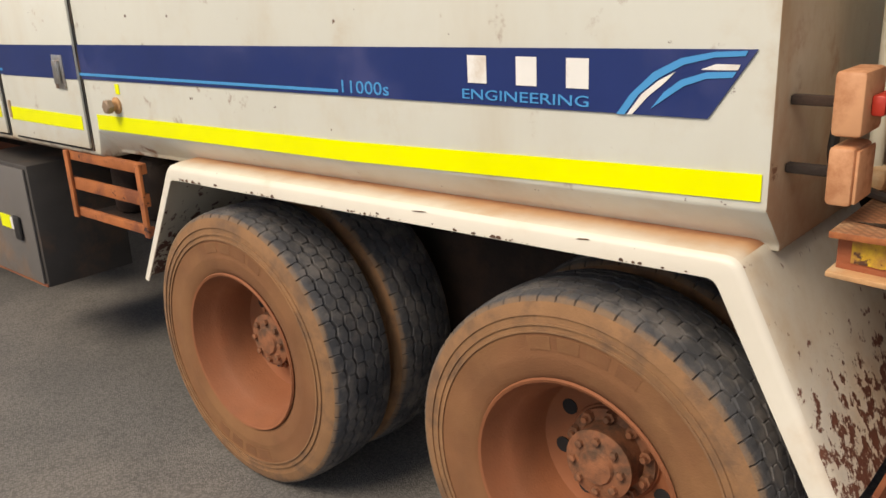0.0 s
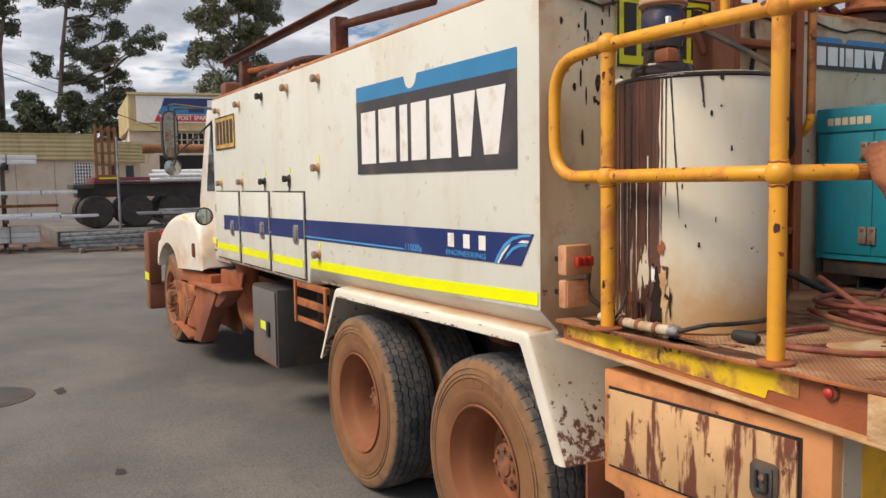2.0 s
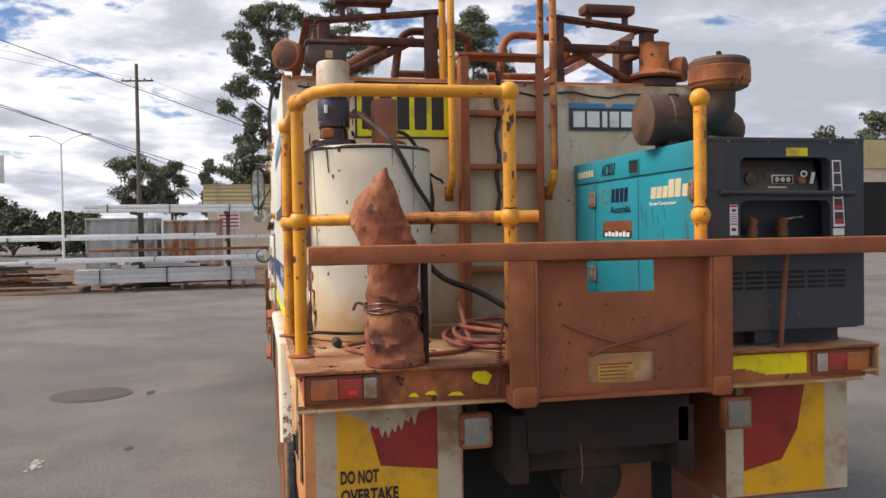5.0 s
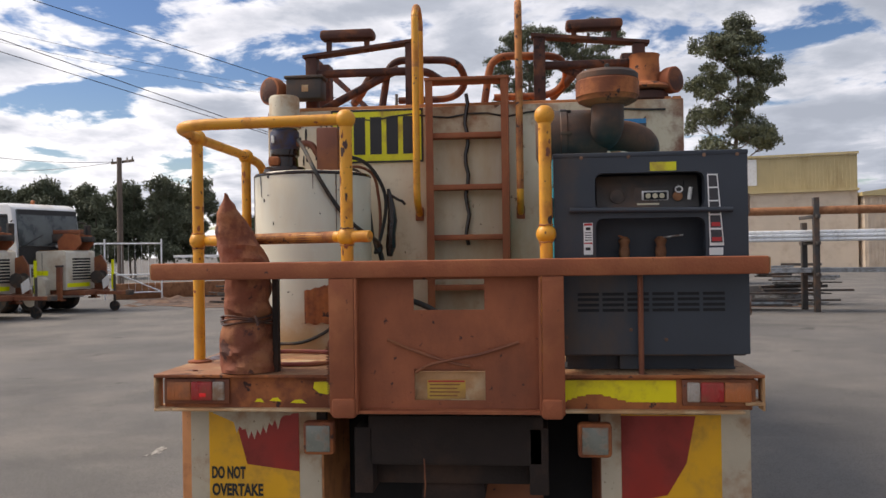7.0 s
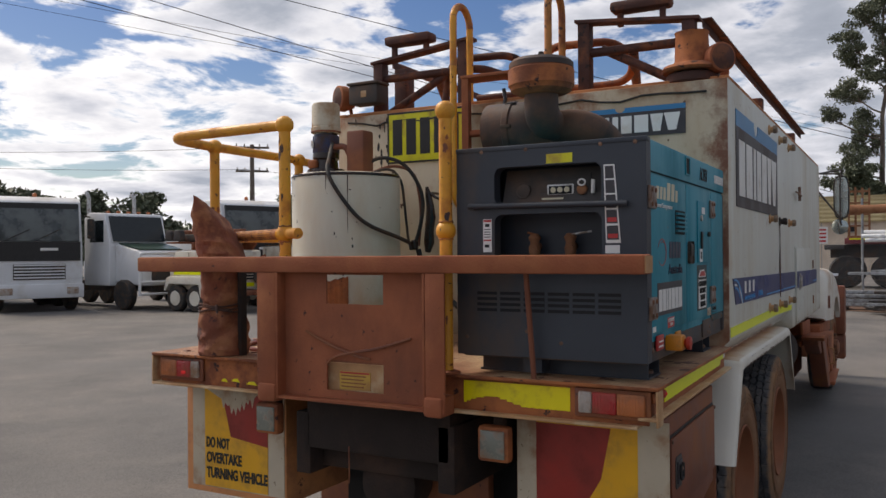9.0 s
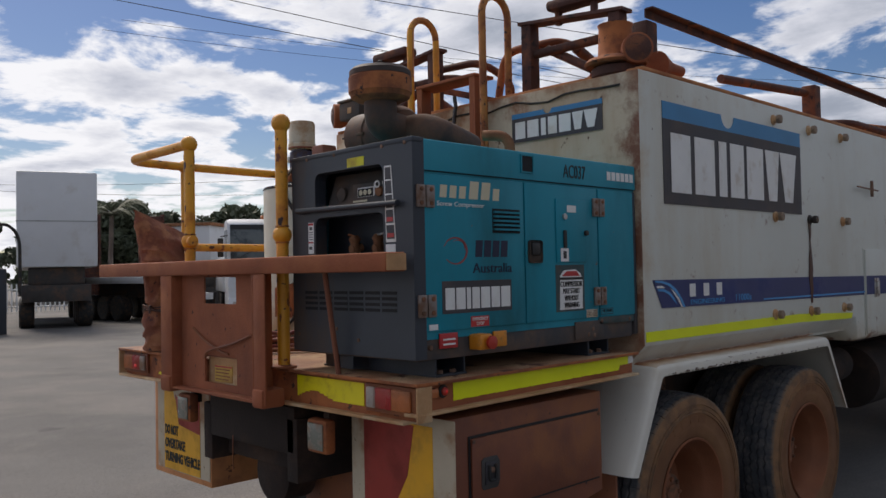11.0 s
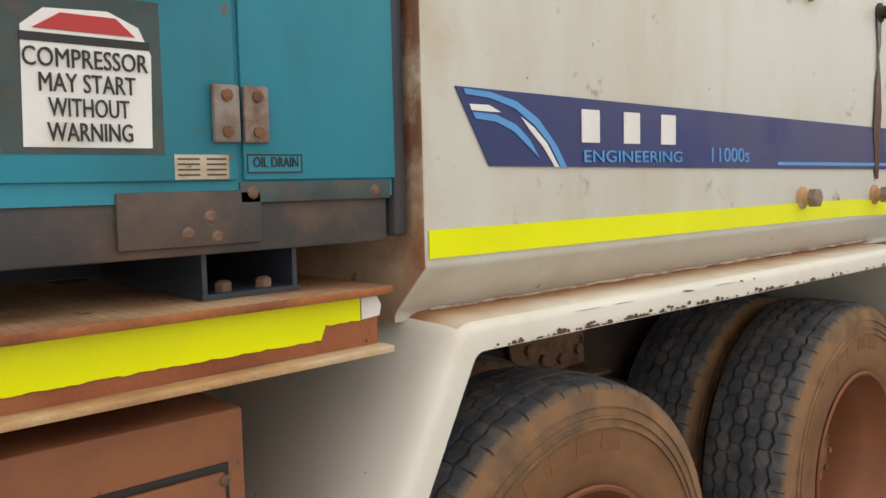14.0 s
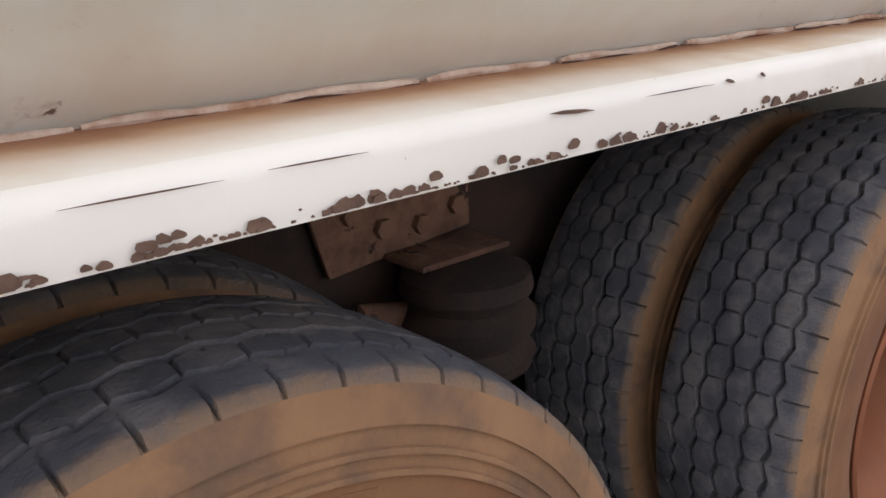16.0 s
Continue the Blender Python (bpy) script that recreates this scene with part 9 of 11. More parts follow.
right_rack()
pipe = thing("rusty_pipe", (-21.0, 9.5, 2.85), "long rusty steel pipe laid across rack posts", "pipe", group="lengths in the pipe rack")
part("pipe_body", tube([(-21.65, 3.75, 2.945), (-20.3, 15.5, 2.945)], 0.122, 20), M["rust_pipe"], pipe)
part("pipe_flange", tube([(-21.66, 3.68, 2.945), (-21.63, 3.98, 2.945)], 0.138, 20), M["rust_pipe"], pipe)
rg = random.Random(41)
for k in range(14):
    z = 2.052 + 0.112 * (k // 5)
    x = -22.6 + 0.16 * (k % 5)
    t = thing("galvanised_tube", (x, 9.5, z), "bright galvanised steel tube on a rack", "tube", group="lengths in the pipe rack")
    part("tube_body", tube([(x + rg.uniform(-0.1, 0.1), 4.2 + rg.uniform(-0.4, 0.6), z + 0.055), (x + 1.75, 15.5, z + 0.055)], 0.055, 10), M["mesh_galv"], t)
for k in range(6):
    z = 1.142 + 0.065 * (k // 3)
    x = -22.7 + 0.3 * (k % 3)
    b = thing("grey_flat_length", (x, 9.0, z), "grey flat steel length on a rack", "steel length", group="lengths in the pipe rack")
    length("length", (x, 4.0 + rg.uniform(-0.5, 0.5), z), (x + 1.7, 15.0, z), 0.24, 0.06, M["dull_galv"], b)
for k in range(9):
    z = 0.12 + 0.07 * (k // 3)
    x = -22.9 + 0.26 * (k % 3)
    b = thing("grey_flat_length", (x, 7.0, z), "dull steel length lying on bearers", "steel length", group="lengths in the pipe rack")
    y0 = 3.9 + rg.uniform(0, 2.5)
    length("length", (x, y0, z), (x + 0.9, y0 + rg.uniform(4, 7), z), 0.2, 0.06, M["dull_galv"] if k % 2 else M["mesh_dark"], b)
for y in (4.6, 6.8, 9.4):
    solid("timber_dunnage", box(-23.4, -21.6, y - 0.06, y + 0.06, 0, 0.118, 0.006), M["pole_wood"], "weathered timber bearer under steel", "timber", group="timber bearers")
hoop_f = thing("square_hoop_stand", (-22.0, 7.4, 1.25), "pale square steel frame standing on the beam", "steel frame")
part("frame_tube", tube(bend([(-22.0, 6.8, 1.275), (-22.0, 6.8, 1.54), (-22.0, 7.98, 1.53), (-22.0, 7.98, 1.275)], 0.03), 0.022, 8), M["mesh_galv"], hoop_f)


def offcut_pile(x, y, w, l, h, seed, key):
    """Odd lengths of steel thrown together, longest below."""
    t = thing("steel_offcut_pile", (x, y, 0), "untidy pile of dark steel offcuts beside the racks", "steel pile", group="steel offcut piles")
    rg = random.Random(seed)
    for k in range(26):
        u = k / 26
        z = 0.02 + h * u
        ang = rg.gauss(84, 14)
        L = l * rg.uniform(0.4, 1.0) * (1 - 0.4 * u)
        c = Vector((x + rg.uniform(-w, w) * (1 - 0.5 * u), y + rg.uniform(-0.2, 0.2) * l, z))
        v = Vector((math.cos(radians(ang)), math.sin(radians(ang)), 0)) * L / 2
        length("offcut", c - v, c + v, rg.uniform(0.05, 0.2), rg.uniform(0.03, 0.10), M[rg.choice(key)], t)


offcut_pile(-23.9, 5.3, 0.7, 2.4, 1.0, 5, ("mesh_dark", "dull_galv", "mesh_dark", "mesh_dark"))
offcut_pile(-24.6, 8.2, 0.8, 3.0, 1.5, 6, ("mesh_dark", "mesh_dark", "dull_galv", "mesh_dark"))
offcut_pile(-24.2, 11.8, 0.8, 3.4, 1.3, 7, ("mesh_dark", "mesh_dark", "dull_galv"))
offcut_pile(-27.6, -2.0, 0.7, 5.0, 0.9, 8, ("mesh_dark", "rust_pipe", "mesh_galv"))
offcut_pile(-27.8, -7.5, 0.8, 4.5, 0.8, 9, ("mesh_dark", "rust_pipe", "mesh_dark"))


def road_wheel(parent, x, y, z, r, w, axis, key="rubber", rim_key="maroon"):
    t = part("wheel", lathe([(r * 0.55, -w / 2), (r * 0.9, -w / 2), (r, -w * 0.36), (r, w * 0.36), (r * 0.9, w / 2), (r * 0.55, w / 2)], (x, y, z), axis, 28), M[key], parent, "black tyre")
    part("rim", lathe([(r * 0.56, -w * 0.45), (r * 0.5, -w * 0.2), (r * 0.22, -w * 0.3), (r * 0.2, -w * 0.5), (r * 0.2, w * 0.5), (r * 0.22, w * 0.3), (r * 0.5, w * 0.2), (r * 0.56, w * 0.45)], (x, y, z), axis, 20), M[rim_key], t)
    return t


def low_trailer():
    """A dark flat-bed semi-trailer on a raised pad behind the racks."""
    t = thing("flatbed_trailer", (-29.5, 5.0, 0.5), "maroon and black flat-bed trailer behind the steel racks", "trailer")
    part("bed", box(-30.6, -28.2, 3.2, 11.5, 2.04, 2.25, 0.02), M["maroon"], t)
    part("chassis_rail", box(-29.9, -28.9, 2.7, 11.4, 1.56, 2.03, 0.02), M["mesh_dark"], t)
    part("deck_end", box(-30.4, -28.3, 2.55, 3.19, 1.85, 2.02, 0.02), M["mesh_dark"], t)
    for y in (3.25, 4.57, 5.9):
        road_wheel(t, -28.55, y, 1.08, 0.575, 0.55, "x")
        road_wheel(t, -30.25, y, 1.08, 0.575, 0.55, "x")
    part("tape_strip", box(-28.2, -28.19, 3.35, 3.95, 2.19, 2.24), M["hivis"], t)
    rk = part("load_rack", box(-28.7, -28.3, 3.28, 4.02, 2.251, 2.33), M["rust_pipe"], t, "rusty upright load rack")
    for x in (-28.66, -28.34):
        for y in (3.33, 3.54, 3.76, 3.97):
            part("upright", box(x - 0.03, x + 0.03, y - 0.03, y + 0.03, 2.331, 4.05 - 0.12 * (y - 3.3)), M["rust_pipe"], rk)
        for z in (2.65, 3.05, 3.45, 3.85):
            part("cross_bar", box(x - 0.02, x + 0.02, 3.30, 4.0, z, z + 0.05), M["rust_pipe"], rk)
    part("load", box(-30.3, -28.6, 5.4, 10.5, 2.252, 2.34, 0.02), M["mesh_galv"], t)
    return t


solid("trailer_pad", box(-35.0, -27.25, 1.9, 13.0, 0.001, 0.505, 0.03), M["asphalt"], "raised dark pad behind the steel racks", "pad", kind="structure")
low_trailer()


def chain_fence(x, y0, y1, posts, h):
    f = thing("chain_link_fence", (x, (y0 + y1) / 2, 0), "grey chain-link fence on galvanised posts", "fence")
    for y in posts:
        part("post", tube([(x, y, 0), (x, y, h + (1.4 if y == y0 else 0.0))], 0.04, 8), M["dull_galv"], f)
    part("top_rail", tube([(x, y0, h - 0.05), (x, y1, h - 0.05)], 0.02, 6), M["dull_galv"], f)
    bm = bmesh.new()
    s = 0.11
    n = int((y1 - y0 + h) / s)
    for k in range(n):
        for flip in (0, 1):
            a = y0 - h + k * s
            pts = []
            for u in (0.0, h - 0.08):
                y = a + u
                pts.append((y if not flip else y0 + y1 - y, u + 0.03))
            (ya, za), (yb, zb) = pts
            lo, hi = sorted((ya, yb))
            if hi < y0 or lo > y1:
                continue
            w = 0.0022
            vs = [bm.verts.new((x + 0.003 * flip, ya - w, za)), bm.verts.new((x + 0.003 * flip, ya + w, za)), bm.verts.new((x + 0.003 * flip, yb + w, zb)), bm.verts.new((x + 0.003 * flip, yb - w, zb))]
            bm.faces.new(vs)
    mesh = part("wire_mesh", bm, M["dull_galv"], f)
    mesh["kind"] = "stuff"
    return f


chain_fence(-27.0, 3.8, 7.4, (3.8, 7.4), 2.15)

# ---- containers and buildings ----


def container(x, y0, y1, z1, depth, key, label, turn=0.0):
    c = thing("shipping_container", (x - depth / 2, (y0 + y1) / 2, 0), label, "container", turn=turn)
    n = int((y1 - y0) / 0.13)
    o = []
    for k in range(n + 1):
        y = y0 + (y1 - y0) * k / n
        o.append((x - (0.0 if (k // 2) % 2 else 0.09), y))
    o += [(x - depth, y1), (x - depth, y0)]
    part("corrugated_wall", prism(o, "z", 0.16, z1 - 0.12), M[key], c)
    part("top_frame", box(x - depth - 0.02, x + 0.03, y0 - 0.03, y1 + 0.03, z1 - 0.118, z1, 0.01), M[key], c)
    part("bottom_frame", box(x - depth - 0.02, x + 0.03, y0 - 0.03, y1 + 0.03, 0.0, 0.158, 0.01), M[key], c)
    for y in (y0 - 0.02, y1 - 0.08):
        part("corner_post", box(x - 0.05, x + 0.035, y, y + 0.1, 0.16, z1 - 0.12, 0.01), M[key], c)
    return c


container(-39.6, -6.8, -3.5, 2.75, 2.4, "container_grey", "grey corrugated shipping container")
container(-40.0, -3.2, -0.4, 2.62, 2.4, "container_rust", "rust-streaked cream shipping container")


def sheet_wall(x0, y0, x1, y1, z0, z1, pitch, depth, level=False):
    """A ribbed sheet between two plan points; level ribs run sideways, else upright."""
    bm = bmesh.new()
    a, b = Vector((x0, y0, 0)), Vector((x1, y1, 0))
    d = (b - a).normalized()
    nrm = Vector((-d.y, d.x, 0))
    if nrm.x < 0:
        nrm = -nrm
    if level:
        rows = []
        n = max(2, int((z1 - z0) / pitch) * 4)
        for k in range(n + 1):
            z = z0 + (z1 - z0) * k / n
            off = depth if k % 4 in (1, 2) else 0.0
            rows.append((bm.verts.new(a + nrm * off + Vector((0, 0, z))), bm.verts.new(b + nrm * off + Vector((0, 0, z)))))
    else:
        rows = []
        n = max(2, int((b - a).length / pitch) * 4)
        for k in range(n + 1):
            p = a + (b - a) * (k / n)
            off = depth if k % 4 in (1, 2) else 0.0
            rows.append((bm.verts.new(p + nrm * off + Vector((0, 0, z0))), bm.verts.new(p + nrm * off + Vector((0, 0, z1)))))
    for p, q in zip(rows, rows[1:]):
        bm.faces.new((p[0], p[1], q[1], q[0]))
    return bm


def low_office():
    b = thing("low_office", (-64, 2.5, 0), "low beige office with a deep tan ribbed fascia", "building")
    x, y0, y1 = -66.0, -2.85, 8.05
    part("wall", box(x - 8, x - 0.25, y0 + 0.3, y1 - 0.3, 0, 4.2), M["wall_beige"], b)
    part("fascia", sheet_wall(x, y0, x, y1, 3.95, 5.86, 0.31, 0.05, True), M["fascia"], b, "tan ribbed fascia", smooth=False)
    part("fascia", sheet_wall(x, y1, x - 2.6, y1 + 3.8, 3.80, 5.45, 0.27, 0.05, True), M["fascia"], b, "tan ribbed fascia", smooth=False)
    part("end_wall", prism([(x - 0.3, y1 - 0.3), (x - 2.9, y1 + 3.5), (x - 4.5, y1 + 3.5), (x - 4.5, y1 - 0.3)], "z", 0, 4.1), M["wall_beige"], b)
    for u in (0.35, 0.72):
        part("end_window", box(x - 0.25 - 2.6 * u, x - 0.15 - 2.6 * u, y1 + 3.8 * u - 0.5, y1 + 3.8 * u + 0.1, 2.2, 3.6), M["glass"], b)
    part("roof", box(x - 8.2, x - 0.02, y0, y1 - 0.02, 5.70, 5.85), M["fascia"], b)
    part("capping", box(x - 0.06, x + 0.10, y0 - 0.02, y1 + 0.05, 5.86, 5.93), M["fascia"], b)
    for y in (-0.45, 2.4, 5.0):
        part("wall_joint", box(x - 0.252, x - 0.235, y - 0.03, y + 0.03, 0.05, 3.94), M["concrete"], b)
    w = part("lattice_window", box(x - 0.25, x - 0.22, 6.26, 7.57, 1.76, 3.73), M["glass"], b, "dark window behind a white lattice")
    for k in range(7):
        part("bar", box(x - 0.22, x - 0.19, 6.28 + k * 0.20, 6.35 + k * 0.20, 1.76, 3.73), M["white"], w)
    for k in range(8):
        part("bar", box(x - 0.19, x - 0.17, 6.26, 7.57, 1.80 + k * 0.25, 1.87 + k * 0.25), M["white"], w)
    ac = part("air_conditioner", box(x - 0.25, x + 0.25, 1.25, 2.0, 3.15, 3.76, 0.02), M["concrete"], b, "wall air conditioner")
    part("vent", box(x + 0.25, x + 0.26, 1.32, 1.93, 3.22, 3.68), M["dark"], ac)
    sg = part("wall_sign", box(x - 0.25, x - 0.2, -1.75, 0.0, 2.33, 3.63), M["white"], b, "red and white wall sign with plain bars")
    for k in range(4):
        part("bar", box(x - 0.2, x - 0.19, -1.63, -0.12, 2.46 + k * 0.29, 2.60 + k * 0.29), M["sticker_red"], sg)
    return b


low_office()


def spares_shed():
    b = thing("spares_warehouse", (-78, 20, 0), "tall tan clad warehouse with a blue and red sign", "building")
    xa, ya, xb, yb = -74.3, 11.65, -69.6, 31.0
    d = Vector((xb - xa, yb - ya, 0)).normalized()
    nrm = Vector((d.y, -d.x, 0))
    def p(s, out=0.0):
        q = Vector((xa, ya, 0)) + d * s + nrm * out
        return q.x, q.y
    def panel(name, s0, s1, z0, z1, out, thick, key, parent, label=""):
        o = [p(s0, out), p(s1, out), p(s1, out + thick), p(s0, out + thick)]
        return part(name, prism(o, "z", z0, z1), M[key], parent, label)
    o = [p(0), p(19.9), (-90, 33), (-92, 14)]
    part("wall", prism(o, "z", 0, 6.9), M["wall_beige"], b)
    part("cladding", prism([p(0, 0.02), p(19.9, 0.02), (-88, 32.5), (-90.5, 13.2)], "z", 6.92, 9.82), M["fascia"], b)
    for k in range(66):
        s = 0.15 + k * 0.3
        if 0.7 < s < 11.9:
            continue
        panel("rib", s, s + 0.1, 6.95, 9.75, 0.02, 0.05, "fascia", b)
    panel("gutter", -0.1, 20.0, 9.83, 10.02, 0.0, 0.28, "fascia", b)
    panel("eave_trim", -0.1, 20.0, 6.7, 6.91, 0.0, 0.4, "fascia", b)
    s = panel("shop_sign", 0.65, 11.9, 7.42, 9.72, 0.08, 0.06, "white", b, "white sign with blue bands and a red strip of bars")
    for (s0, s1, t0, t1, z0, z1, key) in ((2.4, 10.2, 2.75, 10.9, 8.15, 8.85, "band_blue"), (2.75, 10.9, 3.0, 11.2, 8.85, 9.55, "blue"), (2.1, 10.6, 2.4, 10.9, 7.52, 8.12, "sticker_red")):
        quad = [(s0, z0), (s1, z0), (t1, z1), (t0, z1)]
        bm = bmesh.new()
        vs = []
        for dd in (0.141, 0.15):
            vs.append([bm.verts.new((*p(a, dd), z)) for a, z in quad])
        bm.faces.new(vs[0]); bm.faces.new(vs[1][::-1])
        for k in range(4):
            bm.faces.new((vs[0][k], vs[0][(k + 1) % 4], vs[1][(k + 1) % 4], vs[1][k]))
        part("field", bm, M[key], s)
    for k in range(3):
        panel("letter_block", 5.0 + k * 1.6, 6.3 + k * 1.6, 8.3, 9.4, 0.152, 0.01, "blue" if k != 1 else "white", s)
    q = p(2.55, 0.153)
    turn = math.degrees(math.atan2(d.y, d.x))
    words("sign_lettering", "TRANSPORT SPARES & EQUIPMENT", 0.55, M["white"], s, pose(q[0], q[1], 7.66, 90, 0, turn), 7.6, "white words TRANSPORT SPARES and EQUIPMENT", 0.01)
    gr = panel("grille_opening", 3.2, 9.0, 4.9, 6.5, 0.005, 0.03, "dark", b, "dark opening with pale bars")
    for k in range(12):
        panel("bar", 3.3 + k * 0.48, 3.42 + k * 0.48, 4.9, 6.5, 0.04, 0.03, "wall_beige", gr)
    for z in (5.3, 5.9):
        panel("bar", 3.2, 9.0, z, z + 0.08, 0.075, 0.03, "wall_beige", gr)
    panel("doorway", 2.4, 9.2, 0.0, 4.6, 0.005, 0.03, "dark", b, "dark open doorway")
    return b


spares_shed()
side_shed = thing("side_shed", (-70, 34, 0), "tan steel shed beside the warehouse", "building")
part("wall", box(-78, -69, 31.3, 44, 0, 6.2), M["wall_beige"], side_shed)
part("roof", prism([(31.0, 6.2), (44.3, 6.2), (44.3, 6.5), (37.5, 7.4), (31.0, 6.5)], "x", -78.3, -68.6), M["fascia"], side_shed)
for k in range(40):
    part("rib", box(-69, -68.94, 31.5 + k * 0.31, 31.6 + k * 0.31, 0.2, 6.15), M["wall_beige"], side_shed)

long_shed = thing("long_shed", (-66, 62, 0), "long tan clad shed with a dark opening", "building")
part("wall", box(-74, -60, 46, 84, 0, 6.8), M["wall_beige"], long_shed)
part("roof", prism([(45.7, 6.8), (84.3, 6.8), (84.3, 9.3), (45.7, 9.3)], "x", -74.2, -59.8), M["fascia"], long_shed)
part("opening", box(-59.99, -59.95, 52, 80, 0.3, 5.6), M["dark"], long_shed)
for k in range(60):
    part("rib", box(-59.8, -59.74, 45.9 + k * 0.64, 46.05 + k * 0.64, 6.85, 9.2), M["fascia"], long_shed)

# ---- trees ----


def leaf_cluster(bm, c, r, count, rg, size):
    for _ in range(count):
        while True:
            q = Vector((rg.uniform(-1, 1), rg.uniform(-1, 1), rg.uniform(-0.8, 0.8)))
            if q.length < 1:
                break
        p = c + Vector((q.x * r, q.y * r, q.z * r * 0.75))
        a = Vector((rg.gauss(0, 1), rg.gauss(0, 1), rg.gauss(-0.3, 0.8))).normalized()
        b = a.orthogonal()
        b = (Matrix.Rotation(rg.uniform(0, 6.28), 3, a) @ b).normalized()
        L, W = size * rg.uniform(0.7, 1.4), size * rg.uniform(0.38, 0.7)
        v = [bm.verts.new(p - a * L / 2), bm.verts.new(p + b * W / 2), bm.verts.new(p + a * L / 2), bm.verts.new(p - b * W / 2)]
        bm.faces.new(v)


def leaf_pad(bm, c, r, rg, size):
    """A small flattened cloud of hanging leaves, open at its rim."""
    for _ in range(int(130 * r * r) + 50):
        a, u = rg.uniform(0, 6.283), rg.random() ** 0.62
        z = (1 - u * u) ** 0.5 * rg.uniform(-0.5, 1.0)
        p = c + Vector((math.cos(a) * u * r, math.sin(a) * u * r, z * r * 0.72 + rg.gauss(0, 0.16)))
        d = Vector((rg.gauss(0, 0.7), rg.gauss(0, 0.7), rg.gauss(-0.5, 0.6))).normalized()
        b = (Matrix.Rotation(rg.uniform(0, 6.28), 3, d) @ d.orthogonal()).normalized()
        L, W = size * rg.uniform(0.6, 1.5), size * rg.uniform(0.25, 0.55)
        bm.faces.new([bm.verts.new(p - d * L / 2), bm.verts.new(p + b * W / 2), bm.verts.new(p + d * L / 2), bm.verts.new(p - b * W / 2)])


def gum_tree(x, y, lean, limbs, seed, size=0.36, key="leaf", label="tall gum tree with a thin grey trunk and open crown"):
    """lean gives the trunk's sideways offset at even steps of height up to its top; each limb is (sideways run, height of its end, its crown's half width and half height)."""
    rg = random.Random(seed)
    t = thing("gum_tree", (x, y, 0), label, "tree", group="trees behind the yard")
    wood, crown = bmesh.new(), bmesh.new()
    h = lean[-1]
    n = len(lean) - 2
    lead = [Vector((x + rg.gauss(0, 0.15), y + lean[k], h * k / n - 0.2)) for k in range(n + 1)]
    add_tube(wood, lead, [h * 0.0135 * (1 - 0.78 * k / n) for k in range(n + 1)], 9)

    def at(z):
        f = max(0.0, min(n - 0.01, z / h * n))
        return lead[int(f)].lerp(lead[int(f) + 1], f - int(f))

    def bough(p, q, r):
        run = (q - p).length
        m1 = p.lerp(q, 0.35) + Vector((rg.gauss(0, 0.05) * run, rg.gauss(0, 0.05) * run, -0.07 * run))
        m2 = p.lerp(q, 0.7) + Vector((rg.gauss(0, 0.05) * run, rg.gauss(0, 0.05) * run, -0.03 * run))
        add_tube(wood, [p, m1, m2, q], [r, r * 0.75, r * 0.55, r * 0.3], 6)
        return m2

    for dy, z, ry, rz in limbs:
        c = Vector((x + rg.uniform(-0.6, 0.6) * (1.0 + abs(dy - at(z).y + y) * 0.5), y + dy, z))
        side = abs(c.y - at(z).y)
        m = bough(at(max(h * 0.12, min(z - 0.35 * rz, h * 0.93) - 0.55 * side)), c + Vector((0, 0, -0.4 * rz)), h * 0.0028 + side * h * 0.0005)
        for k in range(int(8 + 2.6 * ry * rz)):
            while True:
                q = Vector((rg.uniform(-1, 1), rg.uniform(-1, 1), rg.uniform(-1, 1)))
                if 0.2 < q.length < 1:
                    break
            e = c + Vector((q.x * ry * 0.9, q.y * ry, q.z * rz))
            if k % 2:
                bough(m, e, h * 0.0015)
            leaf_pad(crown, e, rg.uniform(0.6, 1.0) * (0.55 + 0.25 * min(ry, 2.2)), rg, size)
    part("trunk", wood, M["bark"], t)
    part("crown", crown, M[key], t, smooth=False)
    return t


def loose_crown(seed, h, lo, reach, count):
    """Limbs for a gum tree whose crown is widest below the middle."""
    rg = random.Random(seed)
    limbs = []
    for k in range(count):
        u = k / (count - 1)
        w = reach * (1 - 0.55 * u) * math.sin(0.5 + 2.0 * u)
        limbs.append((rg.uniform(-w, w), lo + (h - lo - 0.6) * u, rg.uniform(0.28, 0.45) * reach, rg.uniform(0.2, 0.3) * reach))
    return limbs


def shrub(x, y, h, w, seed, key="leaf_dark", clumps=48, leaves=95, size=0.50):
    rg = random.Random(seed)
    t = thing("bushy_tree", (x, y, 0), "dense dark green bushy tree", "tree", group="trees behind the yard")
    wood, crown = bmesh.new(), bmesh.new()
    for k in range(5):
        a = rg.uniform(0, 6.28)
        top = Vector((x + math.cos(a) * w * 0.25, y + math.sin(a) * w * 0.25, h * rg.uniform(0.5, 0.75)))
        add_tube(wood, [(x, y, -0.1), ((x + top.x) / 2 + rg.uniform(-0.2, 0.2), (y + top.y) / 2, h * 0.35), top], [h * 0.02, h * 0.013, h * 0.005], 6)
    for k in range(clumps):
        a, u = rg.uniform(0, 6.28), rg.random() ** 0.5
        z = h * rg.uniform(0.22, 0.98)
        k2 = math.sin(math.pi * min(1, 0.18 + 0.82 * (z / h) ** 0.8)) * 0.5 + 0.12
        leaf_cluster(crown, Vector((x + math.cos(a) * u * w * k2, y + math.sin(a) * u * w * k2, z)), w * rg.uniform(0.10, 0.19), leaves, rg, size)
    part("trunk", wood, M["bark"], t)
    part("crown", crown, M[key], t, smooth=False)
    return t


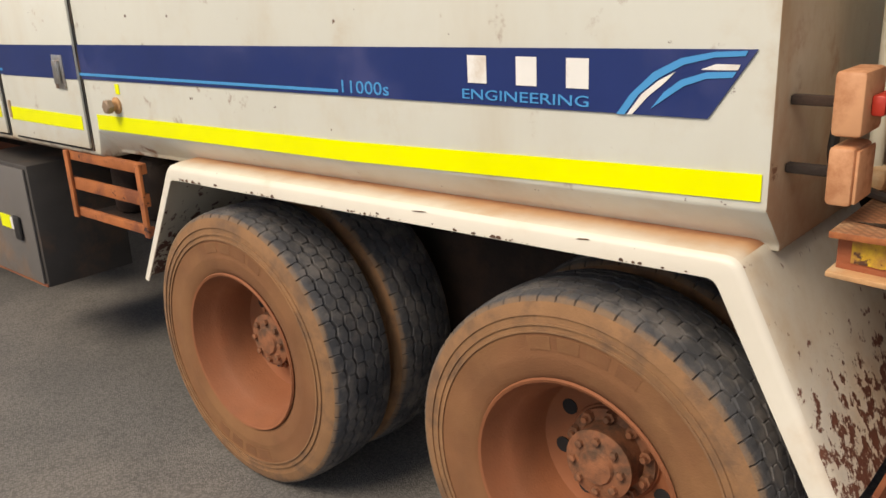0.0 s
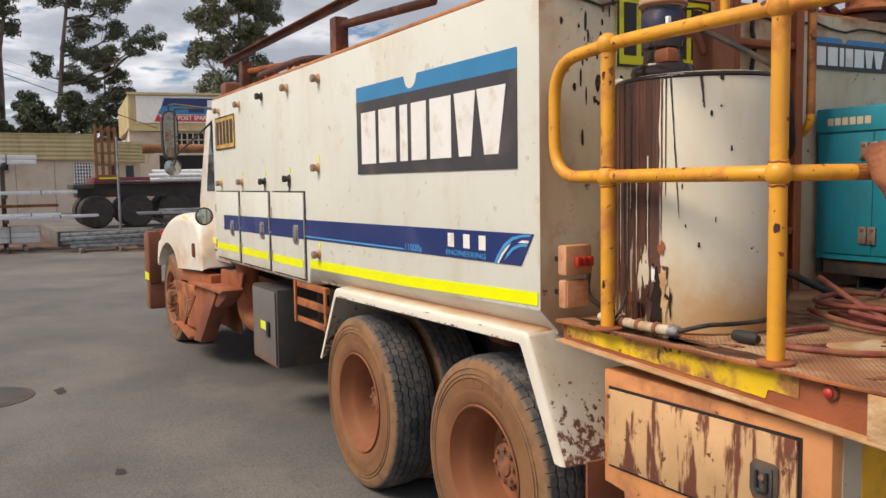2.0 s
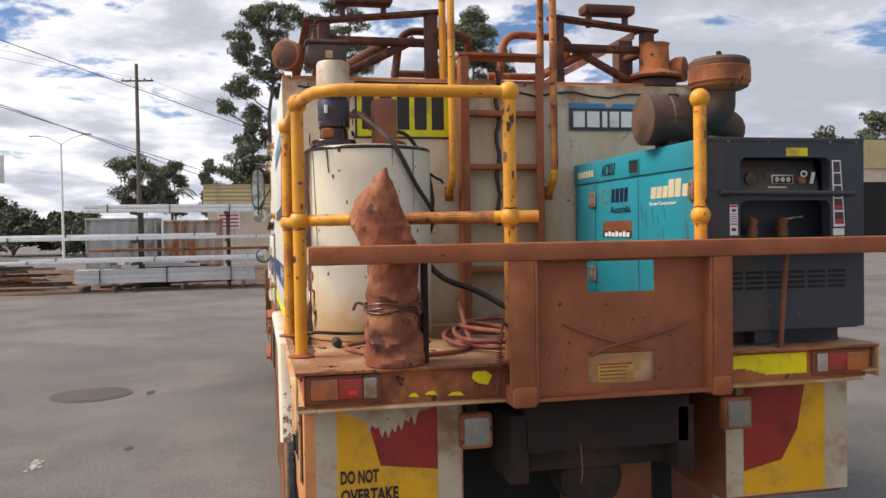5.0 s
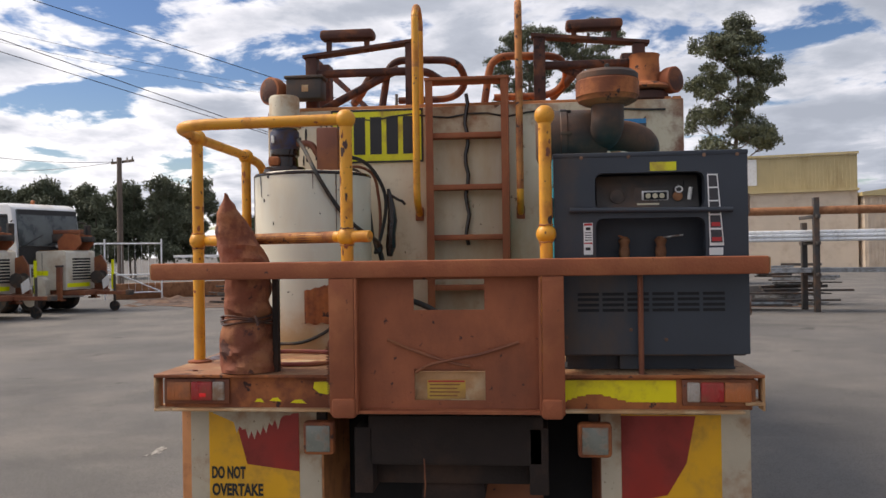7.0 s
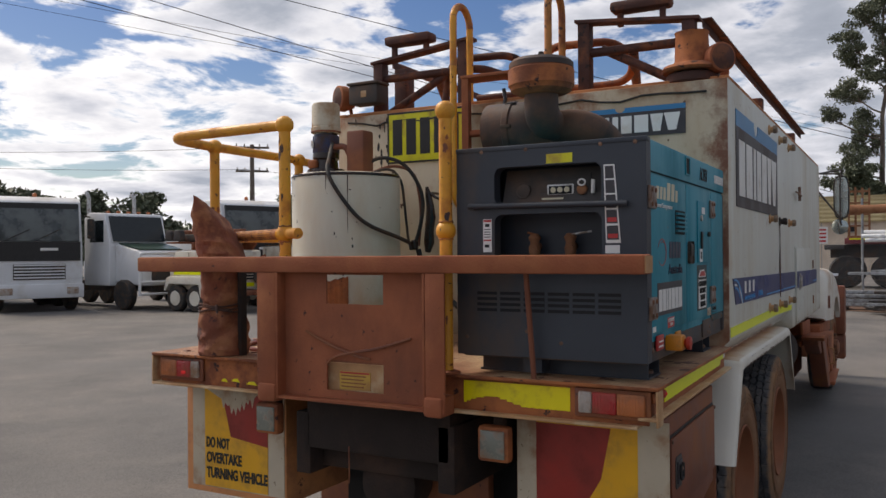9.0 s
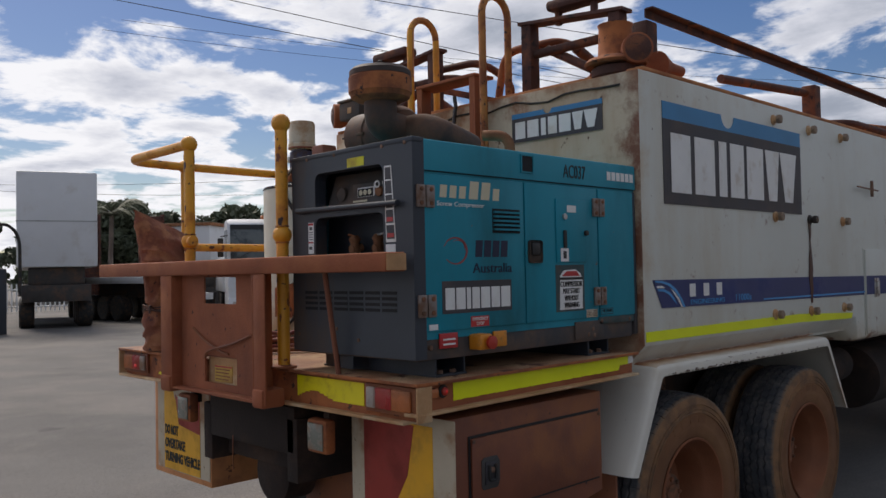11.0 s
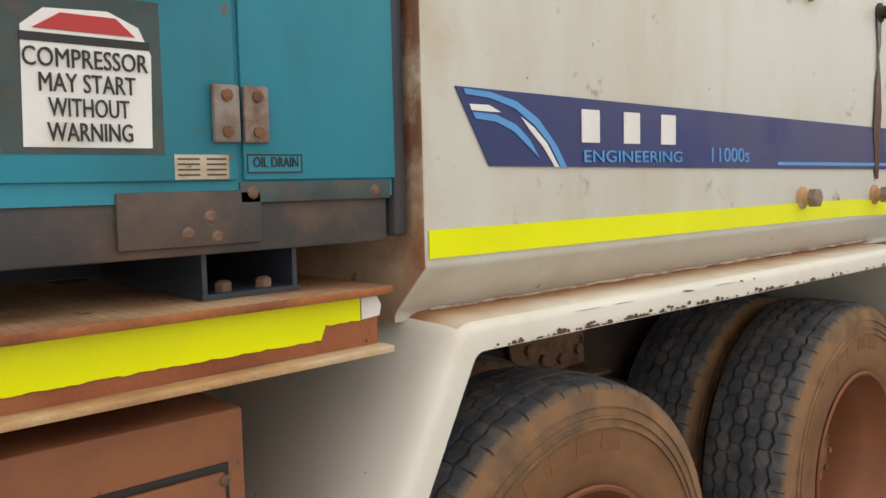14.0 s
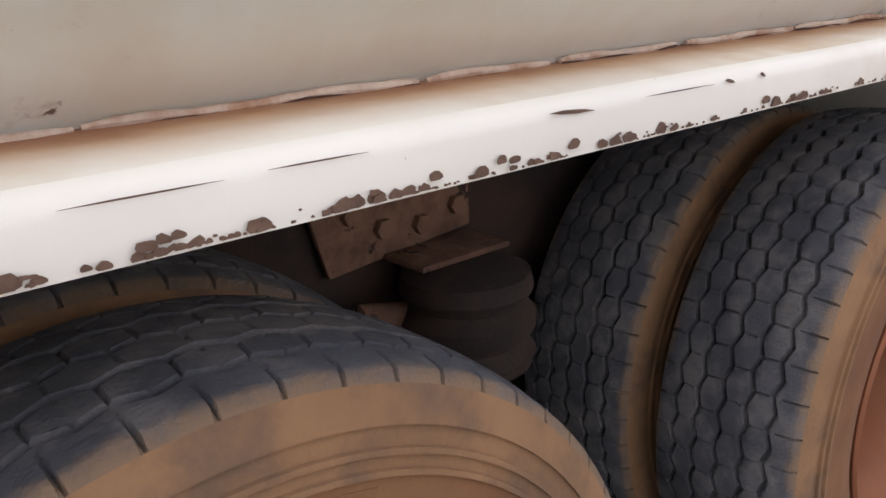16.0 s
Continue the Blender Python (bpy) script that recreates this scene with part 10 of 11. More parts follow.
gum_tree(-106.2, 3.0, (0.0, -0.1, 0.0, 0.1, 0.1, 0.8, 0.2, 0.4, 31.0), ((0.6, 30.6, 2.2, 1.1), (2.7, 29.6, 2.0, 1.3), (-1.6, 28.8, 2.0, 1.4), (-3.2, 26.4, 2.0, 1.6), (-1.6, 24.5, 2.4, 1.6), (0.8, 27.0, 1.7, 1.9), (1.8, 24.6, 1.5, 2.2), (-0.6, 22.1, 2.5, 1.2), (-2.8, 20.3, 2.4, 1.3), (-5.5, 18.2, 1.3, 0.8), (1.4, 20.4, 1.1, 0.9), (-2.0, 16.8, 1.9, 1.2), (-1.8, 14.5, 1.7, 1.4), (-3.2, 12.7, 1.9, 1.5), (-4.6, 10.0, 1.7, 1.5), (-1.6, 10.3, 1.5, 1.8)), 3)
gum_tree(-106.0, 8.3, (0.0, 0.1, 0.4, 0.9, 1.3, 1.9, 2.4, 3.0, 31.5), ((3.1, 31.0, 1.7, 1.1), (6.3, 29.6, 1.4, 1.5), (0.4, 29.0, 1.7, 1.2), (1.6, 27.8, 2.2, 1.3), (4.2, 27.0, 2.5, 1.6), (1.0, 24.1, 2.7, 1.1), (7.8, 25.4, 1.9, 1.4), (6.2, 23.6, 2.2, 1.3), (7.2, 21.0, 1.6, 1.4), (11.6, 20.2, 1.7, 1.3), (4.0, 20.6, 1.8, 1.4), (3.8, 17.9, 2.2, 1.2), (-1.0, 16.4, 1.3, 1.4), (2.6, 15.2, 1.5, 1.1), (9.2, 18.8, 1.3, 1.1)), 8)
gum_tree(-93.0, 26.5, (0.0, 0.3, 0.2, 0.6, 0.4, 27.5), loose_crown(14, 27.5, 13.0, 6.0, 17), 14)
gum_tree(-118.0, 15.5, (0.0, 0.2, 0.1, 0.3, 20.0), loose_crown(22, 20, 9.0, 4.0, 12), 22)
gum_tree(-112.0, -9.5, (0.0, 0.2, 0.1, 0.3, 11.5), loose_crown(27, 11.5, 5.0, 2.4, 10), 27)
gum_tree(-101.0, -4.4, (0.0, 0.1, 0.2, 0.1, 11.0), loose_crown(29, 11.0, 4.5, 1.3, 9), 29)
for k, (x, y, h, w) in enumerate(((-101, 0.6, 11.5, 5.0), (-101.5, 5.6, 12.6, 5.4), (-99, 9.6, 12.4, 5.0), (-98, 12.2, 10.5, 4.4), (-102, 7.6, 10, 5), (-103, 2.0, 9.5, 6), (-100, 17.0, 11, 6), (-96, 22.0, 9, 6), (-95, 30, 12, 7))):
    shrub(x, y, h, w, 50 + k, "leaf_dark", 84, 100, 0.42)
gum_tree(-85.2, -10.2, (0.0, 0.1, 0.3, 0.2, 9.6), ((-1.8, 8.6, 1.0, 0.9), (0.0, 9.2, 1.0, 0.8), (1.3, 8.2, 1.1, 0.9), (2.0, 6.8, 0.9, 0.7), (-0.8, 7.2, 1.1, 0.8), (0.5, 6.2, 1.2, 0.7), (-1.7, 6.0, 1.0, 0.8), (1.2, 5.0, 1.2, 0.7), (-0.4, 4.9, 1.2, 0.7)), 71, 0.30)
# trees past the long shed
for k, (x, y, h, w) in enumerate(((-50, 73, 15.5, 9), (-45, 78, 14, 9), (-55, 76, 16, 9), (-88, 79, 16, 8), (-92, 74, 14.5, 7))):
    shrub(x, y, h, w, 90 + k, "leaf" if k % 2 else "leaf_dark", 60)
shrub(-88, -18, 4.2, 6, 72)
shrub(-84, -22, 4.4, 7, 73)
shrub(-80, -14.5, 3.6, 6, 74)
shrub(-90, -27, 6.6, 9, 75)
# the belt of trees on the open side
for k in range(20):
    u = k / 19
    rg = random.Random(200 + k)
    x, y = -58 - 14 * u + rg.uniform(-3, 3), -47 + 20 * u + rg.uniform(-1, 1)
    h = rg.uniform(6.6, 8.0) + 1.6 * u
    gum_tree(x, y, (0.0, rg.uniform(-0.2, 0.2), rg.uniform(-0.3, 0.3), 0.1, h), loose_crown(200 + k, h, 2.2, rg.uniform(2.0, 2.8), 11), 300 + k, 0.30, "leaf" if k % 3 else "leaf_dark", "slender gum tree in the belt behind the parked trucks")
for k in range(8):
    rg = random.Random(240 + k)
    x, y = -16 - 5.0 * k + rg.uniform(-1.5, 1.5), -62 + 0.9 * k + rg.uniform(-2, 2)
    shrub(x, y, rg.uniform(5.0, 7.8), rg.uniform(5, 7.5), 330 + k, "leaf_dark", 50)

for k in range(9):
    rg = random.Random(270 + k)
    shrub(-18.5 - 1.9 * k + rg.uniform(-0.6, 0.6), -53.5 + 0.9 * k + rg.uniform(-1.5, 1.5), rg.uniform(5.6, 7.6), rg.uniform(4.0, 5.5), 360 + k, "leaf" if k % 2 else "leaf_dark", 46)


def palm(x, y, h, seed):
    rg = random.Random(seed)
    t = thing("palm_tree", (x, y, 0), "palm tree with arching feathery fronds", "tree", group="trees behind the yard")
    part("trunk", tube([(x, y, -0.1), (x + 0.1, y, h * 0.5), (x, y, h)], [0.2, 0.16, 0.13], 10), M["bark"], t)
    bm = bmesh.new()
    for k in range(18):
        a = 2 * math.pi * k / 18 + rg.uniform(-0.15, 0.15)
        d = Vector((math.cos(a), math.sin(a), 0))
        up = rg.uniform(0.2, 1.1)
        prev = None
        for j in range(9):
            u = j / 8
            p = Vector((x, y, h)) + d * (2.4 * u) + Vector((0, 0, up * 1.3 * math.sin(u * 2.2) - 0.9 * u * u))
            if prev is not None:
                sd = d.cross(Vector((0, 0, 1)))
                for s in (-1, 1):
                    for q in (0.0, 0.33, 0.66):
                        base = prev.lerp(p, q)
                        tip = base + sd * s * 0.55 * (1 - 0.6 * u) + d * 0.25 + Vector((0, 0, -0.22))
                        v = [bm.verts.new(base), bm.verts.new(base + d * 0.13), bm.verts.new(tip)]
                        bm.faces.new(v)
            prev = p
    part("fronds", bm, M["leaf"], t, smooth=False)


palm(-19.6, -47.5, 5.9, 4)
palm(-86.0, -7.2, 5.9, 6)

# ---- poles, street lamps and wires ----


def power_pole(x, y, h, turn, arms, label="weathered timber power pole with cross arms"):
    t = thing("power_pole", (x, y, 0), label, "pole", group="power poles")
    part("shaft", tube([(x, y, -0.1), (x, y, h)], [0.17, 0.12], 12), M["pole_wood"], t)
    for z, w in arms:
        m = pose(x, y, z, 0, 0, turn)
        part("cross_arm", box(-w / 2, w / 2, 0.12, 0.22, -0.06, 0.06, 0.01, m), M["pole_wood"], t)
        for u in (-0.45, -0.22, 0.22, 0.45):
            c = m @ Vector((u * w, 0.17, 0.06))
            part("insulator", lathe([(0.03, 0), (0.05, 0.05), (0.03, 0.10), (0.04, 0.15)], c, "z", 8), M["concrete"], t)
    return t


power_pole(-60.3, -7.0, 14.4, 80, ((13.2, 2.3),))
power_pole(-35.5, -17.2, 6.9, 60, ((6.7, 1.9),))
power_pole(-33.6, -28.5, 8.3, 130, ((8.15, 2.0), (6.75, 1.9)))
lampst = thing("street_lamp", (-74.1, -15.2, 0), "twin-arm grey street lamp", "street lamp")
part("shaft", tube([(-74.1, -15.2, 0), (-74.1, -15.2, 10.0)], [0.13, 0.07], 10), M["mesh_galv"], lampst)
for y, z in ((-17.4, 10.6), (-13.1, 10.85)):
    part("arm", tube(bend([(-74.1, -15.2, 9.9), (-74.1, (-15.2 + y) / 2, 10.6), (-74.1, y, z)], 0.9), 0.05, 8), M["mesh_galv"], lampst)
    part("lamp_head", box(-74.2, -74.0, y - 0.4, y + 0.4, z - 0.06, z + 0.08, 0.04), M["mesh_galv"], lampst)
sgn = thing("roadside_sign", (-63.4, -17.6, 0), "white roadside sign on a post", "sign")
part("panel", box(-63.5, -63.35, -19.4, -16.9, 5.9, 8.0, 0.02), M["white"], sgn)
part("post", tube([(-63.45, -18.2, 0), (-63.45, -18.2, 5.9)], 0.1, 8), M["mesh_galv"], sgn)
part("panel_bar", box(-63.35, -63.34, -19.2, -17.2, 6.6, 7.3), M["sticker_red"], sgn)


def wire(a, b, sag, r=0.018):
    a, b = Vector(a), Vector(b)
    pts = [a.lerp(b, k / 20) - Vector((0, 0, sag * 4 * (k / 20) * (1 - k / 20))) for k in range(21)]
    w = thing("power_line", (a + b) / 2, "thin dark overhead power line", "power line", group="overhead lines")
    part("cable", tube(pts, r, 5), M["cable"], w)


# lines that cross overhead, from the far pole to behind the camera's start
for dz, dy in ((0.0, -1.1), (0.0, 1.1)):
    wire((-60.3, -7.0 + dy, 13.2 + dz), (-14, -34 + dy, 14.2 + dz), 1.0, 0.010)
    wire((-60.3, -7.0 + dy, 13.2 + dz), (-92, 24 + dy, 9.5 + dz), 1.0, 0.010)
# three parallel lines over the open side
for (xa, ya, za), (xb, yb, zb) in (((-23.66, -47.55, 20.6), (-40.65, -34.82, 17.08)), ((-29.52, -44.19, 21.12), (-46.12, -28.0, 15.73)), ((-37.69, -37.78, 21.45), (-50.0, -20.0, 16.6))):
    a, b = Vector((xa, ya, za)), Vector((xb, yb, zb))
    wire(a - (b - a) * 1.2, b + (b - a) * 3.2, 0.6, 0.028)
for dz in (0.0, -1.3):
    wire((-33.6, -28.5, 8.15 + dz), (-35.5, -17.2, 6.7), 0.5, 0.012)
    wire((-33.6, -28.5, 8.15 + dz), (-5, -60, 8.5), 0.8, 0.012)

# ---- parked plant on the open side of the yard ----


def light_tower():
    """A trailer-mounted lighting tower: box canopy, folded mast, tandem wheels, draw-bar. Local axes: louvred end to +x, centre at 0."""
    t = thing("lighting_tower", (0, 0, 0), "dusty white trailer lighting tower with a folded rusty mast", "lighting tower", group="parked lighting towers")
    L = dict(local=True)
    W = 0.80
    part("canopy", prism([(-1.20, 0.66), (-1.20, 1.42), (-0.92, 1.80), (1.14, 1.84), (1.20, 1.78), (1.20, 0.66)], "y", -W + 0.06, W - 0.06, bevel=0.03), M["tower_white"], t, **L)
    part("roof_dust", box(-0.9, 1.12, -W + 0.12, W - 0.12, 1.846, 1.852), M["dust_cream"], t, **L)
    for s in (-1, 1):
        y0, y1 = sorted((s * (W - 0.06), s * (W + 0.16)))
        part("mudguard", prism([(-1.22, 0.62), (-1.10, 1.00), (-1.00, 1.05), (0.55, 1.05), (0.66, 0.98), (0.70, 0.46), (0.40, 0.46), (0.36, 0.84), (-0.98, 0.86), (-1.12, 0.62)], "y", y0, y1, bevel=0.02), M["tower_white"], t, **L)
        a, b = sorted((s * (W - 0.058), s * (W - 0.054)))
        part("tape_strip", prism([(-1.02, 1.10), (0.62, 1.10), (0.62, 1.24), (-0.96, 1.24)], "y", a, b), M["hivis"], t, **L)
        for x in (-0.32, 0.42):
            part("door_line", box(x - 0.008, x + 0.008, a, b, 1.10, 1.76), M["rubber"], t, **L)
        for x in (-0.52, 0.22):
            part("door_latch", box(x - 0.04, x + 0.04, *sorted((s * (W - 0.058), s * (W - 0.03))), 1.40, 1.50, 0.006), M["rubber"], t, **L)
        for x in (-0.70, 0.16):
            w = part("wheel", lathe([(0.22, -0.12), (0.36, -0.12), (0.395, -0.08), (0.40, 0.0), (0.395, 0.08), (0.36, 0.12), (0.22, 0.12)], (x, s * (W + 0.03), 0.40), "y", 28), M["rubber"], t, "black off-road trailer tyre", **L)
            part("rim", lathe([(0.225, -0.121), (0.205, -0.10), (0.18, 0.0), (0.11, 0.01), (0.075, -0.09), (0.0, -0.10)] if s < 0 else [(0.0, 0.10), (0.075, 0.09), (0.11, -0.01), (0.18, 0.0), (0.205, 0.10), (0.225, 0.121)], (x, s * (W + 0.03), 0.40), "y", 20), M["tower_white"], w, "white steel rim", **L)
        j = part("stabiliser_leg", box(1.00, 1.14, *sorted((s * (W + 0.0), s * (W + 0.13))), 0.40, 1.34, 0.01), M["steel_brown"], t, "rusty stabiliser leg", **L)
        part("leg_foot", box(0.94, 1.20, *sorted((s * (W - 0.04), s * (W + 0.18))), 0.35, 0.40), M["steel_brown"], j, **L)
        part("leg_head", box(0.98, 1.16, *sorted((s * (W - 0.02), s * (W + 0.15))), 1.341, 1.40, 0.01), M["mesh_dark"], j, **L)
    lv = part("louvre_frame", box(1.201, 1.22, -0.50, 0.50, 0.92, 1.66, 0.008), M["tower_white"], t, **L)
    for k in range(8):
        part("slot", box(1.2205, 1.2235, -0.45, 0.45, 0.95 + k * 0.086, 1.005 + k * 0.086), M["dark"], lv, **L)
    part("tape_strip", box(1.201, 1.206, -0.68, 0.45, 0.74, 0.86), M["hivis"], t, **L)
    part("chassis_frame", box(-1.25, 1.75, -0.66, 0.66, 0.50, 0.64, 0.01), M["steel_brown"], t, **L)
    part("draw_bar", prism([(1.75, 0.12), (2.75, 0.06), (2.75, -0.06), (1.75, -0.12)], "z", 0.50, 0.60), M["steel_brown"], t, **L)
    part("coupling", box(2.70, 2.92, -0.07, 0.07, 0.48, 0.64, 0.02), M["mesh_dark"], t, **L)
    part("jockey_post", tube([(2.2, 0.18, 0.16), (2.2, 0.18, 1.10)], 0.04, 10), M["mesh_dark"], t, **L)
    part("jockey_wheel", lathe([(0.05, -0.04), (0.15, -0.04), (0.15, 0.04), (0.05, 0.04)], (2.2, 0.18, 0.15), "y", 18), M["rubber"], t, **L)
    part("winch_drum", lathe([(0.0, -0.16), (0.20, -0.16), (0.20, -0.13), (0.12, -0.12), (0.12, 0.12), (0.20, 0.13), (0.20, 0.16), (0.0, 0.16)], (1.52, 0.45, 1.02), "y", 20), M["mesh_dark"], t, "rusty winch drum", **L)
    wp = part("winch_post", prism([(1.26, 0.64), (1.70, 0.64), (1.66, 1.42), (1.48, 1.70), (1.26, 1.62)], "y", 0.60, 0.66), M["steel_brown"], t, "rusty upright winch plate", **L)
    part("warning_pole", box(1.90, 1.96, 0.50, 0.56, 0.64, 1.55), M["hivis"], t, "lime marker pole", **L)
    part("paper_tag", prism([(-0.05, 0.66), (0.30, 0.80), (0.22, 1.10), (-0.10, 0.94)], "x", 1.96, 1.965), M["white"], t, **L)
    # the mast lies flat along the roof, lamps folded at its end
    mast = part("mast", box(-1.55, 1.05, -0.16, 0.16, 2.12, 2.34, 0.02), M["mesh_dark"], t, "dark rusty mast folded along the roof", **L)
    part("mast_section", box(-1.75, 1.25, -0.10, 0.10, 2.345, 2.47, 0.015), M["steel_brown"], mast, **L)
    part("mast_section", box(-1.40, 1.45, 0.18, 0.36, 2.10, 2.26, 0.015), M["mesh_dark"], mast, **L)
    part("mast_hinge", prism([(0.62, 1.846), (1.16, 1.846), (1.36, 2.02), (1.30, 2.30), (0.82, 2.36), (0.58, 2.12)], "y", -0.24, -0.17), M["steel_dust"], mast, "dusty hinge plate", **L)
    part("mast_hinge", prism([(0.62, 1.846), (1.16, 1.846), (1.36, 2.02), (1.30, 2.30), (0.82, 2.36), (0.58, 2.12)], "y", 0.38, 0.44), M["steel_dust"], mast, **L)
    for x in (-0.75, 0.20):
        part("mast_cradle", box(x - 0.05, x + 0.05, -0.24, 0.40, 1.846, 2.10, 0.01), M["steel_brown"], mast, **L)
    for s in (-1, 1):
        for x in (-1.42, -1.02):
            f = part("flood_lamp", prism([(x - 0.17, 2.14), (x + 0.17, 2.14), (x + 0.12, 2.46), (x - 0.12, 2.46)], "y", *sorted((s * 0.40, s * 0.62)), bevel=0.03), M["mesh_dark"], t, "dusty flood lamp", **L)
            part("lens", box(x - 0.15, x + 0.15, *sorted((s * 0.42, s * 0.60)), 2.128, 2.138), M["glass"], f, **L)
    part("lamp_bar", box(-1.50, -0.94, -0.62, 0.62, 2.05, 2.11, 0.01), M["steel_brown"], t, **L)
    part("ram", tube([(0.10, -0.02, 1.90), (0.98, -0.02, 2.10)], 0.05, 10), M["mesh_galv"], mast, "bright hydraulic ram", **L)
    part("ram_hose", tube(bend([(0.3, 0.1, 1.90), (0.5, 0.2, 2.05), (0.9, 0.2, 1.92), (1.1, 0.1, 2.05)], 0.1), 0.018, 6), M["rubber"], mast, **L)
    return t


tw = light_tower()
YAW = 86
for k, (x, y) in enumerate(((-15.72, -13.75), (-19.22, -13.44), (-22.92, -12.79))):
    m = pose(x, y, 0, 0, 0, YAW) @ Matrix.Scale(1.08, 4) @ pose(-1.20, 0.74, 0)
    if k == 0:
        tw.matrix_basis = m
    else:
        copy_thing(tw, m)


def cab_over_truck():
    """A cab-over truck, front to +x, local axes with the bumper at x = 0."""
    t = thing("cab_over_truck", (0, 0, 0), "white cab-over truck parked behind the lighting towers", "truck", group="parked trucks")
    L = dict(local=True)
    o = [(-1.75, 0.75), (-1.75, 3.25), (-1.5, 3.42), (-0.45, 3.40), (-0.18, 3.22), (-0.02, 2.0), (0.0, 1.0), (0.0, 0.55), (-0.3, 0.45), (-1.75, 0.45)]
    cab = part("cab", prism(o, "y", -1.18, 1.18, bevel=0.11), M["trailer_white"], t, **L)
    ws = part("windscreen", prism([(-0.17, 3.19), (-0.035, 2.07), (0.010, 2.07), (-0.125, 3.20)], "y", -1.10, 1.10, bevel=0.015), M["cab_glass"], cab, "wide windscreen with a dark shaded edge", **L)
    part("screen_edge", prism([(-0.150, 3.19), (-0.125, 3.20), (-0.102, 3.04), (-0.112, 3.04)], "y", -1.08, 1.08), M["black"], ws, **L)
    part("wiper", tube([(0.022, -0.1, 2.09), (-0.022, 0.55, 2.42)], 0.012, 6), M["rubber"], ws, **L)
    part("wiper", tube([(0.022, -0.9, 2.09), (-0.022, -0.25, 2.42)], 0.012, 6), M["rubber"], ws, **L)
    part("dark_band", prism([(0.002, 1.50), (0.002, 2.06), (0.02, 2.06), (0.02, 1.50)], "y", -1.12, 1.12), M["black"], cab, **L)
    part("name_bar", box(0.021, 0.026, 0.02, 0.50, 1.80, 1.88), M["white"], cab, **L)
    part("bumper", box(-0.10, 0.10, -1.2, 1.2, 0.40, 0.82, 0.03), M["trailer_white"], t, **L)
    for s in (-1, 1):
        part("head_lamp", box(0.10, 0.12, *sorted((s * 0.72, s * 1.05)), 0.52, 0.72, 0.01), M["lens_white"], t, **L)
        part("side_window", prism([(-1.05, 2.08), (-0.30, 2.08), (-0.42, 3.05), (-1.05, 3.08)], "y", *sorted((s * 1.178, s * 1.186))), M["glass"], cab, **L)
        part("rear_window", prism(rect(-1.6, -1.2, 2.1, 3.05), "y", *sorted((s * 1.178, s * 1.186))), M["glass"], cab, **L)
        mr = part("mirror", box(-0.05, 0.10, *sorted((s * 1.32, s * 1.50)), 2.15, 2.75, 0.03), M["rubber"], t, **L)
        part("mirror_arm", tube([(-0.2, s * 1.18, 2.85), (0.02, s * 1.40, 2.80)], 0.02, 6), M["rubber"], mr, **L)
        for x in (-0.95, -4.4, -5.7):
            road = part("wheel", lathe([(0.28, -0.15), (0.46, -0.15), (0.51, -0.10), (0.51, 0.10), (0.46, 0.15), (0.28, 0.15)], (x, s * 1.02, 0.51), "y", 24), M["rubber"], t, "black tyre", **L)
            part("rim", lathe([(0.30, -0.12), (0.24, -0.05), (0.0, -0.06), (0.0, 0.06), (0.24, 0.05), (0.30, 0.12)], (x, s * 1.02, 0.51), "y", 18), M["chrome"], road, **L)
    part("chassis_rail", box(-6.6, -1.7, -0.5, 0.5, 0.62, 0.95, 0.01), M["mesh_dark"], t, **L)
    bd = part("body", box(-6.8, -1.95, -1.2, 1.2, 0.98, 2.2, 0.03), M["trailer_white"], t, **L)
    part("beacon", lathe([(0.06, 0), (0.06, 0.10), (0.03, 0.13)], (-0.8, 0.0, 3.41), "z", 12), M["lens_amber"], cab, **L)
    part("grille", box(0.001, 0.03, -0.7, 0.7, 0.95, 1.40, 0.01), M["mesh_dark"], cab, **L)
    for k in range(5):
        part("grille_bar", box(0.03, 0.04, -0.68, 0.68, 0.99 + k * 0.09, 1.03 + k * 0.09), M["trailer_white"], cab, **L)
    return t


ct = cab_over_truck()
# the near front corner of each cab
ct.matrix_basis = pose(-17.9, -15.8, 0, 0, 0, 70) @ Matrix.Scale(1.12, 4) @ pose(0, 1.18, 0)
copy_thing(ct, pose(-22.4, -14.05, 0, 0, 0, 70) @ pose(0, 1.18, 0))
copy_thing(ct, pose(-13.6, -19.8, 0, 0, 0, 64))


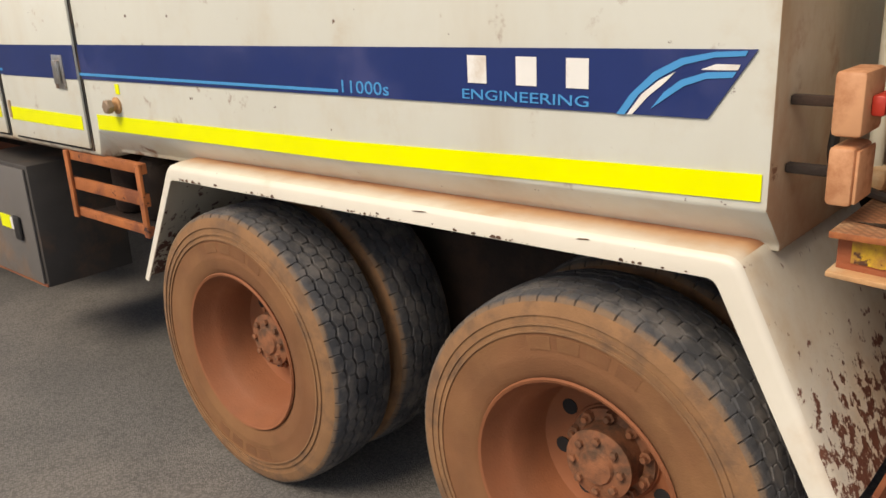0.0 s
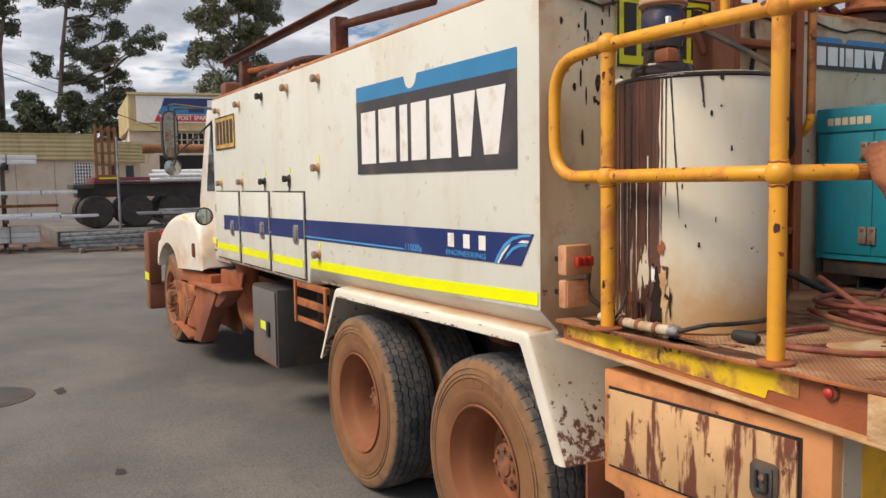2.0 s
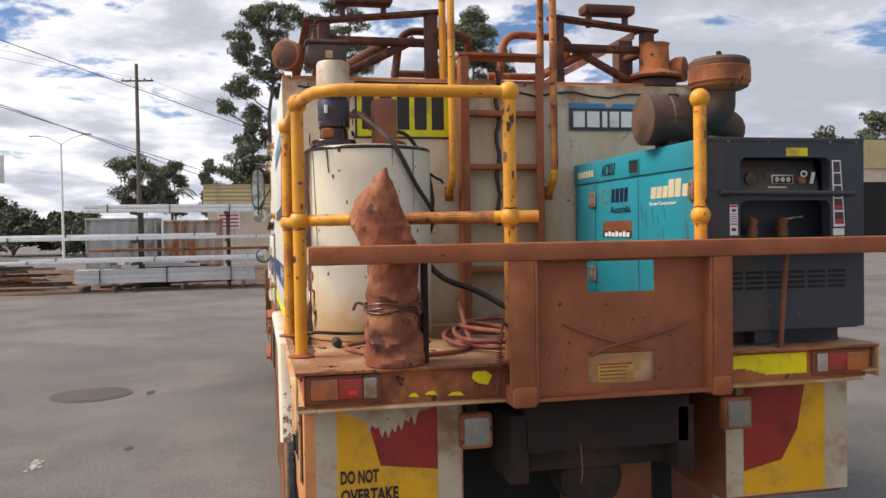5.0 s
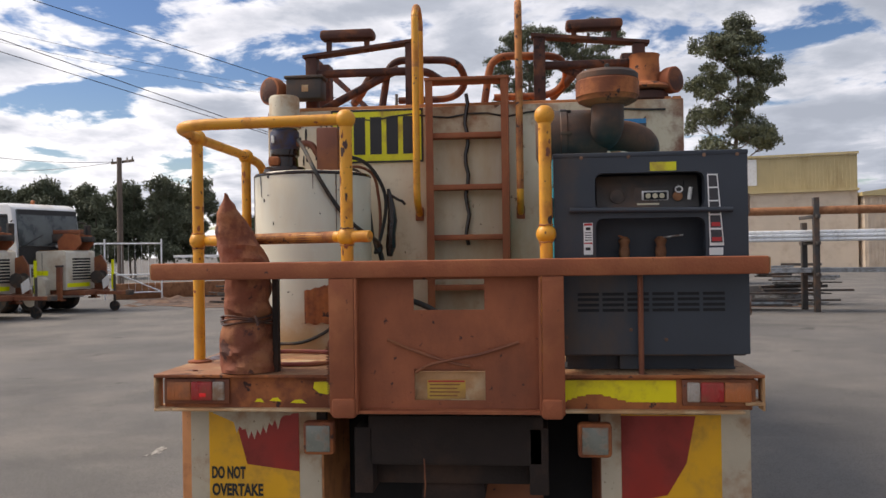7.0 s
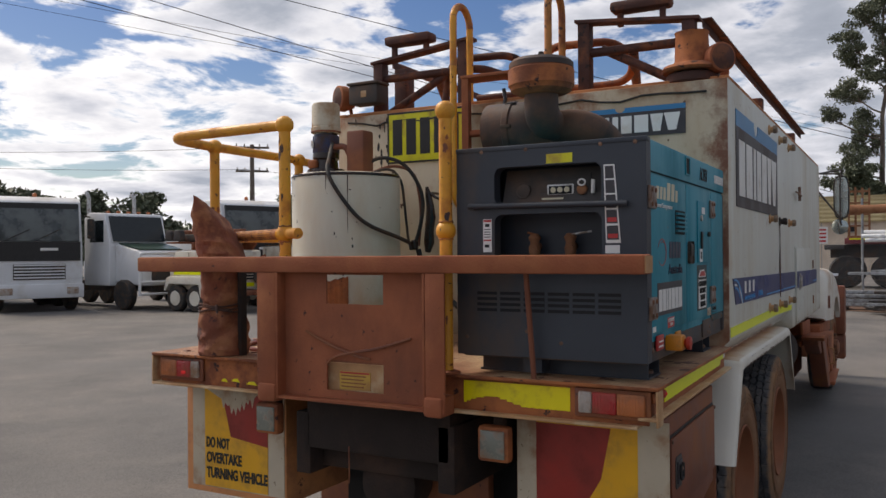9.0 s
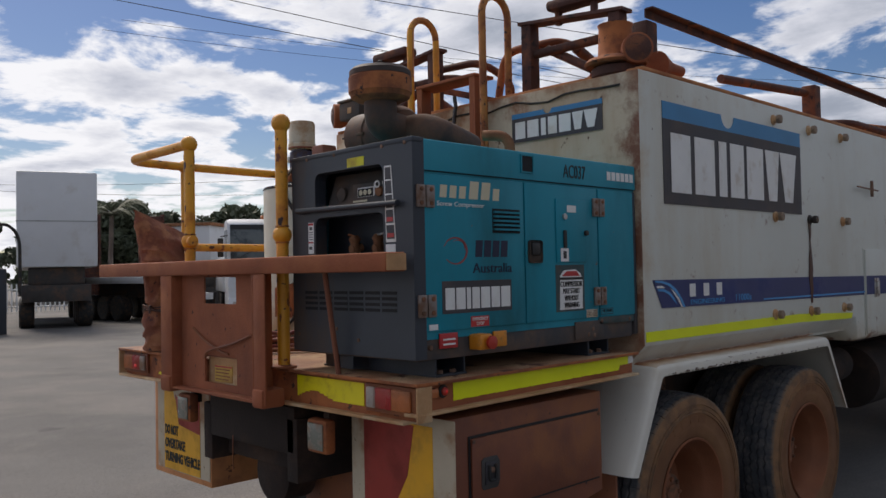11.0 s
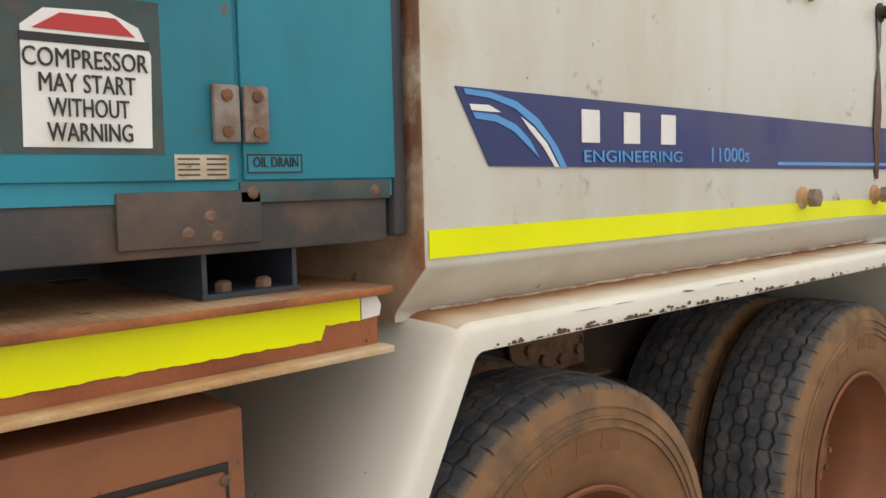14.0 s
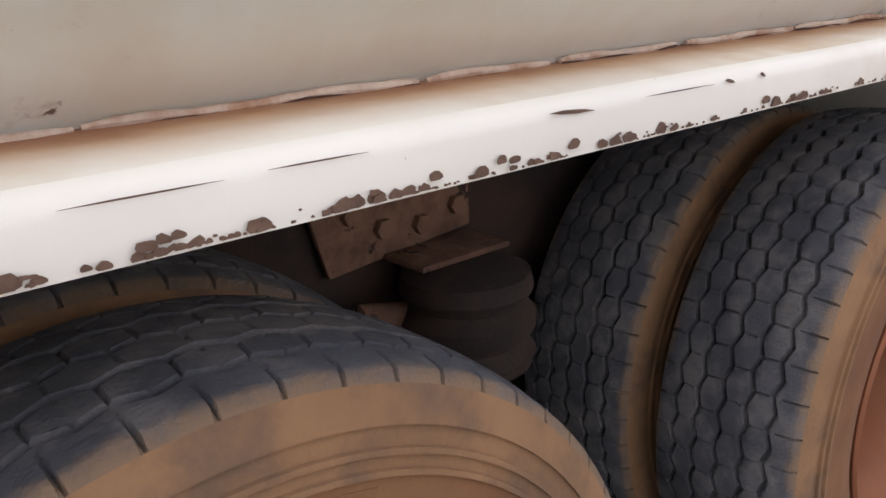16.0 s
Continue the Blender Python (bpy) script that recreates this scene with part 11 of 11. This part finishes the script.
def bonneted_truck(m):
    t = thing("bonneted_truck", (0, 0, 0), "white bonneted prime mover with a tube bull bar", "truck", group="parked trucks")
    L = dict(local=True)
    cab = part("cab", prism([(-3.2, 0.8), (-3.2, 3.15), (-2.9, 3.35), (-1.9, 3.3), (-1.62, 2.3), (-1.6, 0.8)], "y", -1.15, 1.15, bevel=0.06), M["trailer_white"], t, **L)
    part("windscreen", prism([(-1.86, 3.18), (-1.58, 2.32), (-1.55, 2.32), (-1.82, 3.2)], "y", -1.02, 1.02), M["glass"], cab, **L)
    part("bonnet", prism([(-1.62, 0.9), (-1.62, 2.25), (-0.25, 2.0), (0.0, 1.7), (0.0, 0.8)], "y", -0.95, 0.95, bevel=0.12), M["trailer_white"], t, **L)
    part("dark_bonnet_top", prism([(-1.5, 2.24), (-1.5, 2.27), (-0.3, 2.05), (-0.3, 2.02)], "y", -0.86, 0.86), M["dark_green"], t, "dark green bonnet top", **L)
    bb = part("bull_bar", tube(bend([(0.25, -1.2, 0.5), (0.25, -1.2, 1.9), (0.25, 1.2, 1.9), (0.25, 1.2, 0.5)], 0.15), 0.05, 10), M["trailer_white"], t, "white tube bull bar", **L)
    for z in (0.55, 0.95, 1.4):
        part("rail", tube([(0.25, -1.2, z), (0.25, 1.2, z)], 0.045, 8), M["trailer_white"], bb, **L)
    part("grille", box(0.0, 0.05, -0.6, 0.6, 0.95, 1.65, 0.02), M["mesh_dark"], t, **L)
    for s in (-1, 1):
        part("exhaust_stack", tube([(-3.3, s * 0.9, 1.0), (-3.3, s * 0.9, 3.9), (-3.45, s * 0.9, 4.1)], 0.07, 10), M["chrome"], t, **L)
        part("side_window", prism(rect(-2.8, -1.95, 2.3, 3.05), "y", *sorted((s * 1.148, s * 1.156))), M["glass"], cab, **L)
        for x in (-0.9, -5.2, -6.5):
            w = part("wheel", lathe([(0.28, -0.15), (0.46, -0.15), (0.51, -0.10), (0.51, 0.10), (0.46, 0.15), (0.28, 0.15)], (x, s * 1.0, 0.51), "y", 24), M["rubber"], t, "black tyre", **L)
            part("rim", lathe([(0.30, -0.12), (0.24, -0.05), (0.0, -0.06), (0.0, 0.06), (0.24, 0.05), (0.30, 0.12)], (x, s * 1.0, 0.51), "y", 18), M["chrome"], w, **L)
    part("chassis_rail", box(-7.2, -0.2, -0.45, 0.45, 0.6, 0.95, 0.01), M["mesh_dark"], t, **L)
    for k in range(5):
        part("roof_lamp", box(-2.3, -2.2, -0.8 + k * 0.4 - 0.06, -0.8 + k * 0.4 + 0.06, 3.33, 3.40, 0.02), M["lens_amber"], cab, **L)
    t.matrix_basis = m
    return t


bonneted_truck(pose(-16.4, -17.0, 0, 0, 0, 82))


def box_trailer():
    t = thing("white_box_trailer", (-9.3, -28.7, 0), "tall plain white box trailer on dark wheels", "trailer", turn=-18)
    L = dict(local=True)
    part("box_body", box(-1.3, 1.25, -5.5, 5.5, 2.15, 5.45, 0.05), M["trailer_white"], t, **L)
    part("panel_joint", box(-1.31, 1.26, -5.51, 5.51, 3.72, 3.76), M["container_grey"], t, **L)
    part("chassis_rail", box(-0.9, 0.9, -5.2, 5.2, 1.55, 2.14, 0.02), M["mesh_dark"], t, **L)
    for y in (1.2, 2.5, 3.8, -3.6):
        for x in (-0.95, 0.95):
            w = part("wheel", lathe([(0.28, -0.25), (0.47, -0.25), (0.52, -0.2), (0.52, 0.2), (0.47, 0.25), (0.28, 0.25)], (x, y, 0.52), "x", 24), M["rubber"], t, "black tyre", **L)
            part("rim", lathe([(0.29, -0.2), (0.2, -0.1), (0.2, 0.1), (0.29, 0.2)], (x, y, 0.52), "x", 16), M["mesh_dark"], w, **L)
    part("skirt", box(-1.1, 1.1, -5.3, 5.3, 0.95, 1.54, 0.02), M["mesh_dark"], t, **L)
    return t


box_trailer()


def hose_pump_unit():
    t = thing("fuel_pump_unit", (-5.2, -23.0, 0), "dark yard pump with a looped black hose", "pump")
    part("cabinet", box(-5.7, -4.7, -23.6, -22.5, 0, 2.1, 0.03), M["charcoal"], t)
    part("hose", tube(bend([(-4.9, -22.4, 1.9), (-5.0, -22.3, 3.2), (-5.5, -22.2, 3.6), (-6.0, -22.2, 3.2), (-6.0, -22.2, 1.2)], 0.5), 0.05, 8), M["rubber"], t)
    return t


hose_pump_unit()


def flat_trailer():
    t = thing("flat_deck_trailer", (-12.2, -26.1, 0), "dark flat-deck trailer with a white headboard box", "trailer", turn=3)
    L = dict(local=True)
    part("deck", box(-1.2, 1.2, -3.4, 2.6, 1.55, 1.70, 0.02), M["pole_wood"], t, **L)
    for x in (-1.26, 1.2):
        part("side_rave", box(x, x + 0.06, -3.4, 2.6, 1.50, 1.76, 0.01), M["trailer_white"], t, "pale side rave", **L)
    part("headboard_box", box(0.12, 1.26, 2.605, 2.85, 1.22, 1.92, 0.03), M["trailer_white"], t, "white headboard box", **L)
    part("headboard", box(-1.26, 0.115, 2.605, 2.66, 1.30, 1.80, 0.01), M["mesh_dark"], t, **L)
    part("chassis_rail", box(-0.6, 0.6, -3.3, 2.5, 0.95, 1.54, 0.02), M["mesh_dark"], t, **L)
    part("draw_bar", prism([(-0.5, 2.7), (0.5, 2.7), (0.12, 4.4), (-0.12, 4.4)], "z", 0.88, 1.12), M["trailer_white"], t, "white draw-bar", **L)
    part("jack_leg", box(-0.07, 0.07, 4.0, 4.14, 0.06, 0.87), M["mesh_dark"], t, **L)
    part("jack_foot", box(-0.16, 0.16, 3.92, 4.22, 0.0, 0.06), M["mesh_dark"], t, **L)
    part("coupling_hose", tube(bend([(0.2, 2.7, 1.4), (0.5, 3.1, 1.85), (0.4, 3.6, 1.4), (0.1, 4.0, 1.13)], 0.3), 0.03, 8), M["rubber"], t, **L)
    part("tool_tub", box(-0.35, 0.45, 2.9, 3.5, 1.13, 1.45, 0.03), M["blue"], t, **L)
    for y in (-2.9, -1.75, -0.6):
        for x in (-0.95, 0.95):
            w = part("wheel", lathe([(0.28, -0.25), (0.47, -0.25), (0.52, -0.2), (0.52, 0.2), (0.47, 0.25), (0.28, 0.25)], (x, y, 0.52), "x", 24), M["rubber"], t, "black tyre", **L)
            part("rim", lathe([(0.29, -0.2), (0.2, -0.1), (0.2, 0.1), (0.29, 0.2)], (x, y, 0.52), "x", 16), M["mesh_dark"], w, **L)
    return t


flat_trailer()
ramp = thing("steel_ramp_frame", (-14.1, -30.0, 0), "rusty upright loading ramp", "ramp", group="loading ramps")
part("plate", box(-14.6, -13.6, -30.05, -29.95, 1.0, 4.5, 0.01), M["roof_rust"], ramp)
for x in (-14.65, -13.6):
    part("side", box(x, x + 0.1, -30.12, -29.9, 0.0, 4.6, 0.01), M["roof_rust"], ramp)
copy_thing(ramp, pose(-11.7, -31.2, 0, 0, 0, 10))


def tub(x, y):
    b = thing("white_tipper_tub", (x, y, 0), "white tipper body on a dark frame", "tipper body", turn=35)
    part("tub_body", prism([(-1.6, 1.9), (1.6, 1.9), (1.75, 4.0), (-1.75, 4.0)], "y", -1.1, 1.1, bevel=0.03), M["trailer_white"], b, local=True)
    part("rim_rail", box(-1.85, 1.85, -1.2, 1.2, 4.0, 4.14, 0.02), M["rust_pipe"], b, local=True)
    part("frame", box(-1.5, 1.5, -0.5, 0.5, 0.6, 1.89), M["mesh_dark"], b, local=True)
    for s in (-1, 1):
        part("wheel", lathe([(0.2, -0.15), (0.5, -0.15), (0.5, 0.15), (0.2, 0.15)], (0.6, s * 0.85, 0.5), "y", 20), M["rubber"], b, local=True)
        part("prop", box(-1.45, -1.3, *sorted((s * 0.4, s * 0.55)), 0.0, 0.6), M["mesh_dark"], b, local=True)


tub(-16.4, -29.4)


def utility():
    u = thing("white_utility", (-18.5, -35.0, 0), "white utility car parked by the trailers", "car", turn=-50)
    L = dict(local=True)
    part("body", prism([(-2.5, 0.45), (-2.5, 1.05), (-0.6, 1.08), (0.9, 1.08), (2.3, 0.95), (2.4, 0.45)], "y", -0.85, 0.85, bevel=0.06), M["trailer_white"], u, **L)
    c = part("cabin", prism([(-0.7, 1.08), (-0.55, 1.72), (0.35, 1.72), (0.95, 1.08)], "y", -0.75, 0.75, bevel=0.05), M["trailer_white"], u, **L)
    part("windscreen", prism([(0.42, 1.68), (0.9, 1.14), (0.93, 1.14), (0.45, 1.70)], "y", -0.68, 0.68), M["glass"], c, **L)
    for s in (-1, 1):
        part("side_window", prism([(-0.55, 1.15), (-0.45, 1.62), (0.3, 1.62), (0.7, 1.15)], "y", *sorted((s * 0.752, s * 0.758))), M["glass"], c, **L)
        for x in (-1.5, 1.5):
            part("wheel", lathe([(0.18, -0.11), (0.35, -0.11), (0.35, 0.11), (0.18, 0.11)], (x, s * 0.75, 0.35), "y", 20), M["rubber"], u, **L)
    part("sports_bar", tube(bend([(-1.0, -0.7, 1.05), (-1.0, -0.65, 1.75), (-1.0, 0.65, 1.75), (-1.0, 0.7, 1.05)], 0.12), 0.04, 8), M["chrome"], u, **L)


utility()


def picket_fence(x0, y0, x1, y1, n):
    f = thing("picket_fence", ((x0 + x1) / 2, (y0 + y1) / 2, 0), "pale steel picket fence along the boundary", "fence")
    a, b = Vector((x0, y0, 0)), Vector((x1, y1, 0))
    for k in range(n):
        p = a.lerp(b, k / (n - 1))
        part("picket", box(p.x - 0.03, p.x + 0.03, p.y - 0.03, p.y + 0.03, 0.05, 1.5), M["trailer_white"], f)
    for z in (0.3, 1.2):
        part("rail", tube([(x0, y0 + 0.06, z), (x1, y1 + 0.06, z)], 0.03, 6), M["trailer_white"], f)


picket_fence(-6, -41, -36, -38, 130)


def pipe_gate():
    g = thing("pipe_gate", (-30.7, -15.6, 0), "galvanised pipe gate with a diagonal brace", "gate")
    a, b = (-29.6, -17.6), (-31.9, -13.4)
    for z in (0.3, 1.1, 2.5):
        part("rail", tube([(*a, z), (*b, z)], 0.035, 8), M["mesh_galv"], g)
    for u in (0.0, 0.5, 1.0):
        p = (a[0] + (b[0] - a[0]) * u, a[1] + (b[1] - a[1]) * u)
        part("upright", tube([(*p, 0.0), (*p, 2.7)], 0.04, 8), M["mesh_galv"], g)
    part("brace", tube([(*a, 2.5), (*b, 0.3)], 0.03, 8), M["mesh_galv"], g)
    for k in range(18):
        p = (a[0] + (b[0] - a[0]) * k / 17, a[1] + (b[1] - a[1]) * k / 17)
        part("wire", tube([(*p, 0.3), (*p, 2.5)], 0.006, 4), M["mesh_galv"], g)


pipe_gate()
# red steel beam lying at the yard's edge
rbm = thing("red_steel_beam", (-33.5, -13.2, 0), "long rusty red steel beam lying on the ground", "steel beam")
length("beam_web", (-31.0, -15.2, 0.0), (-36.0, -9.5, 0.0), 0.3, 0.7, M["rust_pipe"], rbm, 0.02)
# bare soil beyond the asphalt, with low rubble on it
def verge(outline, label):
    rg = random.Random(int(outline[0][1] * 10))
    pts = []
    for k, p in enumerate(outline):
        q = outline[(k + 1) % len(outline)]
        for j in range(10):
            u = j / 10
            pts.append((p[0] + (q[0] - p[0]) * u + rg.uniform(-0.25, 0.25), p[1] + (q[1] - p[1]) * u + rg.uniform(-0.25, 0.25)))
    solid("soil_verge", prism(pts, "z", 0.002, 0.012), M["soil"], label, "soil", kind="structure")


verge([(-24.6, -8.5), (-25.4, 1.6), (-23.7, 3.6), (-23.0, 12.0), (-46.0, 12.0), (-46.0, -16.0), (-33.0, -16.0), (-27.0, -12.0)], "dark red soil verge beyond the asphalt")
soil = bmesh.new()
rg = random.Random(77)
for k in range(420):
    x, y = rg.uniform(-44, -25.4), rg.uniform(-13, 11)
    if x > -26.5 and y > -8 and rg.random() < 0.6:
        continue
    r = rg.uniform(0.06, 0.5) * (0.5 if x > -27.5 else 1.0)
    vs = [soil.verts.new((x + r * math.cos(a) * rg.uniform(0.7, 1.2), y + r * math.sin(a) * rg.uniform(0.7, 1.2), 0.008)) for a in [2 * math.pi * j / 7 for j in range(7)]]
    top = soil.verts.new((x, y, 0.01 + r * rg.uniform(0.15, 0.4)))
    for j in range(7):
        soil.faces.new((vs[j], vs[(j + 1) % 7], top))
sp = part("soil_mounds", soil, M["soil"], None)
tagged(sp, "low mounds of dark red dirt and rubble beyond the racks", "dirt", kind="stuff")


def spill(cx, cy, rx, ry, key, seed, name, label):
    """A thin uneven stain on the asphalt."""
    rg = random.Random(seed)
    bm = bmesh.new()
    n = 1 if key == "rubber" else 16
    for k in range(n):
        f = 1.0 if n == 1 else (0.55 if k == 0 else rg.uniform(0.06, 0.3))
        ox, oy = (0, 0) if k == 0 else (rg.gauss(0, 0.5) * rx, rg.gauss(0, 0.6) * ry)
        o = [(cx + ox + rx * f * math.cos(t) * rg.uniform(0.6, 1.15), cy + oy + ry * f * math.sin(t) * rg.uniform(0.6, 1.15)) for t in [2 * math.pi * j / 18 for j in range(18)]]
        add_prism(bm, o, "z", 0.001, 0.003 + 0.0002 * k)
    solid(name, bm, M[key], label, "stain")


spill(-3.25, -0.32, 0.19, 0.07, "splash", 1, "pale_spill", "dried white splash on the asphalt")
spill(-6.28, 0.22, 0.16, 0.06, "rubber", 2, "oil_stain", "dark oil stain on the asphalt")
spill(-3.59, 0.37, 0.08, 0.04, "rubber", 3, "oil_stain", "dark oil stain on the asphalt")
